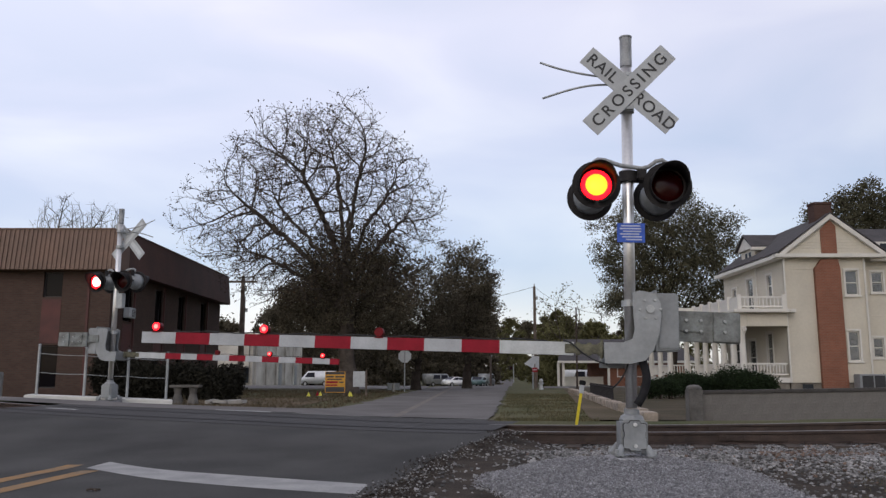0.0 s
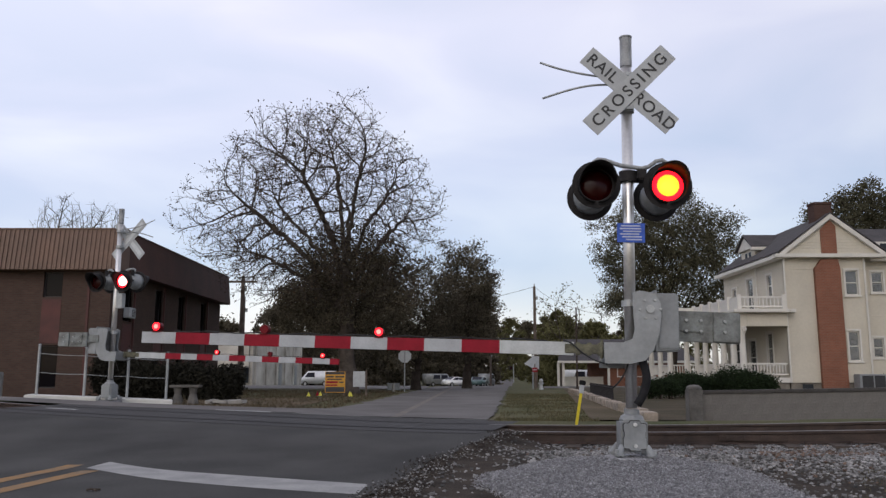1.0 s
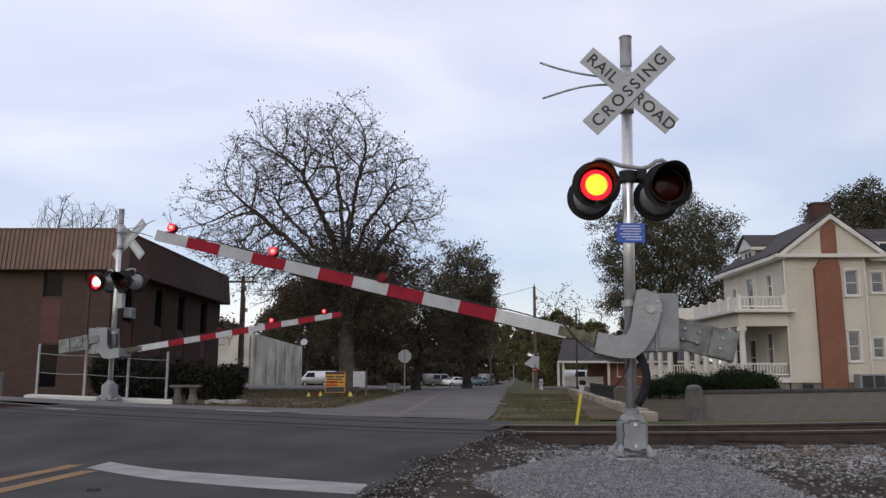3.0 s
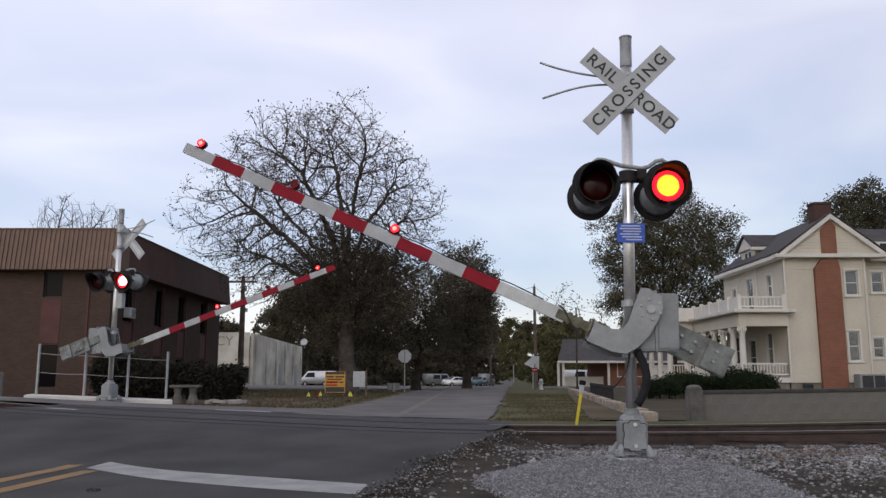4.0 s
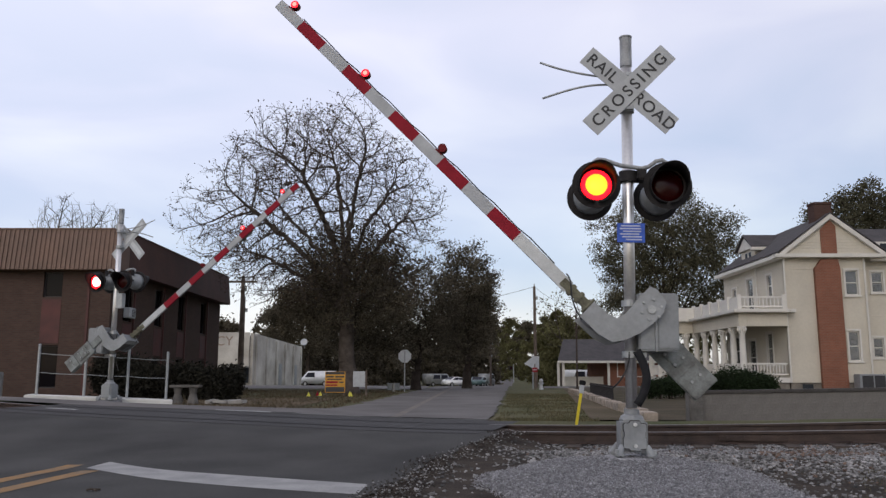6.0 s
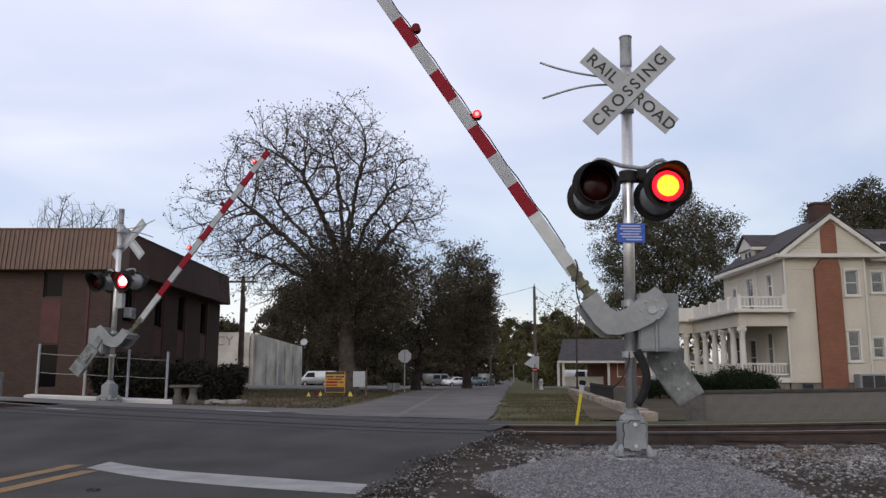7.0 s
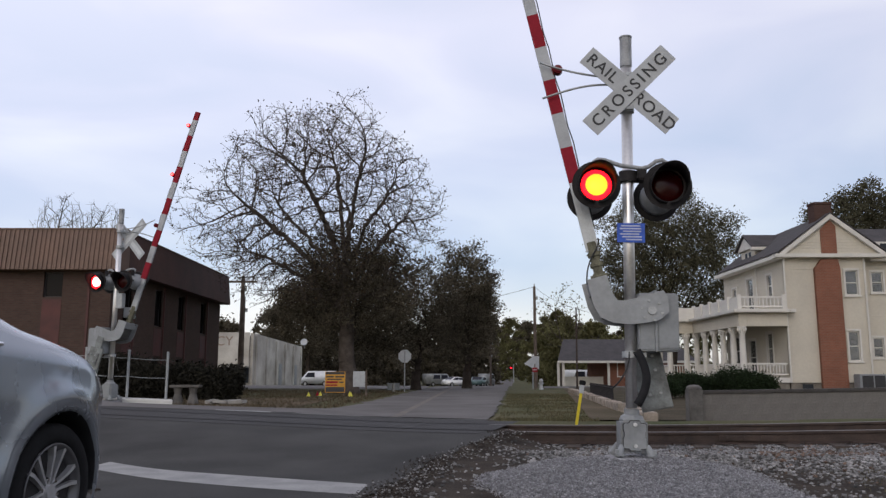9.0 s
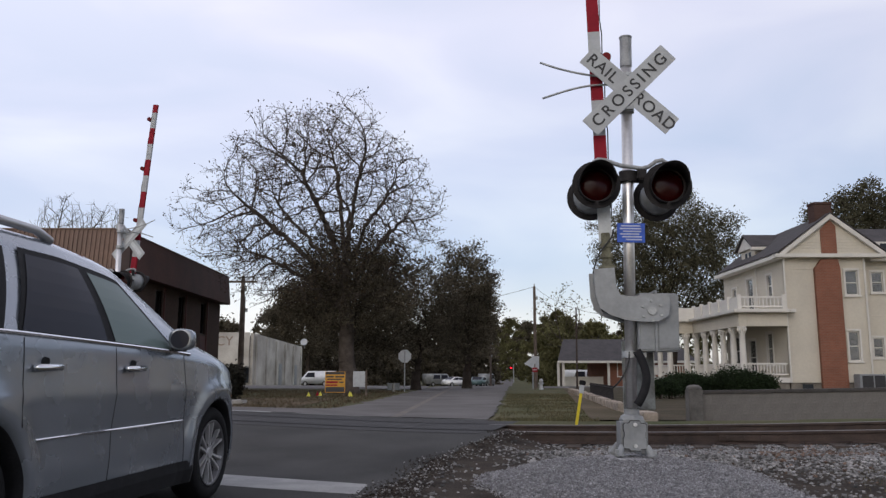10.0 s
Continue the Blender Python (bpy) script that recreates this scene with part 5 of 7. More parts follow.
def make_carport_house():
    b = thing("brick_bungalow", pose(11.4, 80.0, 0), "low brick bungalow with a dark roof and white carport", "house")
    part("wall", B((5.2, 0.5, -0.3), (13, 12, 2.3)), RED_BRICK, b, "red brick wall")
    for x in (6.2, 8.0, 10.5):
        make_window(b, pose(x, 0.5, 0.8), 0.9, 1.3, 0.6)
    bm = bmesh.new()
    v = [bm.verts.new(p) for p in ((0.0, -0.6, 2.3), (14, -0.6, 2.3), (14, 12.5, 2.3), (2.6, 12.5, 2.3), (1.5, 5.5, 4.7), (13, 5.5, 4.7))]
    for f in ((0, 1, 5, 4), (2, 3, 4, 5), (3, 0, 4), (1, 2, 5), (3, 2, 1, 0)):
        bm.faces.new([v[i] for i in f])
    part("roof", bm, SHINGLE, b, "dark hipped shingle roof")
    part("eave_board", B((0.0, -0.62, 2.1), (14, -0.5, 2.32)), TRIM, b)
    for x in (0.0, 0.5, 5.0):
        part("post", B((x, -0.3, -0.3), (x + 0.22, -0.05, 2.1)), TRIM, b)
    part("carport_wall", B((0.8, 2.0, -0.3), (5.0, 2.15, 0.75)), TRIM, b, "low white wall")
    return b


make_carport_house()


def make_white_shop():
    b = thing("white_shop", pose(-18.25, 75.0, 0), "stained white single-storey shop building with lettering", "building")
    # the front faces the crossing; the long side runs away
    part("wall", B((-9, 0, 1.6), (0, 0.3, 4.9)), WHITE_WALL, b, "white front wall")
    part("wall", B((-9, 0.02, -0.2), (-3.5, 0.28, 1.6)), BROWN_BRICK, b)
    part("shop_window", B((-3.5, 0.1, 0.2), (0, 0.2, 1.6)), PANE, b)
    bm = bmesh.new()
    prism(bm, [(0.3, -0.2), (20, -1.2), (20, 4.2), (0.3, 4.85)], 0.02, 0.3, "x")
    s = part("wall", bm, WHITE_WALL, b, "white side wall with piers")
    s.matrix_basis = pose(0, 0, 0, 0, 0, -3.4)
    for k in range(6):
        q = part("pier", B((0.31, 1.0 + 3.6 * k, -0.2), (0.45, 1.4 + 3.6 * k, 4.6 - 0.11 * k)), WHITE_WALL, s)
    part("side_door", B((0.305, 9.6, -0.2), (0.34, 10.8, 2.1)), GALV, s, "grey door")
    part("side_door", B((0.305, 16.5, -0.2), (0.34, 17.5, 2.0)), GALV, s)
    part("back_wall", B((-9, 19.5, -1.2), (1.2, 19.8, 4.1)), WHITE_WALL, b)
    part("roof", B((-9, 0.35, 3.7), (0, 19.4, 3.9)), SHINGLE, b)
    dish = part("satellite_dish", lathe(bmesh.new(), [(0.0, 0.0), (0.2, 0.02), (0.42, 0.10), (0.40, 0.11), (0.2, 0.035), (0.0, 0.015)], Matrix.Translation((1.75, 19.6, 4.75)) @ Matrix.Rotation(radians(70), 4, "X"), 16), SIGN_WHITE, b, "white satellite dish")
    part("bracket", R((1.75, 19.75, 4.0), (1.75, 19.65, 4.75), 0.03), GALV, dish)
    words("lettering", "ACY", 1.25, pose(-2.75, -0.03, 4.05, 90, 0, 0), FADED, b)
    part("canopy", B((-9, -1.2, 1.65), (0, -0.02, 1.8)), WHITE_WALL, b)
    return b


FADED = mat("faded_letters", (0.30, 0.23, 0.18), 0.8, var=0.2)
make_white_shop()


# ---- trees and hedges ----
def mesh_np(name, v, f, material, parent, smooth=False):
    me = bpy.data.meshes.new(name)
    k = f.shape[1]
    me.vertices.add(len(v))
    me.vertices.foreach_set("co", v.astype(np.float32).ravel())
    me.loops.add(f.size)
    me.loops.foreach_set("vertex_index", f.astype(np.int32).ravel())
    me.polygons.add(len(f))
    me.polygons.foreach_set("loop_start", np.arange(0, f.size, k, dtype=np.int32))
    me.update(calc_edges=True)
    if smooth:
        me.polygons.foreach_set("use_smooth", np.ones(len(f), dtype=bool))
    me.materials.append(material)
    ob = new(name, me)
    ob.parent = parent
    return ob


def limbs_mesh(name, segs, material, parent, sides=5):
    a = np.array([s[0] for s in segs])
    b = np.array([s[1] for s in segs])
    ra = np.array([s[2] for s in segs])[:, None, None]
    rb = np.array([s[3] for s in segs])[:, None, None]
    d = b - a
    d /= np.linalg.norm(d, axis=1, keepdims=True) + 1e-9
    up = np.where(np.abs(d[:, 2:3]) > 0.9, [[1.0, 0, 0]], [[0, 0, 1.0]])
    u = np.cross(d, up)
    u /= np.linalg.norm(u, axis=1, keepdims=True)
    w = np.cross(d, u)
    t = np.arange(sides) * 2 * np.pi / sides
    ring = u[:, None] * np.cos(t)[None, :, None] + w[:, None] * np.sin(t)[None, :, None]
    v = np.concatenate([a[:, None] + ring * ra, b[:, None] + ring * rb], axis=1).reshape(-1, 3)
    i = np.arange(sides)
    q = np.stack([i, (i + 1) % sides, sides + (i + 1) % sides, sides + i], 1)
    f = (q[None] + (np.arange(len(segs)) * 2 * sides)[:, None, None]).reshape(-1, 4)
    return mesh_np(name, v, f, material, parent, True)


def leaves_mesh(name, pts, size, material, parent, rng, kind=""):
    n = len(pts)
    a = rng.normal(size=(n, 3))
    a /= np.linalg.norm(a, axis=1, keepdims=True)
    b = np.cross(a, rng.normal(size=(n, 3)))
    b /= np.linalg.norm(b, axis=1, keepdims=True) + 1e-9
    s = size * rng.uniform(0.6, 1.4, (n, 1))
    v = np.stack([pts - a * s, pts + b * s * 0.45, pts + a * s, pts - b * s * 0.45], 1).reshape(-1, 3)
    f = np.arange(4 * n).reshape(-1, 4)
    return mesh_np(name, v, f, material, parent)


def colonize(rng, attract, trunk, step, kill, limbs=(), rounds=90):
    """Branches that grow towards points of a crown until each is reached. Returns nodes and the parent of each."""
    nodes, par = [np.array(p, float) for p in trunk], [-1] + list(range(len(trunk) - 1))
    for start, line in limbs:
        at = start
        for p in line:
            nodes.append(np.array(p, float))
            par.append(at)
            at = len(nodes) - 1
    pts = attract.copy()
    near = np.full(len(pts), 1e9)
    who = np.zeros(len(pts), int)
    fresh = list(range(len(nodes)))
    for _ in range(rounds):
        if len(pts) == 0 or not fresh:
            break
        arr = np.array([nodes[i] for i in fresh])
        d = np.linalg.norm(pts[:, None] - arr[None], axis=2)
        j = d.argmin(1)
        m = d[np.arange(len(pts)), j]
        better = m < near
        near[better], who[better] = m[better], np.array(fresh)[j[better]]
        keep = near > kill
        pts, near, who = pts[keep], near[keep], who[keep]
        if len(pts) == 0:
            break
        fresh = []
        allnodes = np.array(nodes)
        dirs = pts - allnodes[who]
        dirs /= np.linalg.norm(dirs, axis=1, keepdims=True) + 1e-9
        for w in np.unique(who):
            g = dirs[who == w].mean(0) + rng.normal(size=3) * 0.16
            if par[w] >= 0:
                g = g + 0.55 * (nodes[w] - nodes[par[w]]) / step
            g /= np.linalg.norm(g) + 1e-9
            q = nodes[w] + g * step
            fresh.append(len(nodes))
            nodes.append(q)
            par.append(int(w))
    return np.array(nodes), np.array(par)


def crown_points(rng, n, centre, radii, low, lumps=0.25, seed=0, hollow=0.35):
    """Random points in a lumpy dome."""
    out = []
    while len(out) < n:
        q = rng.normal(size=3)
        q /= np.linalg.norm(q)
        bulge = 1 + lumps * noise.noise(Vector((q[0] * 1.9 + seed, q[1] * 1.9, q[2] * 1.9))) * 1.6
        r = (hollow + (1 - hollow) * rng.uniform()) ** 0.55 * bulge
        p = np.array(centre) + q * np.array(radii) * r
        if p[2] > low + 0.8 * rng.uniform():
            out.append(p)
    return np.array(out)


def build_tree(name, m, seed, trunk, trunk_r, centre, radii, low, n, label, bark, step=0.5, kill=0.9, leaf=None, leaf_n=0, leaf_size=0.1, leaf_spread=0.4, twig=0.6, twigs=3, tip_r=0.011, hollow=0.35, lumps=0.25, limbs=()):
    rng = np.random.default_rng(seed)
    t = thing(name, m, label, "tree")
    att = crown_points(rng, n, centre, radii, low, lumps, seed, hollow)
    tr = [np.array((trunk[0] * (k / 8) ** 1.5 + 0.05 * math.sin(k * 1.7), 0.04 * math.cos(k * 2.1), trunk[2] * k / 8)) for k in range(9)]
    lines = []
    for start, end in limbs:
        a, b = Vector(tr[start]), Vector(end)
        up = Vector((0.25 * (b.x - a.x), 0.25 * (b.y - a.y), 0.5 * (b.z - a.z)))
        line = bez(a, a + up, b - Vector((0.3 * (b.x - a.x), 0.3 * (b.y - a.y), 0.22 * (b.z - a.z))), b, max(6, int((b - a).length / step)))
        lines.append((start, [np.array(q) + rng.normal(size=3) * 0.05 for q in line[1:]]))
    nodes, par = colonize(rng, att, tr, step, kill, lines)
    kids = np.bincount(par[par >= 0], minlength=len(nodes))
    area = np.where(kids == 0, tip_r ** 2.15, 0.0)
    for i in range(len(nodes) - 1, 0, -1):
        area[par[i]] += area[i]
    rad = area ** (1 / 2.15)
    rad *= np.minimum(1.0, trunk_r / rad[0])
    rad[:9] = np.maximum(rad[:9], trunk_r * (1 - 0.35 * np.arange(9) / 8))
    rad = np.maximum(rad, tip_r * 0.6)
    big, fine = [], []
    for i in range(9, len(nodes)):
        s = (nodes[par[i]], nodes[i], min(rad[par[i]], rad[i] * 1.6), rad[i])
        (big if rad[i] > tip_r * 2.2 else fine).append(s)
    ends = np.where(kids == 0)[0]
    ends = ends[ends > 8]
    thin = np.where(rad < tip_r * 2.0)[0]
    thin = thin[thin > 8]
    tips = []
    for i in thin:
        d = nodes[i] - nodes[par[i]]
        d /= np.linalg.norm(d) + 1e-9
        for _ in range(twigs if kids[i] == 0 else max(1, twigs // 2)):
            e = d + rng.normal(size=3) * 0.65 + np.array([0, 0, 0.12])
            e /= np.linalg.norm(e)
            q = nodes[i] + e * twig * rng.uniform(0.4, 1.1)
            fine.append((nodes[i], q, tip_r * 0.75, tip_r * 0.4))
            tips.append(q)
    bm = bmesh.new()
    lathe(bm, [(trunk_r * 1.75, -0.3), (trunk_r * 1.35, 0.15), (trunk_r * 1.1, 0.6), (trunk_r * 1.0, 1.2)], None, 14)
    part("root_flare", bm, bark, t, smooth=True)
    limbs_mesh("trunk", [(nodes[k], nodes[k + 1], rad[k], rad[k + 1]) for k in range(8)], bark, t, 12)
    tagged(limbs_mesh("branchwork", big, bark, t, 6), kind="stuff")
    tagged(limbs_mesh("twigwork", fine, bark, t, 3), kind="stuff")
    if leaf:
        tips = np.array(tips)
        pts = np.repeat(tips, leaf_n, axis=0)
        pts = pts + rng.normal(size=pts.shape) * leaf_spread * np.array([1, 1, 0.75])
        tagged(leaves_mesh("crown", pts, leaf_size, leaf, t, rng), kind="stuff")
    return t


def clumps(rng, centres, radii, n, shell=0.35):
    """Points in leafy clumps: denser towards each clump's outside."""
    out = []
    for c, r in zip(centres, radii):
        q = rng.normal(size=(n, 3))
        q /= np.linalg.norm(q, axis=1, keepdims=True)
        out.append(np.array(c) + q * (np.array(r) * (1 - shell * rng.uniform(0, 1, (n, 1)) ** 0.7)) * (1 + 0.18 * rng.normal(size=(n, 1))))
    return np.concatenate(out)


BARE_LIMBS = ((6, (-3.6, 0.8, 9.6)), (7, (-2.5, -1.4, 11.4)), (8, (-0.9, 0.6, 12.4)), (8, (0.7, -0.9, 12.2)), (7, (2.0, 1.0, 11.0)), (6, (3.0, -0.6, 9.2)), (5, (-5.2, -0.8, 9.6)), (5, (-5.0, 1.2, 7.4)), (6, (-0.4, 2.6, 10.2)), (7, (-1.6, -2.8, 10.0)))
build_tree("bare_tree", pose(-5.0, 42.0, 0.1), 11, (-0.3, 0, 6.2), 0.47, (-1.85, 0, 9.15), (6.1, 4.9, 6.1), 4.2, 8200, "large bare deciduous tree with a wide rounded crown", BARK, 0.36, 0.46, LEAF_DRY, 1, 0.075, 0.12, 0.6, 4, 0.0145, limbs=BARE_LIMBS)
build_tree("bare_tree", pose(-29.4, 60.0, 0.0), 5, (0.1, 0, 6.0), 0.30, (0, 0, 10.2), (2.3, 2.6, 4.2), 6.0, 2200, "bare tree standing behind the brown building", BARK, 0.4, 0.55, None, twig=0.7, tip_r=0.019)
build_tree("bare_tree", pose(-27.9, 63.0, 0.0), 6, (0.1, 0, 6.0), 0.28, (0, 0, 10.4), (2.3, 2.6, 4.2), 6.0, 1800, "smaller bare tree behind the brown building", BARK, 0.4, 0.55, None, twig=0.7, tip_r=0.019)
DENSE = dict(step=0.5, kill=0.72, twig=0.65, twigs=4, hollow=0.05, tip_r=0.015)
build_tree("evergreen_tree", pose(-5.1, 43.6, 0), 21, (0.1, 0, 3.0), 0.2, (0.1, -1.4, 5.5), (3.3, 2.2, 3.0), 3.0, 780, "dark evergreen tree behind the bare tree", BARK_DARK, leaf=LEAF_DARK, leaf_n=44, leaf_size=0.078, leaf_spread=0.27, **DENSE)
build_tree("evergreen_tree", pose(-1.8, 53.0, 0), 22, (0.2, 0, 2.0), 0.26, (-0.4, 0, 4.8), (3.3, 3.0, 3.3), 2.0, 900, "dark evergreen tree beside the street", BARK_DARK, leaf=LEAF_DARK, leaf_n=44, leaf_size=0.078, leaf_spread=0.27, **DENSE)
build_tree("evergreen_tree", pose(-6.4, 50.0, 0), 27, (0.2, 0, 2.0), 0.26, (1.3, 0, 4.9), (2.9, 2.6, 3.6), 2.2, 750, "dark evergreen tree further back behind the bare tree", BARK_DARK, leaf=LEAF_DARK, leaf_n=42, leaf_size=0.085, leaf_spread=0.29, **DENSE)
build_tree("evergreen_tree", pose(-18.3, 108.0, -0.7), 29, (0.1, 0, 4.0), 0.35, (0, 0, 8.6), (5.0, 3.5, 6.2), 3.6, 620, "tall dark evergreen tree behind the white shop", BARK_DARK, leaf=LEAF_DARK, leaf_n=26, leaf_size=0.17, leaf_spread=0.5, **DENSE)
build_tree("evergreen_tree", pose(1.7, 57.0, 0), 23, (0.1, 0, 3.0), 0.28, (-0.1, 0, 5.9), (2.45, 2.6, 4.15), 2.0, 850, "tall dark green tree beside the street", BARK_DARK, leaf=LEAF_DARK, leaf_n=46, leaf_size=0.088, leaf_spread=0.28, **DENSE)
build_tree("evergreen_tree", pose(2.3, 74.0, -0.15), 31, (0.1, 0, 2.6), 0.26, (0, 0, 5.2), (2.6, 3.0, 3.4), 3.0, 300, "dark green tree leaning over the street", BARK_DARK, leaf=LEAF_DARK, leaf_n=16, leaf_size=0.2, leaf_spread=0.35, **DENSE)
build_tree("oak_tree", pose(17.2, 60.0, 0), 24, (0.2, 0, 4.5), 0.40, (0, 0, 9.0), (5.4, 5.0, 5.7), 2.6, 1500, "olive-green oak with gaps in its crown", BARK_DARK, leaf=LEAF_MID, leaf_n=40, leaf_size=0.085, leaf_spread=0.30, **DENSE)
build_tree("oak_tree", pose(40.5, 75.0, 0), 25, (0.2, 0, 7.0), 0.45, (0, 0, 13.0), (5.0, 5.0, 6.0), 6.0, 1100, "tall green tree behind the house", BARK_DARK, leaf=LEAF_MID, leaf_n=22, leaf_size=0.14, leaf_spread=0.4, **DENSE)
build_tree("young_tree", pose(13.4, 90.0, 0), 26, (0.1, 0, 3.5), 0.22, (0, 0, 6.8), (2.9, 2.6, 4.2), 2.5, 420, "slender half-bare tree with thin yellowing leaves", BARK, leaf=LEAF_LIGHT, leaf_n=2, leaf_size=0.16, leaf_spread=0.35, step=0.5, kill=0.9, twig=0.7, tip_r=0.016)


def far_wood(name, spots, seed, leaf, label, n=200, size=0.3, lumps=34):
    """Distant trees that run together: trunks and uneven crowns in one mass."""
    rng = np.random.default_rng(seed)
    cs, rs = [], []
    for x, y, w, h in spots:
        for k in range(lumps):
            f = rng.uniform(0.02, 1)
            r = w / 2 * math.sin(math.pi * min(1, 0.2 + 0.78 * f)) ** 0.7 * math.sqrt(rng.uniform(0, 1))
            a = rng.uniform(0, 6.28)
            cs.append((x + r * math.cos(a), y + r * math.sin(a), ground_z(x, y) + h * f))
            s = rng.uniform(0.5, 1.2) * w * 0.13
            rs.append((s * 1.2, s * 1.2, s))
    ob = leaves_mesh(name, clumps(rng, cs, rs, n, 0.9), size, leaf, None, rng)
    return tagged(ob, label, "trees", kind="stuff")


far_wood("far_woods_left", [(-40, 112, 13, 12), (-31, 118, 11, 10), (-24, 116, 10, 11), (-18, 118, 10, 10), (-11.5, 116, 9, 9), (-6, 134, 9, 10), (-1, 136, 9, 10), (3.5, 140, 8, 10), (5.0, 168, 9, 13), (6.6, 150, 8, 12.5), (-14, 128, 9, 7), (-9, 126, 9, 7), (-27, 126, 10, 8), (-20, 128, 9, 7), (2.0, 152, 8, 9)], 41, LEAF_DARK, "dark belt of distant trees along the street", 230, 0.27)
far_wood("far_woods_right", [(15.2, 112, 7, 9.0), (18.2, 130, 8, 12), (21.5, 160, 9, 12), (18.0, 116, 8, 9.5), (20, 105, 9, 8), (22, 150, 12, 12), (27, 110, 10, 8), (34, 100, 12, 9), (24, 190, 12, 13), (17.5, 205, 10, 16), (12.5, 215, 10, 16), (20, 230, 10, 17)], 42, LEAF_LIGHT, "yellow-green distant trees along the street")


far_wood("far_woods_end", [(x, 265 + 9 * (k % 3), 15, 16 + 3.5 * (k % 2)) for k, x in enumerate(range(-10, 66, 8))], 43, LEAF_DARK, "dark wood that closes the far end of the street", 190, 0.5, 52)
far_wood("far_woods_belt", [(x, 146 + 2 * (k % 2), 9, 6.0 + 0.8 * (k % 3)) for k, x in enumerate(range(-44, 8, 5))], 44, LEAF_DARK, "dark undergrowth behind the parked cars", 150, 0.36)


def make_hedge(name, lo, hi, seed, n, label, leaf=None, size=0.045):
    rng = np.random.default_rng(seed)
    lo, hi = np.array(lo, float), np.array(hi, float)
    t = thing(name, Matrix.Translation((lo + hi) / 2 * np.array((1, 1, 0))), label, "hedge")
    o = (lo + hi) / 2 * np.array((1, 1, 0))
    cs, rs = [], []
    L = hi - lo
    k = max(3, int(max(L[0], L[1]) / 0.45))
    for i in range(k):
        f = (i + 0.5) / k
        c = lo + L * np.array((f if L[0] >= L[1] else 0.5, f if L[1] > L[0] else 0.5, 0.52)) - o
        for _ in range(3):
            cs.append(c + rng.normal(size=3) * 0.09)
            w = min(L[0], L[1])
            rs.append(np.array((max(0.42, w * 0.5), max(0.42, w * 0.5), L[2] * 0.5)) * rng.uniform(0.8, 1.08))
    stems = [(np.array((c[0], c[1], -0.1)), c, 0.03, 0.015) for c in cs]
    limbs_mesh("stems", stems, BARK_DARK, t, 5)
    leaves_mesh("foliage", clumps(rng, cs, rs, n, 0.5), size, leaf or LEAF_HEDGE, t, rng)
    return t


make_hedge("hedge", (9.6, 33.4, 0.15), (13.9, 34.6, 1.12), 51, 1500, "clipped dark green hedge in front of the porch")
make_hedge("hedge", (20.6, 36.6, 0.2), (22.6, 37.4, 0.9), 53, 400, "low green bush beside the house")
make_hedge("bush", (-13.4, 30.6, 0.0), (-11.6, 31.8, 1.75), 54, 1500, "dark shrub against the brown building", LEAF_SHRUB, 0.065)
make_hedge("bush", (-11.6, 30.2, 0.0), (-8.6, 31.6, 1.35), 55, 1500, "dark shrubs beside the brown building", LEAF_SHRUB, 0.065)
make_hedge("bush", (-9.0, 31.0, 0.0), (-7.9, 32.2, 1.3), 57, 600, "dark round shrub at the lawn's edge", LEAF_SHRUB, 0.08)
make_hedge("hedge", (8.3, 32.0, 0.1), (9.4, 33.0, 0.85), 58, 700, "small rounded green bush by the hedge")


# ---- things round the crossing ----
def make_slab():
    a, b = Vector((-10.27, 19.85, 0.53)), Vector((-7.03, 20.92, 0.36))
    d = b - a
    yaw = math.degrees(math.atan2(d.y, d.x))
    tilt = math.degrees(math.atan2(-d.z, math.hypot(d.x, d.y)))
    m = pose(*a, 0, 0, yaw) @ pose(0, 0, 0, 0, tilt, 0)
    L = d.length
    s = thing("cable_fence", m, "pale concrete slab with galvanized posts and two cables", "fence")
    part("slab", B((0, -0.45, -0.45), (L, 0.55, 0.0), bevel=0.02), CONCRETE_WHITE, s, "pale concrete slab")
    tops = []
    for x, h in ((0.18, 1.23), (1.27, 1.22), (2.29, 1.21), (L - 0.17, 1.21)):
        bm = R((x, 0.15, 0.0), (x - 0.05 * h, 0.15, h), 0.033, n=12)
        lathe(bm, [(0.04, h), (0.03, h + 0.02), (0.0, h + 0.03)], Matrix.Translation((x - 0.05 * h, 0.15, 0)), 12)
        part("post", bm, GALV, s)
        tops.append(x)
    for z in (0.55, 1.02):
        for p, q in zip(tops, tops[1:]):
            part("cable", tube(bmesh.new(), [(p - 0.05 * z + (q - p) * k / 8, 0.15, z - 0.018 * math.sin(math.pi * k / 8)) for k in range(9)], 0.009, 6), GALV, s)


make_slab()


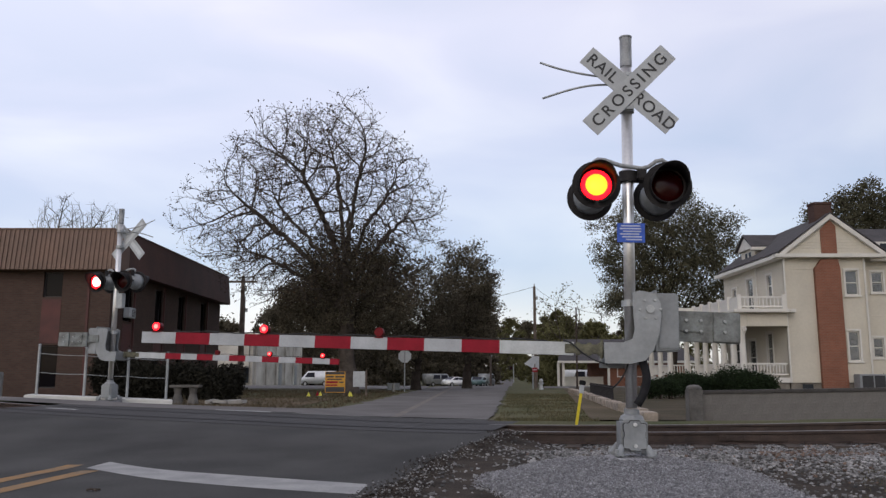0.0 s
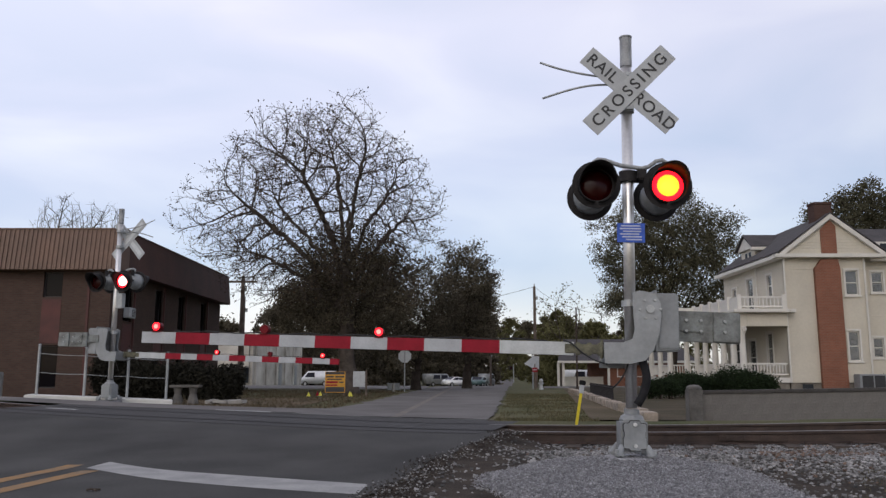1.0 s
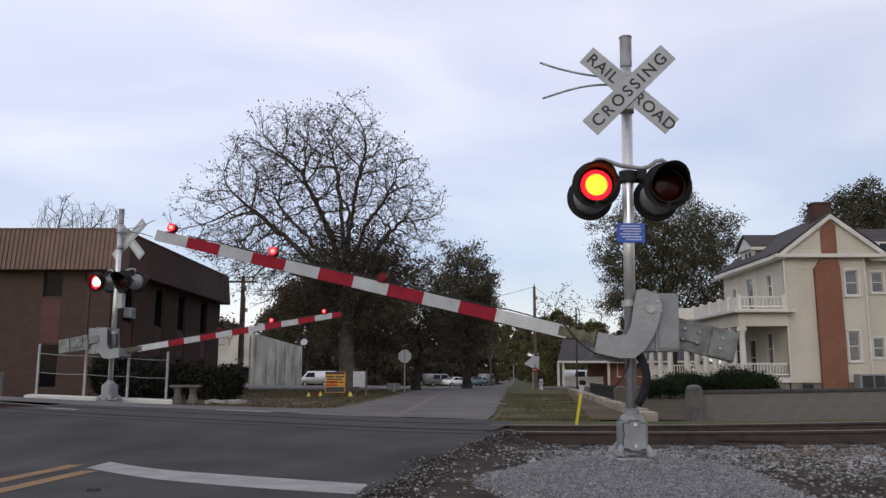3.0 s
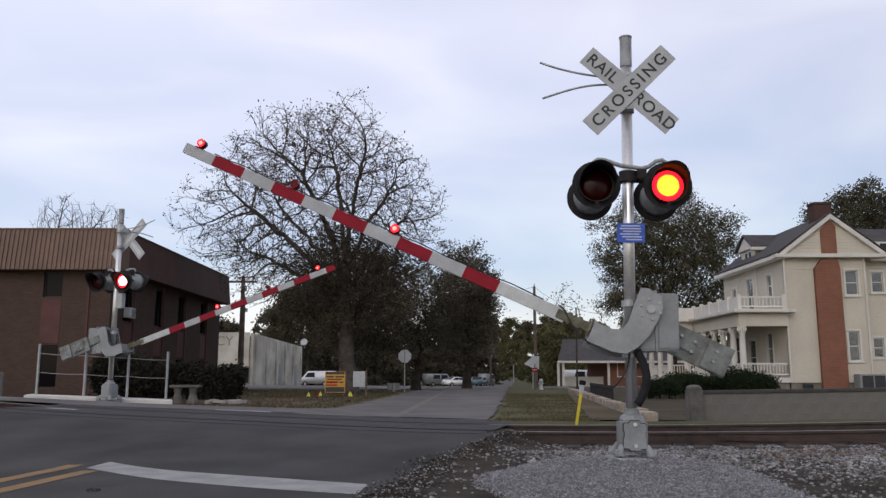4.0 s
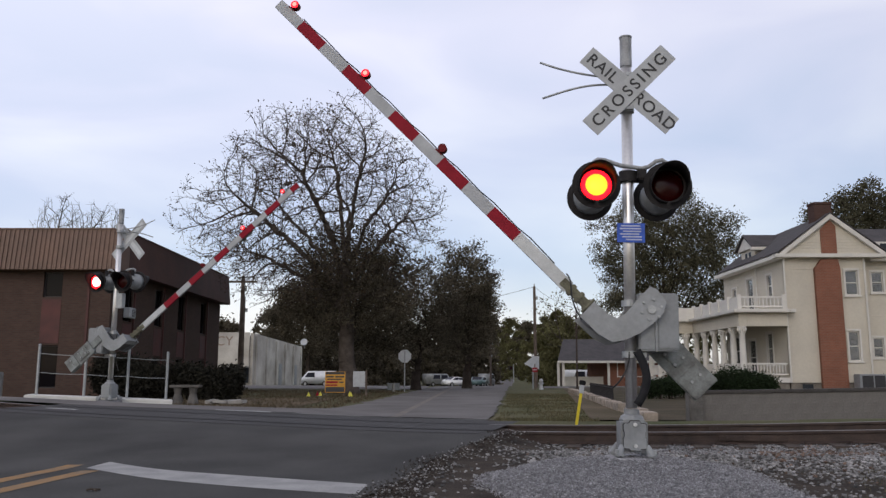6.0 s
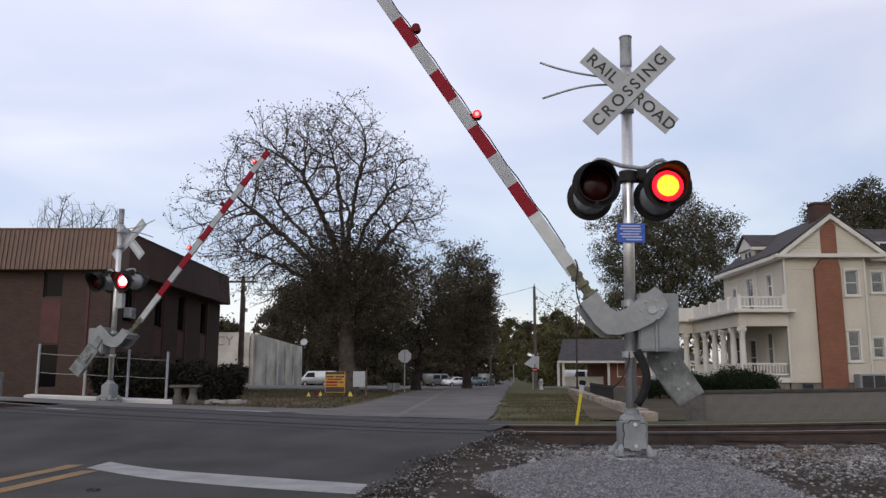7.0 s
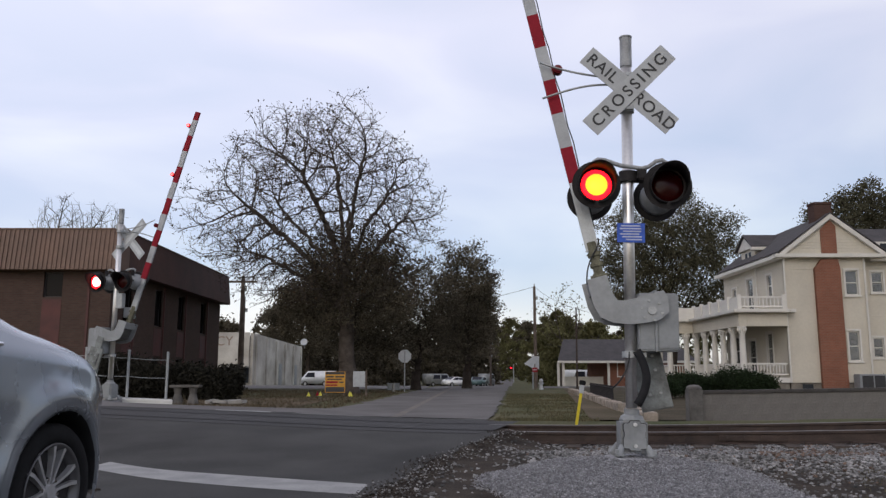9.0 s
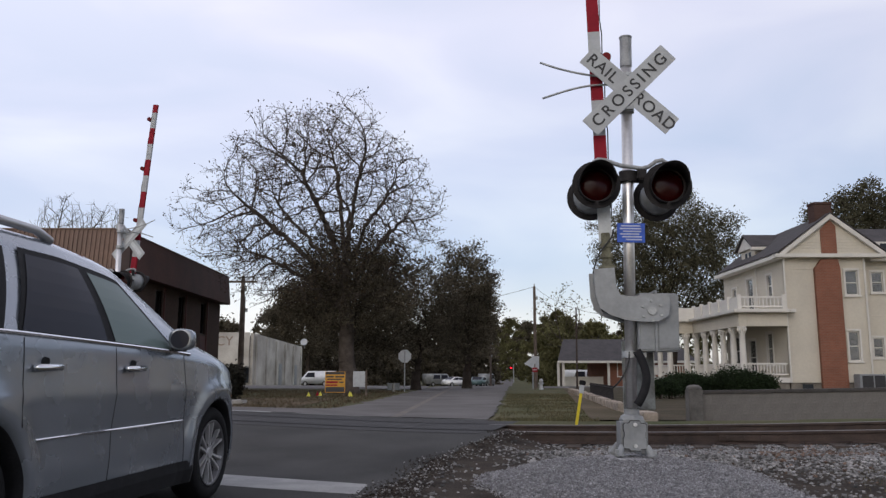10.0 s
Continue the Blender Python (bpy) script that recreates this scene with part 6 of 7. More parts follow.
def make_block_wall():
    w = thing("concrete_wall", pose(5.15, 16.0, 0.0, 0, -0.9, 0), "low weathered grey concrete block wall with a dark cap", "wall")
    part("core", B((0.0, 0.006, -0.3), (14.0, 0.17, 0.64)), CONCRETE_BLOCK, w)
    first = None
    for r in range(4):
        for k in range(36):
            x = 0.40 * k - (0.2 if r % 2 else 0)
            if x < -0.01 or x > 13.6:
                continue
            if first is None:
                first = part("block", B((0.001, 0, 0.001), (0.3992, 0.2, 0.1957), bevel=0.0015), CONCRETE_BLOCK, w)
                ob = first
            else:
                ob = new("block", first.data)
                ob.parent = w
            ob.matrix_basis = pose(x, 0, -0.155 + 0.196 * r)
    part("cap", B((-0.02, -0.03, 0.632), (14.0, 0.23, 0.70), bevel=0.01), CAP_DARK, w, "dark stained cap stones")
    p = thing("gate_post", pose(4.98, 15.95, 0.0), "square weathered concrete gate post", "post")
    bm = B((-0.14, -0.14, -0.3), (0.14, 0.14, 0.74), bevel=0.02)
    lathe(bm, [(0.155, 0.735), (0.15, 0.77), (0.10, 0.81), (0.0, 0.82)], None, 12)
    part("shaft", bm, BENCH_STONE, p)


# weathered stone, darkened for the building's shade on the bench; the gate post shares it
BENCH_STONE = mat("weathered_shaded_stone", (0.115, 0.108, 0.10), 0.9, var=0.3, scale=4, fine=40, bump=0.3)
CONCRETE_BLOCK = mat("grey_concrete_block", (0.175, 0.165, 0.155), 0.95, var=0.28, scale=1.2, fine=40, bump=0.35, rand=0.025, tint=(0.105, 0.098, 0.09))
CAP_DARK = mat("dark_stained_cap", (0.055, 0.05, 0.047), 0.9, var=0.3, scale=3, fine=40, bump=0.3)
make_block_wall()


def make_edging():
    first = None
    e = thing("stone_edging", pose(0, 0, 0), "low pale limestone edging along the path", "edging")
    rng = random.Random(4)
    y = 17.4
    while y < 46:
        if not 20.6 < y < 22.0:
            x = 4.55 + 0.10 * (y - 18)
            if first is None:
                first = part("edging_stone", B((-0.16, 0, -0.25), (0.16, 0.66, 0.20), bevel=0.02), EDGING, e)
                ob = first
            else:
                ob = new("edging_stone", first.data)
                ob.parent = e
            ob.matrix_basis = pose(x + rng.uniform(-0.02, 0.02), y, ground_z(x, y) + rng.uniform(-0.02, 0.03), 0, 0, -5.7 + rng.uniform(-2, 2))
        y += 0.70


EDGING = mat("limestone_edging", (0.33, 0.28, 0.23), 0.9, var=0.3, scale=4, fine=40, bump=0.4, rand=0.2, tint=(0.2, 0.17, 0.14))
make_edging()


def make_marker():
    m = thing("marker_post", pose(2.29, 14.0, 0.05, 0, 10, 0), "leaning yellow marker post with a dark top", "post")
    part("shaft", B((-0.024, -0.012, 0.0), (0.024, 0.012, 0.66), bevel=0.004), YELLOW, m)
    part("top", B((-0.04, -0.02, 0.655), (0.04, 0.02, 0.80), bevel=0.008), SIGN_WHITE, m)
    part("cap", B((-0.055, -0.03, 0.80), (0.055, 0.03, 0.88), bevel=0.012), RUBBER, m)
    p = thing("thin_pole", pose(9.2, 55.0, 0.0, 0, 0, 0), "thin leaning rusty pole", "pole")
    part("shaft", R((0, 0, -0.2), (0.05, 0, 5.6), 0.07, 0.05), RUST, p)


make_marker()


def make_stop_sign():
    s = thing("stop_sign", pose(-2.3, 48.0, 0.0), "grey back of an octagonal stop sign on a post", "road sign")
    part("post", B((-0.035, -0.03, -0.2), (0.035, 0.03, 2.4)), GALV, s)
    part("plate", lathe(bmesh.new(), [(0.0, -0.05), (0.41, -0.05), (0.41, -0.035), (0.0, -0.035)], Matrix.Translation((0, 0, 2.08)) @ Matrix.Rotation(radians(90), 4, "X") @ Matrix.Rotation(radians(22.5), 4, "Z"), 8), SIGN_BACK, s, "bare metal sign back")
    y = thing("road_sign", pose(6.2, 55.0, 0.0, 0, 0, 38), "grey sign back with a small red sign below", "road sign")
    part("post", B((-0.04, 0.0, -0.2), (0.04, 0.06, 2.3)), GALV, y)
    part("plate", prism(bmesh.new(), [(-0.85, 1.72), (0.0, 2.22), (0.55, 2.25), (0.55, 1.35), (0.0, 1.38)], -0.03, -0.01), SIGN_BACK, y, "bare metal sign back")
    z = thing("road_sign", pose(6.15, 53.5, 0.0), "small red sign on a post", "road sign")
    part("post", B((-0.03, 0.0, -0.2), (0.03, 0.05, 1.7)), WOOD_POLE, z)
    part("plate", B((-0.17, -0.03, 1.15), (0.17, -0.01, 1.45), bevel=0.005), ARM_RED, z, "red plate")
    part("bar", B((-0.12, -0.034, 1.27), (0.12, -0.031, 1.33)), SIGN_WHITE, z)


make_stop_sign()


def make_pole(m, h, r, label, arm=True):
    p = thing("utility_pole", m, label, "utility pole")
    part("shaft", R((0, 0, -0.3), (0, 0, h), r, r * 0.7, 12), WOOD_POLE, p)
    if arm:
        part("crossarm", B((-0.9, -0.06, h - 0.45), (0.9, 0.06, h - 0.32)), WOOD_POLE, p)
    part("insulator", R((0, 0, h), (0, 0, h + 0.2), 0.05, 0.04, 8), GALV, p)
    part("transformer", R((0.18, 0, h - 1.0), (0.18, 0, h - 0.75), 0.08, n=10), GALV, p)


make_pole(pose(6.95, 60.0, 0.0), 7.6, 0.14, "brown timber utility pole beside the street", False)
make_pole(pose(-12.7, 50.0, 0.0), 7.2, 0.17, "grey timber utility pole by the brown building", True)
make_pole(pose(-13.6, 54.0, 0.0), 6.2, 0.13, "second timber utility pole behind it", False)
make_pole(pose(4.9, 82.0, -0.3), 5.2, 0.10, "short pale pole beside the street", False)
make_pole(pose(6.2, 105.0, -0.7), 5.0, 0.10, "distant pale pole beside the street", False)
w = thing("overhead_wire", pose(0, 0, 0), "thin overhead wires from the street pole", "wire")
part("strand", tube(bmesh.new(), bez((6.95, 60, 7.6), (2, 62, 6.2), (-4, 66, 6.0), (-12, 70, 7.0), 16), 0.014, 5), CABLE, w)
part("strand", tube(bmesh.new(), bez((6.95, 60, 7.6), (9, 62, 6.2), (12, 64, 5.6), (16, 66, 5.8), 16), 0.014, 5), CABLE, w)


def make_yellow_sign():
    s = thing("yellow_sign", pose(-4.84, 36.0, 0.0), "yellow lawn sign with dark lettering bars", "sign")
    for x in (-0.4, 0.4):
        part("stake", B((x - 0.02, 0.01, -0.1), (x + 0.02, 0.04, 1.1)), WOOD_POLE, s)
    bd = part("board", B((-0.45, -0.02, 0.20), (0.45, 0.008, 1.13), bevel=0.005), SIGN_YELLOW, s)
    for x0, x1, z, h, c in ((-0.42, 0.42, 1.06, 0.11, LETTER), (-0.40, -0.06, 0.90, 0.07, LETTER), (0.0, 0.40, 0.90, 0.07, LETTER), (-0.36, 0.30, 0.79, 0.06, LETTER), (-0.40, 0.12, 0.66, 0.09, ARM_RED), (0.18, 0.38, 0.66, 0.06, LETTER), (-0.42, 0.10, 0.53, 0.06, ARM_RED), (-0.42, 0.42, 0.34, 0.22, LETTER)):
        part("print_bar", B((x0, -0.026, z - h / 2), (x1, -0.022, z + h / 2)), c, bd)
    for x, y, c in ((-5.9, 35.3, FLAG_YELLOW), (-4.05, 35.3, FLAG_YELLOW), (-5.55, 36.4, FLAG_YELLOW), (-4.2, 36.2, FLAG_YELLOW), (-5.7, 36.5, ARM_RED)):
        f = thing("marker_flag", pose(x, y, 0.0), "small bright marker flag on a wire", "flag", "flags round the yellow sign")
        part("wire", R((0, 0, -0.05), (0, 0, 0.28), 0.006, n=5), GALV, f)
        part("flag", prism(bmesh.new(), [(-0.09, 0.05), (0.09, 0.05), (0.0, 0.26)], -0.006, 0.006), c, f)
    b = thing("white_board", pose(-4.1, 38.5, 0.0), "blank white sign board beside the tree", "sign")
    part("board", B((-0.22, 0, 0.42), (0.36, 0.04, 1.15)), SIGN_WHITE, b)
    part("post", B((0.38, 0, -0.1), (0.45, 0.08, 1.2)), WOOD_POLE, b)
    sb = thing("sandwich_board", pose(-3.2, 52.0, 0.0), "small white folding board on the lawn", "sign")
    part("leaf", B((-0.4, -0.02, 0.0), (0.4, 0.02, 0.45), Matrix.Rotation(radians(18), 4, "X")), SIGN_WHITE, sb)
    hy = thing("fire_hydrant", pose(6.6, 54.0, 0.0), "small white fire hydrant on the verge", "hydrant")
    part("barrel", lathe(bmesh.new(), [(0.16, -0.05), (0.16, 0.06), (0.11, 0.08), (0.11, 0.5), (0.15, 0.52), (0.13, 0.62), (0.05, 0.70), (0.0, 0.72)], None, 14), SIGN_WHITE, hy, smooth=True)
    part("nozzle", R((-0.18, 0, 0.4), (0.18, 0, 0.4), 0.05, n=10), SIGN_WHITE, hy)
    bo = thing("bollard", pose(-2.9, 47.0, 0.0), "short pale bollard on the grass", "post")
    part("shaft", R((0, 0, -0.1), (0, 0, 0.5), 0.08, n=10), CONCRETE, bo)


make_yellow_sign()


def make_bench():
    b = thing("stone_bench", pose(-8.65, 27.0, 0.12), "pale stone garden bench on two legs", "bench")
    part("seat", B((-0.50, -0.2, 0.46), (0.50, 0.2, 0.54), bevel=0.015), BENCH_STONE, b)
    for x in (-0.32, 0.32):
        part("leg", lathe(bmesh.new(), [(0.19, -0.08), (0.17, 0.05), (0.11, 0.25), (0.15, 0.46)], Matrix.Translation((x * 0.8, 0, 0)), 12), BENCH_STONE, b)
    rng = random.Random(8)
    for k in range(5):
        s = thing("loose_slab", pose(-7.7 + 0.25 * k, 27.0 + rng.uniform(-0.3, 0.3), 0.12, rng.uniform(-6, 6), rng.uniform(-8, 8), rng.uniform(0, 90)), "broken pale concrete slab on the grass", "rubble", "rubble by the bench")
        part("piece", B((-0.22, -0.13, -0.06), (0.22, 0.13, 0.05), bevel=0.015), CONCRETE, s)
    t = thing("utility_box", pose(-17.0, 30.5, 0.1), "grey metal utility cabinet beside the building", "cabinet")
    part("case", B((-0.9, -0.3, -0.2), (0.12, 0.3, 1.0), bevel=0.03), GALV, t)
    a = thing("air_conditioner", pose(19.6, 36.9, 0.2), "grey outdoor air conditioner beside the house", "air conditioner")
    part("case", B((-0.55, -0.3, -0.1), (0.75, 0.3, 0.82), bevel=0.03), BOX_GREY, a)
    part("grille", B((-0.45, -0.315, 0.05), (0.05, -0.302, 0.75)), LETTER, a)
    part("grille", B((0.12, -0.315, 0.05), (0.60, -0.302, 0.75)), LETTER, a)
    u = thing("stone_urn", pose(20.1, 35.6, 0.2), "round grey stone ball on a pedestal", "urn")
    part("bowl", lathe(bmesh.new(), [(0.15, -0.1), (0.15, 0.3), (0.08, 0.4), (0.2, 0.5), (0.24, 0.65), (0.2, 0.8), (0.0, 0.88)], None, 14), CONCRETE, u, smooth=True)
    # dim iron fence along the raised lawn
    f = thing("iron_fence", pose(5.5, 26.0, 0.1), "low dark iron fence above the stone edging", "fence")
    for k in range(36):
        part("picket", B((0.1 * 0.25 * k - 0.012, 0.25 * k - 0.012, 0), (0.1 * 0.25 * k + 0.012, 0.25 * k + 0.012, 0.55)), BLACK, f)
    for z in (0.12, 0.48):
        part("rail", tube(bmesh.new(), [(0, 0, z), (0.9, 9, z)], 0.02, 6), BLACK, f)


make_bench()


def make_parked(name, m, paint, label, van=False):
    c = thing(name, m, label, "van" if van else "car")
    L, h = (5.0, 1.95) if van else (4.5, 1.42)
    if van:
        prof = [(-2.5, 0.35), (2.4, 0.35), (2.5, 0.6), (2.45, 0.95), (1.75, 1.1), (1.15, 1.9), (0.9, h), (-2.4, h), (-2.5, 1.8)]
    else:
        prof = [(-2.2, 0.3), (2.2, 0.3), (2.25, 0.55), (2.1, 0.78), (1.0, 0.92), (0.35, 1.36), (-0.1, h), (-0.9, h - 0.02), (-1.6, 1.0), (-2.15, 0.95), (-2.25, 0.6)]
    bm = prism(bmesh.new(), prof, -0.88, 0.88)
    bmesh.ops.bevel(bm, geom=bm.edges[:], offset=0.07, segments=3, affect="EDGES", clamp_overlap=True)
    part("body", bm, paint, c, smooth=True)
    for s in (-1, 1):
        y0, y1 = (s * 0.884, s * 0.890) if s > 0 else (s * 0.890, s * 0.884)
        w = [(-1.5, 1.15), (-1.3, 1.75), (-0.2, 1.75), (-0.2, 1.15)] if van else [(-1.3, 1.0), (-0.85, 1.33), (-0.3, 1.34), (-0.3, 1.0)]
        v = [(0.0, 1.15), (0.0, 1.75), (1.0, 1.75), (1.45, 1.15)] if van else [(-0.22, 1.0), (-0.22, 1.34), (0.25, 1.30), (0.8, 0.98)]
        if name != "white_van":
            part("side_window", prism(bmesh.new(), w, y0, y1), CAR_GLASS, c)
        part("side_window", prism(bmesh.new(), v, y0, y1), CAR_GLASS, c)
        for x in (-1.45, 1.4):
            wh = part("wheel", lathe(bmesh.new(), [(0.2, -0.1), (0.33, -0.09), (0.33, 0.09), (0.2, 0.1)], Matrix.Translation((x, s * 0.80, 0.33)) @ Matrix.Rotation(radians(90), 4, "X"), 20), TYRE, c)
            part("rim", R((x, s * 0.79, 0.33), (x, s * 0.905, 0.33), 0.2, n=16), ALLOY, wh)
    if not van:
        part("rear_window", prism(bmesh.new(), [(-1.62, 1.02), (-1.58, 1.05), (-0.95, 1.41), (-0.99, 1.38)], -0.7, 0.7), CAR_GLASS, c)
    return c


make_parked("white_van", pose(-16.2, 104.0, ground_z(-16, 104), 0, 0, 158), WHITE_CAR, "white panel van parked in front of the trees", True)
make_parked("parked_car", pose(2.0, 118.0, ground_z(2, 118), 0, 0, 35), WHITE_CAR, "white saloon car parked beside the street")
make_parked("parked_car", pose(5.4, 119.0, ground_z(5, 119), 0, 0, 72), DARK_CAR, "dark teal car parked beside the street")
make_parked("parked_car", pose(-0.7, 126.0, ground_z(0, 126), 0, 0, 30), BOX_GREY, "grey car parked under the trees", True)
make_parked("parked_car", pose(7.0, 128.0, ground_z(7, 128), 0, 0, 75), BOX_GREY, "pale car parked further down the street", True)
make_parked("parked_car", pose(17.0, 96.0, ground_z(17, 96), 0, 0, 5), WHITE_CAR, "white car parked behind the bungalow", True)

# red flashing beacon far down the street
bc = thing("flashing_beacon", pose(15.3, 180.0, -0.9), "distant red flashing beacon over the street", "signal")
part("pole", R((0.6, 0.3, -0.2), (0.6, 0.3, 4.1), 0.08), GALV, bc)
part("bracket", B((0.0, 0.25, 3.2), (0.6, 0.35, 3.35)), BLACK, bc)
part("case", B((-0.4, 0.0, 2.85), (0.4, 0.4, 3.65), bevel=0.05), BLACK, bc)
part("lens", lathe(bmesh.new(), [(0.0, 0.06), (0.24, 0.03), (0.26, 0.0), (0.0, 0.0)], Matrix.Translation((0, -0.01, 3.25)) @ Matrix.Rotation(radians(90), 4, "X"), 18), LENS_DARK, bc)
beacon = part("lit_lens", lathe(bmesh.new(), [(0.0, 0.07), (0.20, 0.04), (0.22, 0.01), (0.0, 0.01)], Matrix.Rotation(radians(90), 4, "X"), 18), ARM_LIT, bc, "glowing red beacon lens")
beacon_glow = [(beacon, Vector((0, -0.01, 3.25)), Vector((0, 0.12, 0)))]


# ---- the silver car ----
def lerp_table(tab, x):
    for (x0, v0), (x1, v1) in zip(tab, tab[1:]):
        if x <= x1:
            t = max(0.0, min(1.0, (x - x0) / (x1 - x0)))
            return v0 + (v1 - v0) * t
    return tab[-1][1]


TOP = ((-2.58, 1.065), (-2.5, 1.335), (-2.3, 1.715), (-2.05, 1.825), (-1.2, 1.88), (-0.5, 1.88), (0.05, 1.835), (0.35, 1.785), (1.05, 1.385), (1.25, 1.295), (1.75, 1.205), (2.1, 1.08), (2.3, 0.94), (2.42, 0.77))
BELT = ((-2.58, 1.01), (-2.4, 1.24), (-1.2, 1.22), (0.9, 1.17), (1.3, 1.14), (1.8, 1.075), (2.15, 0.96), (2.42, 0.72))
WIDE = ((-2.58, 0.78), (-2.45, 0.90), (-2.0, 0.97), (-1.4, 0.995), (0.0, 0.985), (1.0, 0.985), (1.5, 0.995), (1.9, 0.955), (2.2, 0.84), (2.42, 0.56))
HUB_F, HUB_R, HUB_Z, ARCH = 1.50, -1.52, 0.375, 0.455


def smooth_tab(tab, x):
    return (lerp_table(tab, x - 0.08) + 2 * lerp_table(tab, x) + lerp_table(tab, x + 0.08)) / 4


def body_y(x, z):
    """Half width of the body side at height z under the belt line."""
    w = smooth_tab(WIDE, x)
    zb = smooth_tab(BELT, x)
    t = max(0.0, min(1.0, (z - 0.26) / (zb - 0.26)))
    y = w * (0.955 + 0.045 * math.sin(math.pi * (0.12 + 0.62 * t))) - 0.035 * max(0, t - 0.75) * 4 * (t - 0.75)
    crease = 0.010 * math.exp(-((z - 0.90) / 0.05) ** 2) - 0.012 * math.exp(-((z - 0.66) / 0.10) ** 2)
    y += crease
    for hx in (HUB_F, HUB_R):
        r = math.hypot(x - hx, z - HUB_Z)
        y += 0.030 * math.exp(-((r - 0.50) / 0.085) ** 2) * (1 if z > 0.25 else 0)
    return y


def roof_edge(x):
    zt, zb, w = smooth_tab(TOP, x), smooth_tab(BELT, x), smooth_tab(WIDE, x)
    g = max(0.0, min(1.0, (zt - zb) / 0.6))
    return w * (0.86 + 0.05 * (1 - g)) - 0.17 * g, zt - 0.02 - 0.06 * g


def cabin(x, s, out=0.0):
    """A point of the window band: s from belt line to roof edge."""
    zb = smooth_tab(BELT, x)
    yb = body_y(x, zb) - 0.015
    ye, ze = roof_edge(x)
    y = yb + (ye - yb) * s + 0.03 * math.sin(math.pi * s)
    return y + out, zb + (ze - zb) * s


def car_body():
    bm = bmesh.new()
    xs = steps((-2.58, -2.3, 0.04), (-2.3, 2.2, 0.03), (2.2, 2.42, 0.03))
    cols = []
    for x in xs:
        zb = smooth_tab(BELT, x)
        half = []
        for k in range(17):
            z = 0.26 + (zb - 0.26) * k / 16
            half.append((body_y(x, z), z))
        for k in range(1, 7):
            half.append(cabin(x, k / 6))
        ye, ze = roof_edge(x)
        zt = smooth_tab(TOP, x)
        half += [(ye * 0.93, ze + (zt - ze) * 0.5), (ye * 0.6, ze + (zt - ze) * 0.88), (0.0, zt)]
        cols.append(half)
    m = len(cols[0])
    grid = {}
    for i, x in enumerate(xs):
        for k, (y, z) in enumerate(cols[i]):
            xx = x
            if k <= 16:
                for hx in (HUB_F, HUB_R):
                    dx, dz = x - hx, z - HUB_Z
                    r = math.hypot(dx, dz)
                    if abs(r - ARCH) < 0.022 and r > 0:
                        xx, z = hx + dx * ARCH / r, HUB_Z + dz * ARCH / r
            for s in ((-1, 1) if y > 0 else (1,)):
                grid[i, k, s] = bm.verts.new((xx, s * y, z))
            if y <= 0:
                grid[i, k, -1] = grid[i, k, 1]
    for i in range(len(xs) - 1):
        for k in range(m - 1):
            for s in (-1, 1):
                q = [grid[i, k, s], grid[i + 1, k, s], grid[i + 1, k + 1, s], grid[i, k + 1, s]]
                c = sum((v.co for v in q), Vector()) / 4
                if k < 16 and min(math.hypot(c.x - hx, c.z - HUB_Z) for hx in (HUB_F, HUB_R)) < ARCH + 0.004:
                    continue
                if len(set(q)) == 4:
                    bm.faces.new(q)
    for i in (0, len(xs) - 1):
        loop = [grid[i, k, 1] for k in range(m)] + [grid[i, k, -1] for k in range(m - 2, -1, -1)]
        bm.faces.new(loop)
    return bm


def side_panel(x0, x1, s0, s1, out, lean0=0.0, lean1=0.0, side=-1, n=14):
    """A pane or trim that follows the window band; lean slants its ends."""
    bm = bmesh.new()
    rows = []
    for i in range(n + 1):
        col = []
        for j in range(7):
            s = s0 + (s1 - s0) * j / 6
            a, b = x0 + lean0 * (j / 6), x1 + lean1 * (j / 6)
            x = a + (b - a) * i / n
            y, z = cabin(x, s, out)
            col.append(bm.verts.new((x, side * y, z)))
        rows.append(col)
    for p, q in zip(rows, rows[1:]):
        for j in range(6):
            bm.faces.new((p[j], q[j], q[j + 1], p[j + 1]))
    return bm


def side_line(x0, z0, x1, z1, r, out=0.0, side=-1, n=14):
    return tube(bmesh.new(), [(x0 + (x1 - x0) * k / n, side * (body_y(x0 + (x1 - x0) * k / n, z0 + (z1 - z0) * k / n) + out), z0 + (z1 - z0) * k / n) for k in range(n + 1)], r, 6)


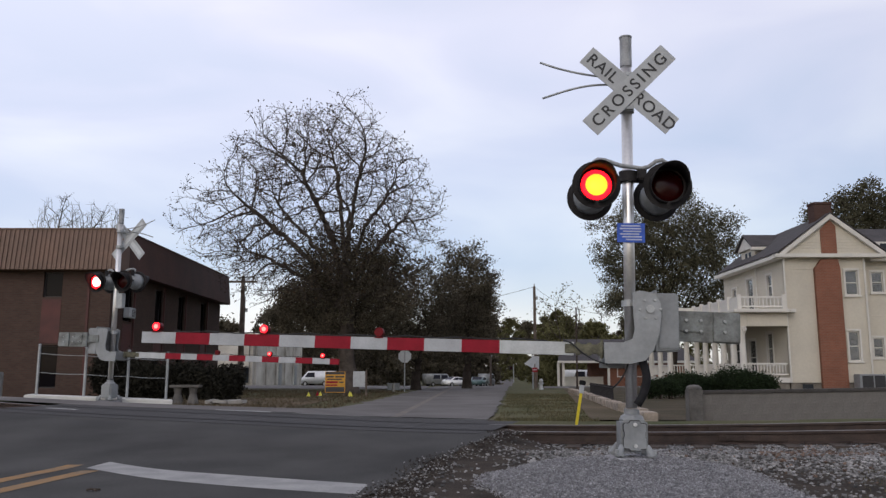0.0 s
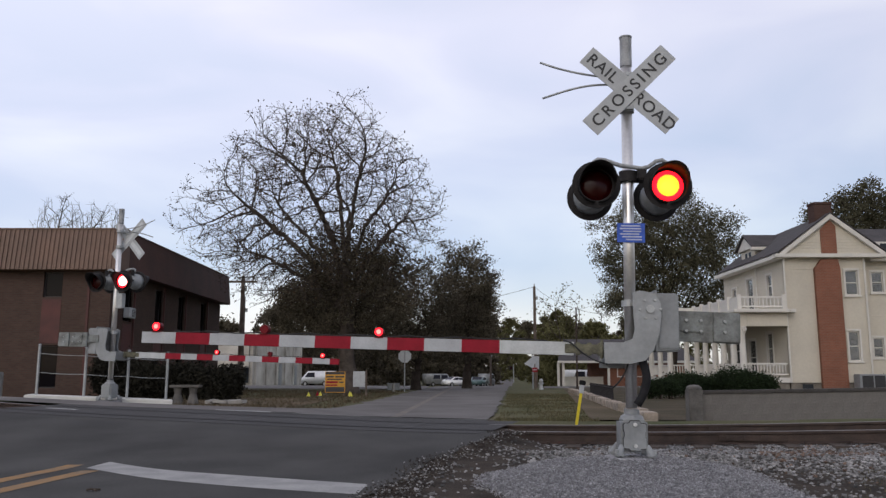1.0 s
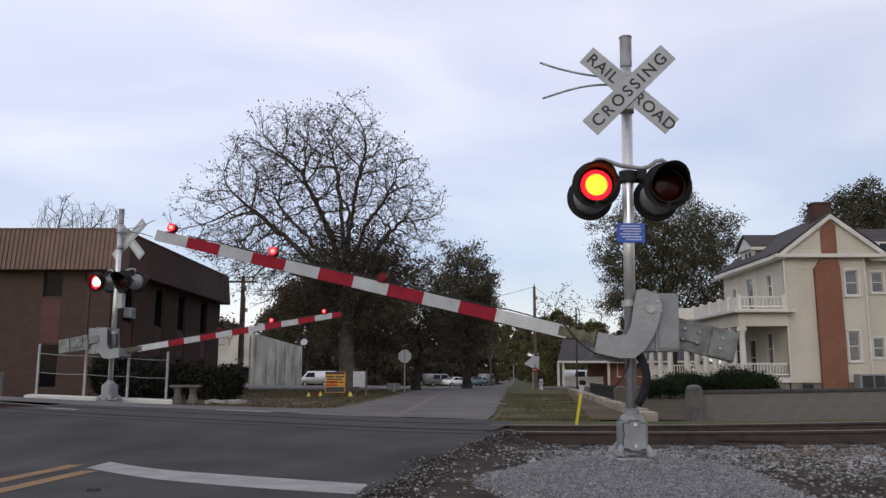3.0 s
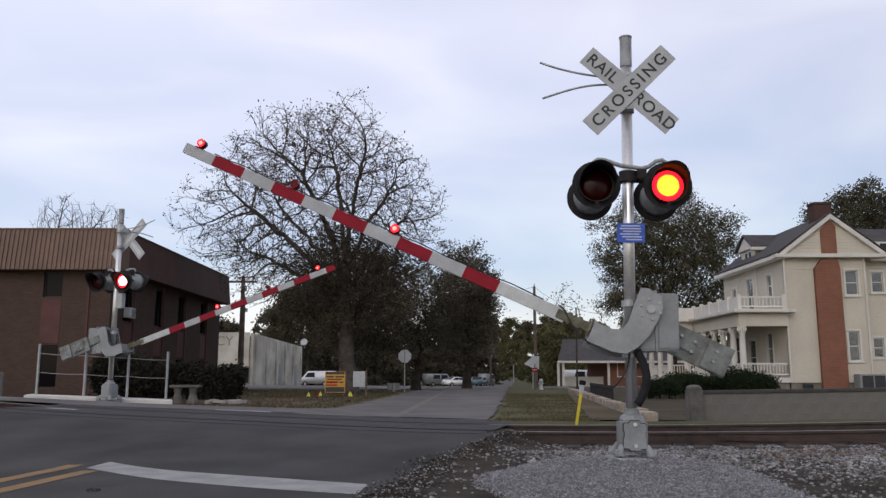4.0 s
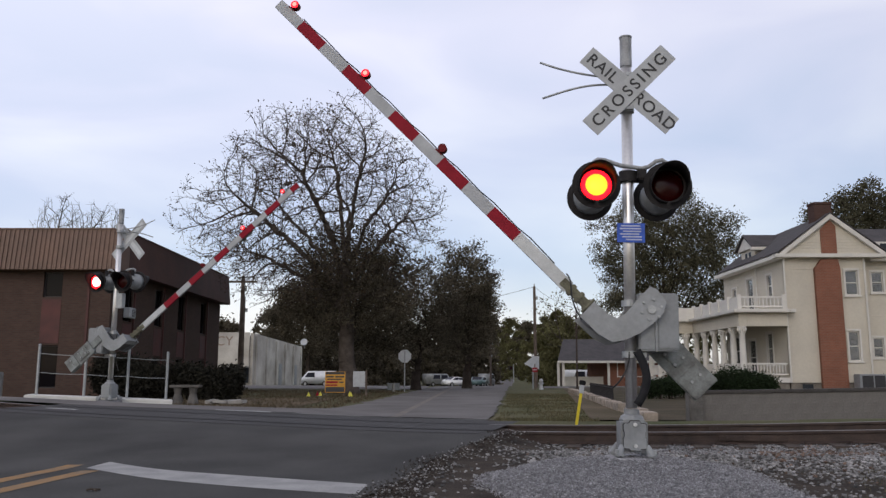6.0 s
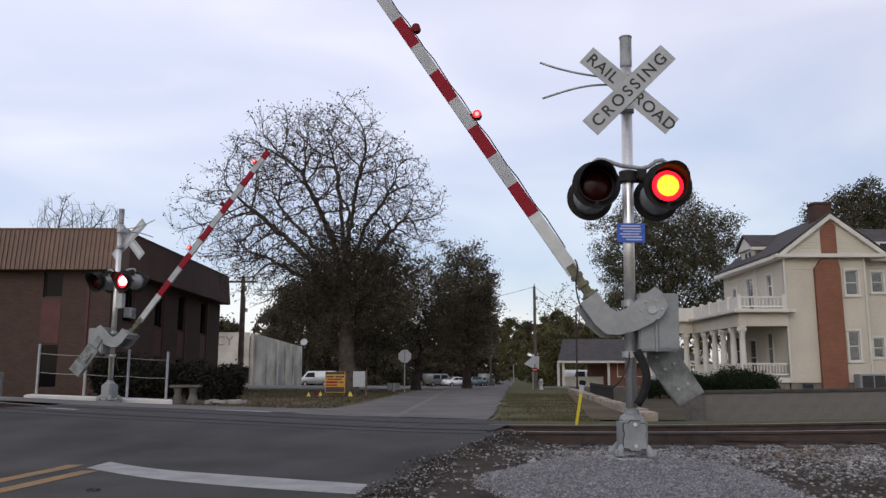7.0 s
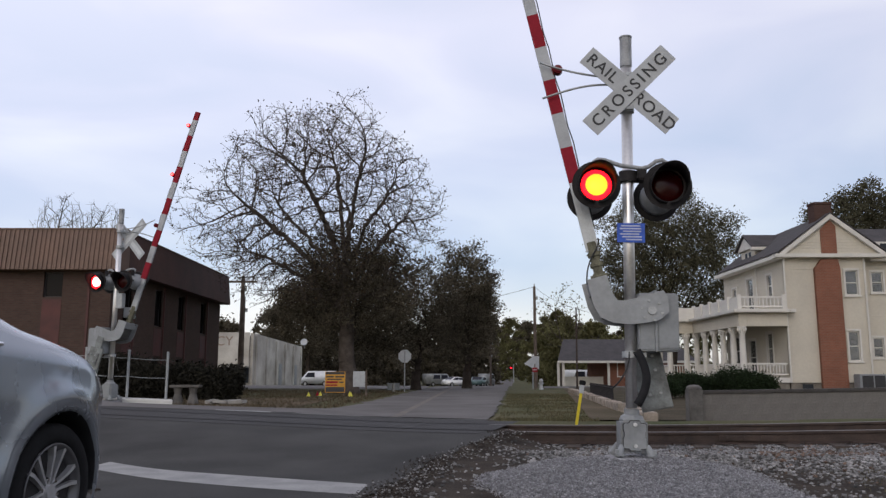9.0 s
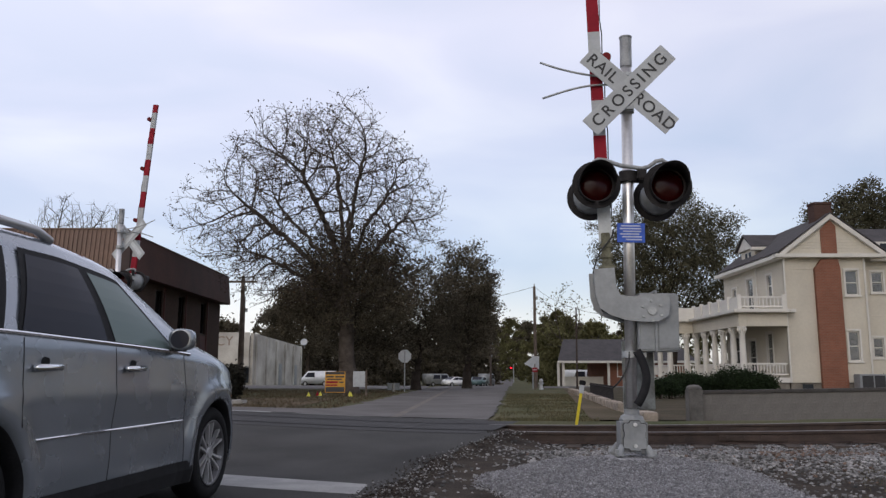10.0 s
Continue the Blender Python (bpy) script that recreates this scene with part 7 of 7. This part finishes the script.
def make_wheel(car, x, side):
    w = new("wheel")
    w.parent = car
    place = (x, side * 0.845, HUB_Z)
    w.matrix_basis = Matrix.Translation(place)
    q = Matrix.Rotation(radians(90), 4, "X")
    R1 = HUB_Z
    part("tyre", lathe(bmesh.new(), [(0.262, -0.10), (0.30, -0.122), (R1 - 0.02, -0.115), (R1, -0.09), (R1, 0.09), (R1 - 0.02, 0.115), (0.30, 0.122), (0.262, 0.10), (0.25, 0.0), (0.262, -0.10)], q, 40, False), TYRE, w, "black tyre", smooth=True)
    part("rim", lathe(bmesh.new(), [(0.262, -0.102), (0.268, -0.112), (0.262, -0.118), (0.245, -0.10), (0.225, -0.03), (0.225, 0.03), (0.245, 0.10), (0.262, 0.118), (0.268, 0.112), (0.262, 0.10)], q, 40, False), RIM_DARK, w, "dark alloy rim", smooth=True)
    part("brake_disc", lathe(bmesh.new(), [(0.0, 0.0), (0.17, 0.0), (0.17, 0.02), (0.0, 0.02)], q, 28), RUST, w)
    # black disc added for the shade in the gaps between spokes
    part("hub_gap_shade", lathe(bmesh.new(), [(0.0, 0.06), (0.222, 0.06), (0.222, 0.07), (0.0, 0.07)], q, 28), BLACK, w)
    s = side
    for k in range(6):
        for d in (-0.17, 0.17):
            a = k * math.pi / 3
            u = Vector((math.cos(a), 0, math.sin(a)))
            v = Vector((-math.sin(a), 0, math.cos(a)))
            bm = bmesh.new()
            e = 1 if d > 0 else -1
            ring = []
            for r, off_c, wd, yy in ((0.04, 0.015, 0.010, 0.088), (0.11, 0.022, 0.010, 0.096), (0.19, 0.036, 0.012, 0.104), (0.256, 0.056, 0.016, 0.106)):
                c = u * r + v * (e * off_c)
                ring.append([bm.verts.new(c + v * (q * wd) + Vector((0, s * (yy if top else yy - 0.035), 0))) for q, top in ((-1, 0), (-0.8, 1), (0.8, 1), (1, 0))])
            for p, q in zip(ring, ring[1:]):
                for k2 in range(4):
                    bm.faces.new((p[k2], p[(k2 + 1) % 4], q[(k2 + 1) % 4], q[k2]))
            bm.faces.new(ring[0])
            bm.faces.new(ring[-1][::-1])
            part("spoke", bm, ALLOY, w)
    # second black disc, for spoke-gap shade on the outer side
    part("wheel_gap_shade", R((0, s * 0.02, 0), (0, s * 0.062, 0), 0.232, n=28), BLACK, w)
    part("hub_cap", R((0, s * 0.07, 0), (0, s * 0.105, 0), 0.05, 0.04, 20), ALLOY, w)
    for k in range(6):
        a = k * math.pi / 3 + math.pi / 6
        part("wheel_nut", R((0.075 * math.cos(a), s * 0.06, 0.075 * math.sin(a)), (0.075 * math.cos(a), s * 0.095, 0.075 * math.sin(a)), 0.012, n=6), CHROME, w)
    return w, place


def make_car():
    car = thing("silver_car", pose(0, 0, 0), "silver sport utility car driving up to the crossing", "car")
    part("body", car_body(), SILVER, car, "silver painted body", smooth=True)
    bm = B((-2.2, -0.80, 0.20), (1.9, 0.80, 0.30))
    part("underbody", bm, RUBBER, car)
    for side in (-1, 1):
        # dark panel stands in for the shadowed underbody beneath the sill
        part("sill_shade", side_panel_low(side), RUBBER, car, "dark sill panel for the shaded underbody")
        for hx in (HUB_F, HUB_R):
            bm = bmesh.new()
            n = 26
            rings = []
            for k in range(n + 1):
                a = radians(-6 + 192 * k / n)
                cx, cz = math.cos(a), math.sin(a)
                row = []
                for r, o in ((ARCH + 0.065, 0.003), (ARCH + 0.02, 0.009), (ARCH - 0.012, 0.002), (ARCH - 0.016, -0.06), (ARCH - 0.012, -0.36)):
                    x, z = hx + r * cx, HUB_Z + r * cz
                    row.append(bm.verts.new((x, side * (body_y(x, max(z, 0.26)) + o), z)))
                rings.append(row)
            for p, q in zip(rings, rings[1:]):
                for k in range(4):
                    f = bm.faces.new((p[k], q[k], q[k + 1], p[k + 1]))
                    f.material_index = 1 if k >= 2 else 0
            part("wheel_arch", bm, [SILVER, RUBBER], car, smooth=True)
        # windows: black surround first, panes a little proud of it
        part("window_surround", side_panel(-1.19, 0.80, 0.0, 0.89, 0.011, 0.27, -0.60, side, 30), RUBBER, car, "black window surround")
        part("window_surround", side_panel(-2.0, -1.30, 0.02, 0.86, 0.011, 0.10, 0.24, side), RUBBER, car)
        part("side_window", side_panel(-1.94, -1.36, 0.09, 0.80, 0.016, 0.12, 0.24, side), CAR_GLASS, car, "dark tinted rear glass")
        part("side_window", side_panel(-1.14, -0.27, 0.06, 0.83, 0.016, 0.26, -0.06, side), CAR_GLASS, car, "dark tinted rear door glass")
        part("side_window", side_panel(-0.17, 0.72, 0.06, 0.82, 0.016, -0.06, -0.55, side), CAR_GLASS_LIGHT, car, "greenish front door glass")
        part("belt_strip", tube(bmesh.new(), [(x, side * cabin(x, 0.0, 0.016)[0], cabin(x, 0.03)[1]) for x in steps((-1.98, 0.95, 0.2))], 0.011, 6), CHROME, car, "chrome strip along the window line")
        part("door_strip", side_line(-1.0, 0.675, 0.85, 0.675, 0.007, 0.006, side), CHROME, car, "thin bright strip on the doors")
        for x in (-1.16, -0.20, 0.90):
            lower = 0.36 if x > -1 else 0.70
            part("door_seam", side_line(x, lower, x + (0.02 if x < 0.5 else -0.06), lerp_table(BELT, x) - 0.005, 0.0035, -0.0005, side), RUBBER, car)
        for x in (-1.07, -0.08):
            y = body_y(x + 0.1, 1.055)
            hd = part("door_handle", tube(bmesh.new(), [(x, side * (y + 0.006), 1.055), (x + 0.02, side * (y + 0.036), 1.057), (x + 0.20, side * (y + 0.036), 1.061), (x + 0.22, side * (y + 0.006), 1.061)], 0.021, 8), CHROME, car, "chrome door handle", smooth=True)
            # flat dark disc in place of the shaded pocket behind the handle
            part("handle_cup_shade", R((x + 0.11, side * (y - 0.012), 1.085), (x + 0.11, side * (y + 0.004), 1.080), 0.034, n=18), RUBBER, hd)
        # mirror
        yb = cabin(0.66, 0.08)[0]
        bm = bmesh.new()
        bmesh.ops.create_uvsphere(bm, u_segments=20, v_segments=12, radius=1.0)
        for v in bm.verts:
            c = v.co
            q = [math.copysign(abs(c[i]) ** 0.72, c[i]) for i in range(3)]
            v.co = (max(-0.062, q[0] * 0.11), q[1] * 0.095, q[2] * 0.080)
        at = Matrix.Translation((0.60, side * (yb + 0.12), 1.275)) @ Matrix.Rotation(radians(-10 * side), 4, "Z")
        bmesh.ops.transform(bm, matrix=at, verts=bm.verts[:])
        mr = part("mirror", bm, SILVER, car, "silver door mirror", smooth=True)
        part("mirror_glass", R(at @ Vector((-0.068, -side * 0.005, 0)), at @ Vector((-0.060, -side * 0.005, 0)), 0.066, n=24), CAR_GLASS, mr, "mirror glass")
        part("mirror_foot", B((0.64, side * yb if side > 0 else -yb - 0.10, 1.19), (0.72, yb + 0.10 if side > 0 else -yb, 1.23)), RUBBER, mr)
        pts = [(x, side * (roof_edge(x)[0] - 0.05), smooth_tab(TOP, x) - 0.02 + (0.03 if -1.9 < x < -0.6 else -0.01)) for x in steps((-2.1, -0.45, 0.15))]
        part("roof_rail", tube(bmesh.new(), pts, 0.028, 8), ALLOY, car, "grey roof rail", smooth=True)
        hl = bmesh.new()
        lathe(hl, [(0.0, 0.05), (0.10, 0.03), (0.13, -0.04), (0.0, -0.06)], Matrix.Translation((2.12, side * 0.74, 0.90)) @ Matrix.Rotation(radians(60 * side), 4, "Z") @ Matrix.Diagonal((1.5, 1, 0.8, 1)) @ Matrix.Rotation(radians(90), 4, "Y"), 16)
        part("headlight", hl, PANE_CLEAR, car, "clear headlight", smooth=True)
    # screens and grille
    part("windscreen", screen_panel(0.38, 0.98), CAR_GLASS_LIGHT, car, "sloping windscreen")
    part("rear_window", screen_panel(-2.49, -2.28), CAR_GLASS, car)
    part("grille", B((2.40, -0.42, 0.48), (2.435, 0.42, 0.70), bevel=0.01), RUBBER, car, "dark grille")
    part("bumper", B((2.28, -0.5, 0.27), (2.43, 0.5, 0.40), bevel=0.04), RUBBER, car, "dark lower bumper")
    wheels = [make_wheel(car, x, s) for x in (HUB_F, HUB_R) for s in (-1, 1)]
    return car, wheels


def side_panel_low(side):
    bm = bmesh.new()
    rows = []
    for x in steps((HUB_R + 0.44, HUB_F - 0.44, 0.1)):
        rows.append([bm.verts.new((x, side * (body_y(x, 0.37) + 0.004), 0.37)), bm.verts.new((x, side * (body_y(x, 0.30) + 0.010), 0.30)), bm.verts.new((x, side * (body_y(x, 0.26) - 0.01), 0.20)), bm.verts.new((x, side * 0.7, 0.195))])
    for p, q in zip(rows, rows[1:]):
        for k in range(3):
            bm.faces.new((p[k], q[k], q[k + 1], p[k + 1]))
    return bm


def screen_panel(x0, x1):
    bm = bmesh.new()
    rows = []
    for i in range(9):
        x = x0 + (x1 - x0) * i / 8
        ye, ze = roof_edge(x)
        zt = smooth_tab(TOP, x)
        rows.append([bm.verts.new((x, v, ze + (zt - ze) * (1 - (abs(v) / ye) ** 2) * 0.92 + 0.012)) for v in [ye * 0.9 * (j / 5 - 1) for j in range(11)]])
    for p, q in zip(rows, rows[1:]):
        for j in range(10):
            bm.faces.new((p[j], q[j], q[j + 1], p[j + 1]))
    return bm


suv, suv_wheels = make_car()


# ---- what moves ----
SWING = ((0.0, 0.0), (1.95, 0.0), (2.1, 1.1), (2.5, 6.2), (3.0, 12.1), (3.8, 21.1), (4.5, 28.2), (5.0, 33.5), (5.5, 38.9), (6.2, 46.5), (7.0, 55.2), (7.5, 60.1), (8.0, 65.5), (8.5, 70.6), (9.0, 75.9), (9.4, 80.2), (10.0, 86.9))
SWING_FAR = ((0.0, -3.5), (1.95, -3.5), (2.1, -2.6), (2.5, 1.6), (3.0, 6.9), (4.0, 17.6), (4.5, 23.1), (5.5, 34.0), (6.5, 45.2), (7.5, 56.8), (8.5, 67.5), (9.0, 73.0), (10.0, 84.9))
FLASH = (0.0, 0.57, 1.37, 2.10, 2.85, 3.60, 4.37, 5.07, 5.82, 6.55, 7.30, 8.07, 8.80, 9.57, 9.67)


def lit_spans(beat, end):
    if beat == "steady":
        return [(0.0, end)]
    return [(a, b) for k, (a, b) in enumerate(zip(FLASH, FLASH[1:])) if (k % 2 == 0) == (beat == "left")]


def switch(ob, place, back, spans):
    """The lit element sits forward while it burns and is drawn back behind the lens while dark."""
    on, dark = Matrix.Translation(place), Matrix.Translation(place + back)
    rows, t0 = [], 0.0
    for a, b in [(round(a * 30) / 30, round(b * 30) / 30) for a, b in spans]:
        if a > 0.04:
            rows += [(t0, dark), (a - 1 / 30, dark)]
        rows += [(a, on), (b - 1 / 30, on)]
        t0 = b
    if t0 < 9.9:
        rows += [(t0, dark), (10.0, dark)]
    walk(ob, rows)


DRIVE = ((0.0, 9.6), (6.6, 9.6), (7.2, 8.6), (8.0, 5.5), (8.6, 3.45), (9.0, 2.25), (9.4, 1.32), (10.0, 0.0))
HEADING = 84.0


def car_pose(left):
    """The car's pose when its front wheel is that far short of its last place."""
    f = Vector((math.cos(radians(HEADING)), math.sin(radians(HEADING))))
    hub = Vector((-1.93, 6.79)) - f * left
    side = Vector((f.y, -f.x))
    o = hub - f * HUB_F - side * 0.96
    return pose(o.x, o.y, 0.005, 0, 0, HEADING)


def way_left(t):
    for (t0, a), (t1, b) in zip(DRIVE, DRIVE[1:]):
        if t <= t1:
            return a + (b - a) * max(0.0, (t - t0) / (t1 - t0))
    return DRIVE[-1][1]


def motions():
    walk(near_arm, [(t, arm_pose(PZ, a - 1.15)) for t, a in SWING])
    walk(far_arm, [(t, arm_pose(PZ, a, 3.6, 1.9)) for t, a in SWING_FAR])
    for glows, end in ((near_glows, 9.67), (far_glows, 9.87)):
        for lit, place, back, beat in glows:
            spans = lit_spans(beat, end)
            if glows is far_glows and beat == "right":
                spans[-1] = (9.57, 9.87)
            switch(lit, place, back, spans)
    for lit, place, back in beacon_glow:
        switch(lit, place, back, [(0.25 + 1.05 * k, 0.70 + 1.05 * k) for k in range(9)] + [(9.70, 10.1)])
    # the car rolls up to the crossing; left is how far it still has to go
    walk(suv, [(t, car_pose(left)) for t, left in DRIVE])
    for w, place in suv_wheels:
        rows = []
        for k in range(51):
            t = 0.2 * k
            rows.append((t, Matrix.Translation(place) @ Matrix.Rotation((way_left(0) - way_left(t)) / HUB_Z, 4, "Y")))
        walk(w, rows)


motions()
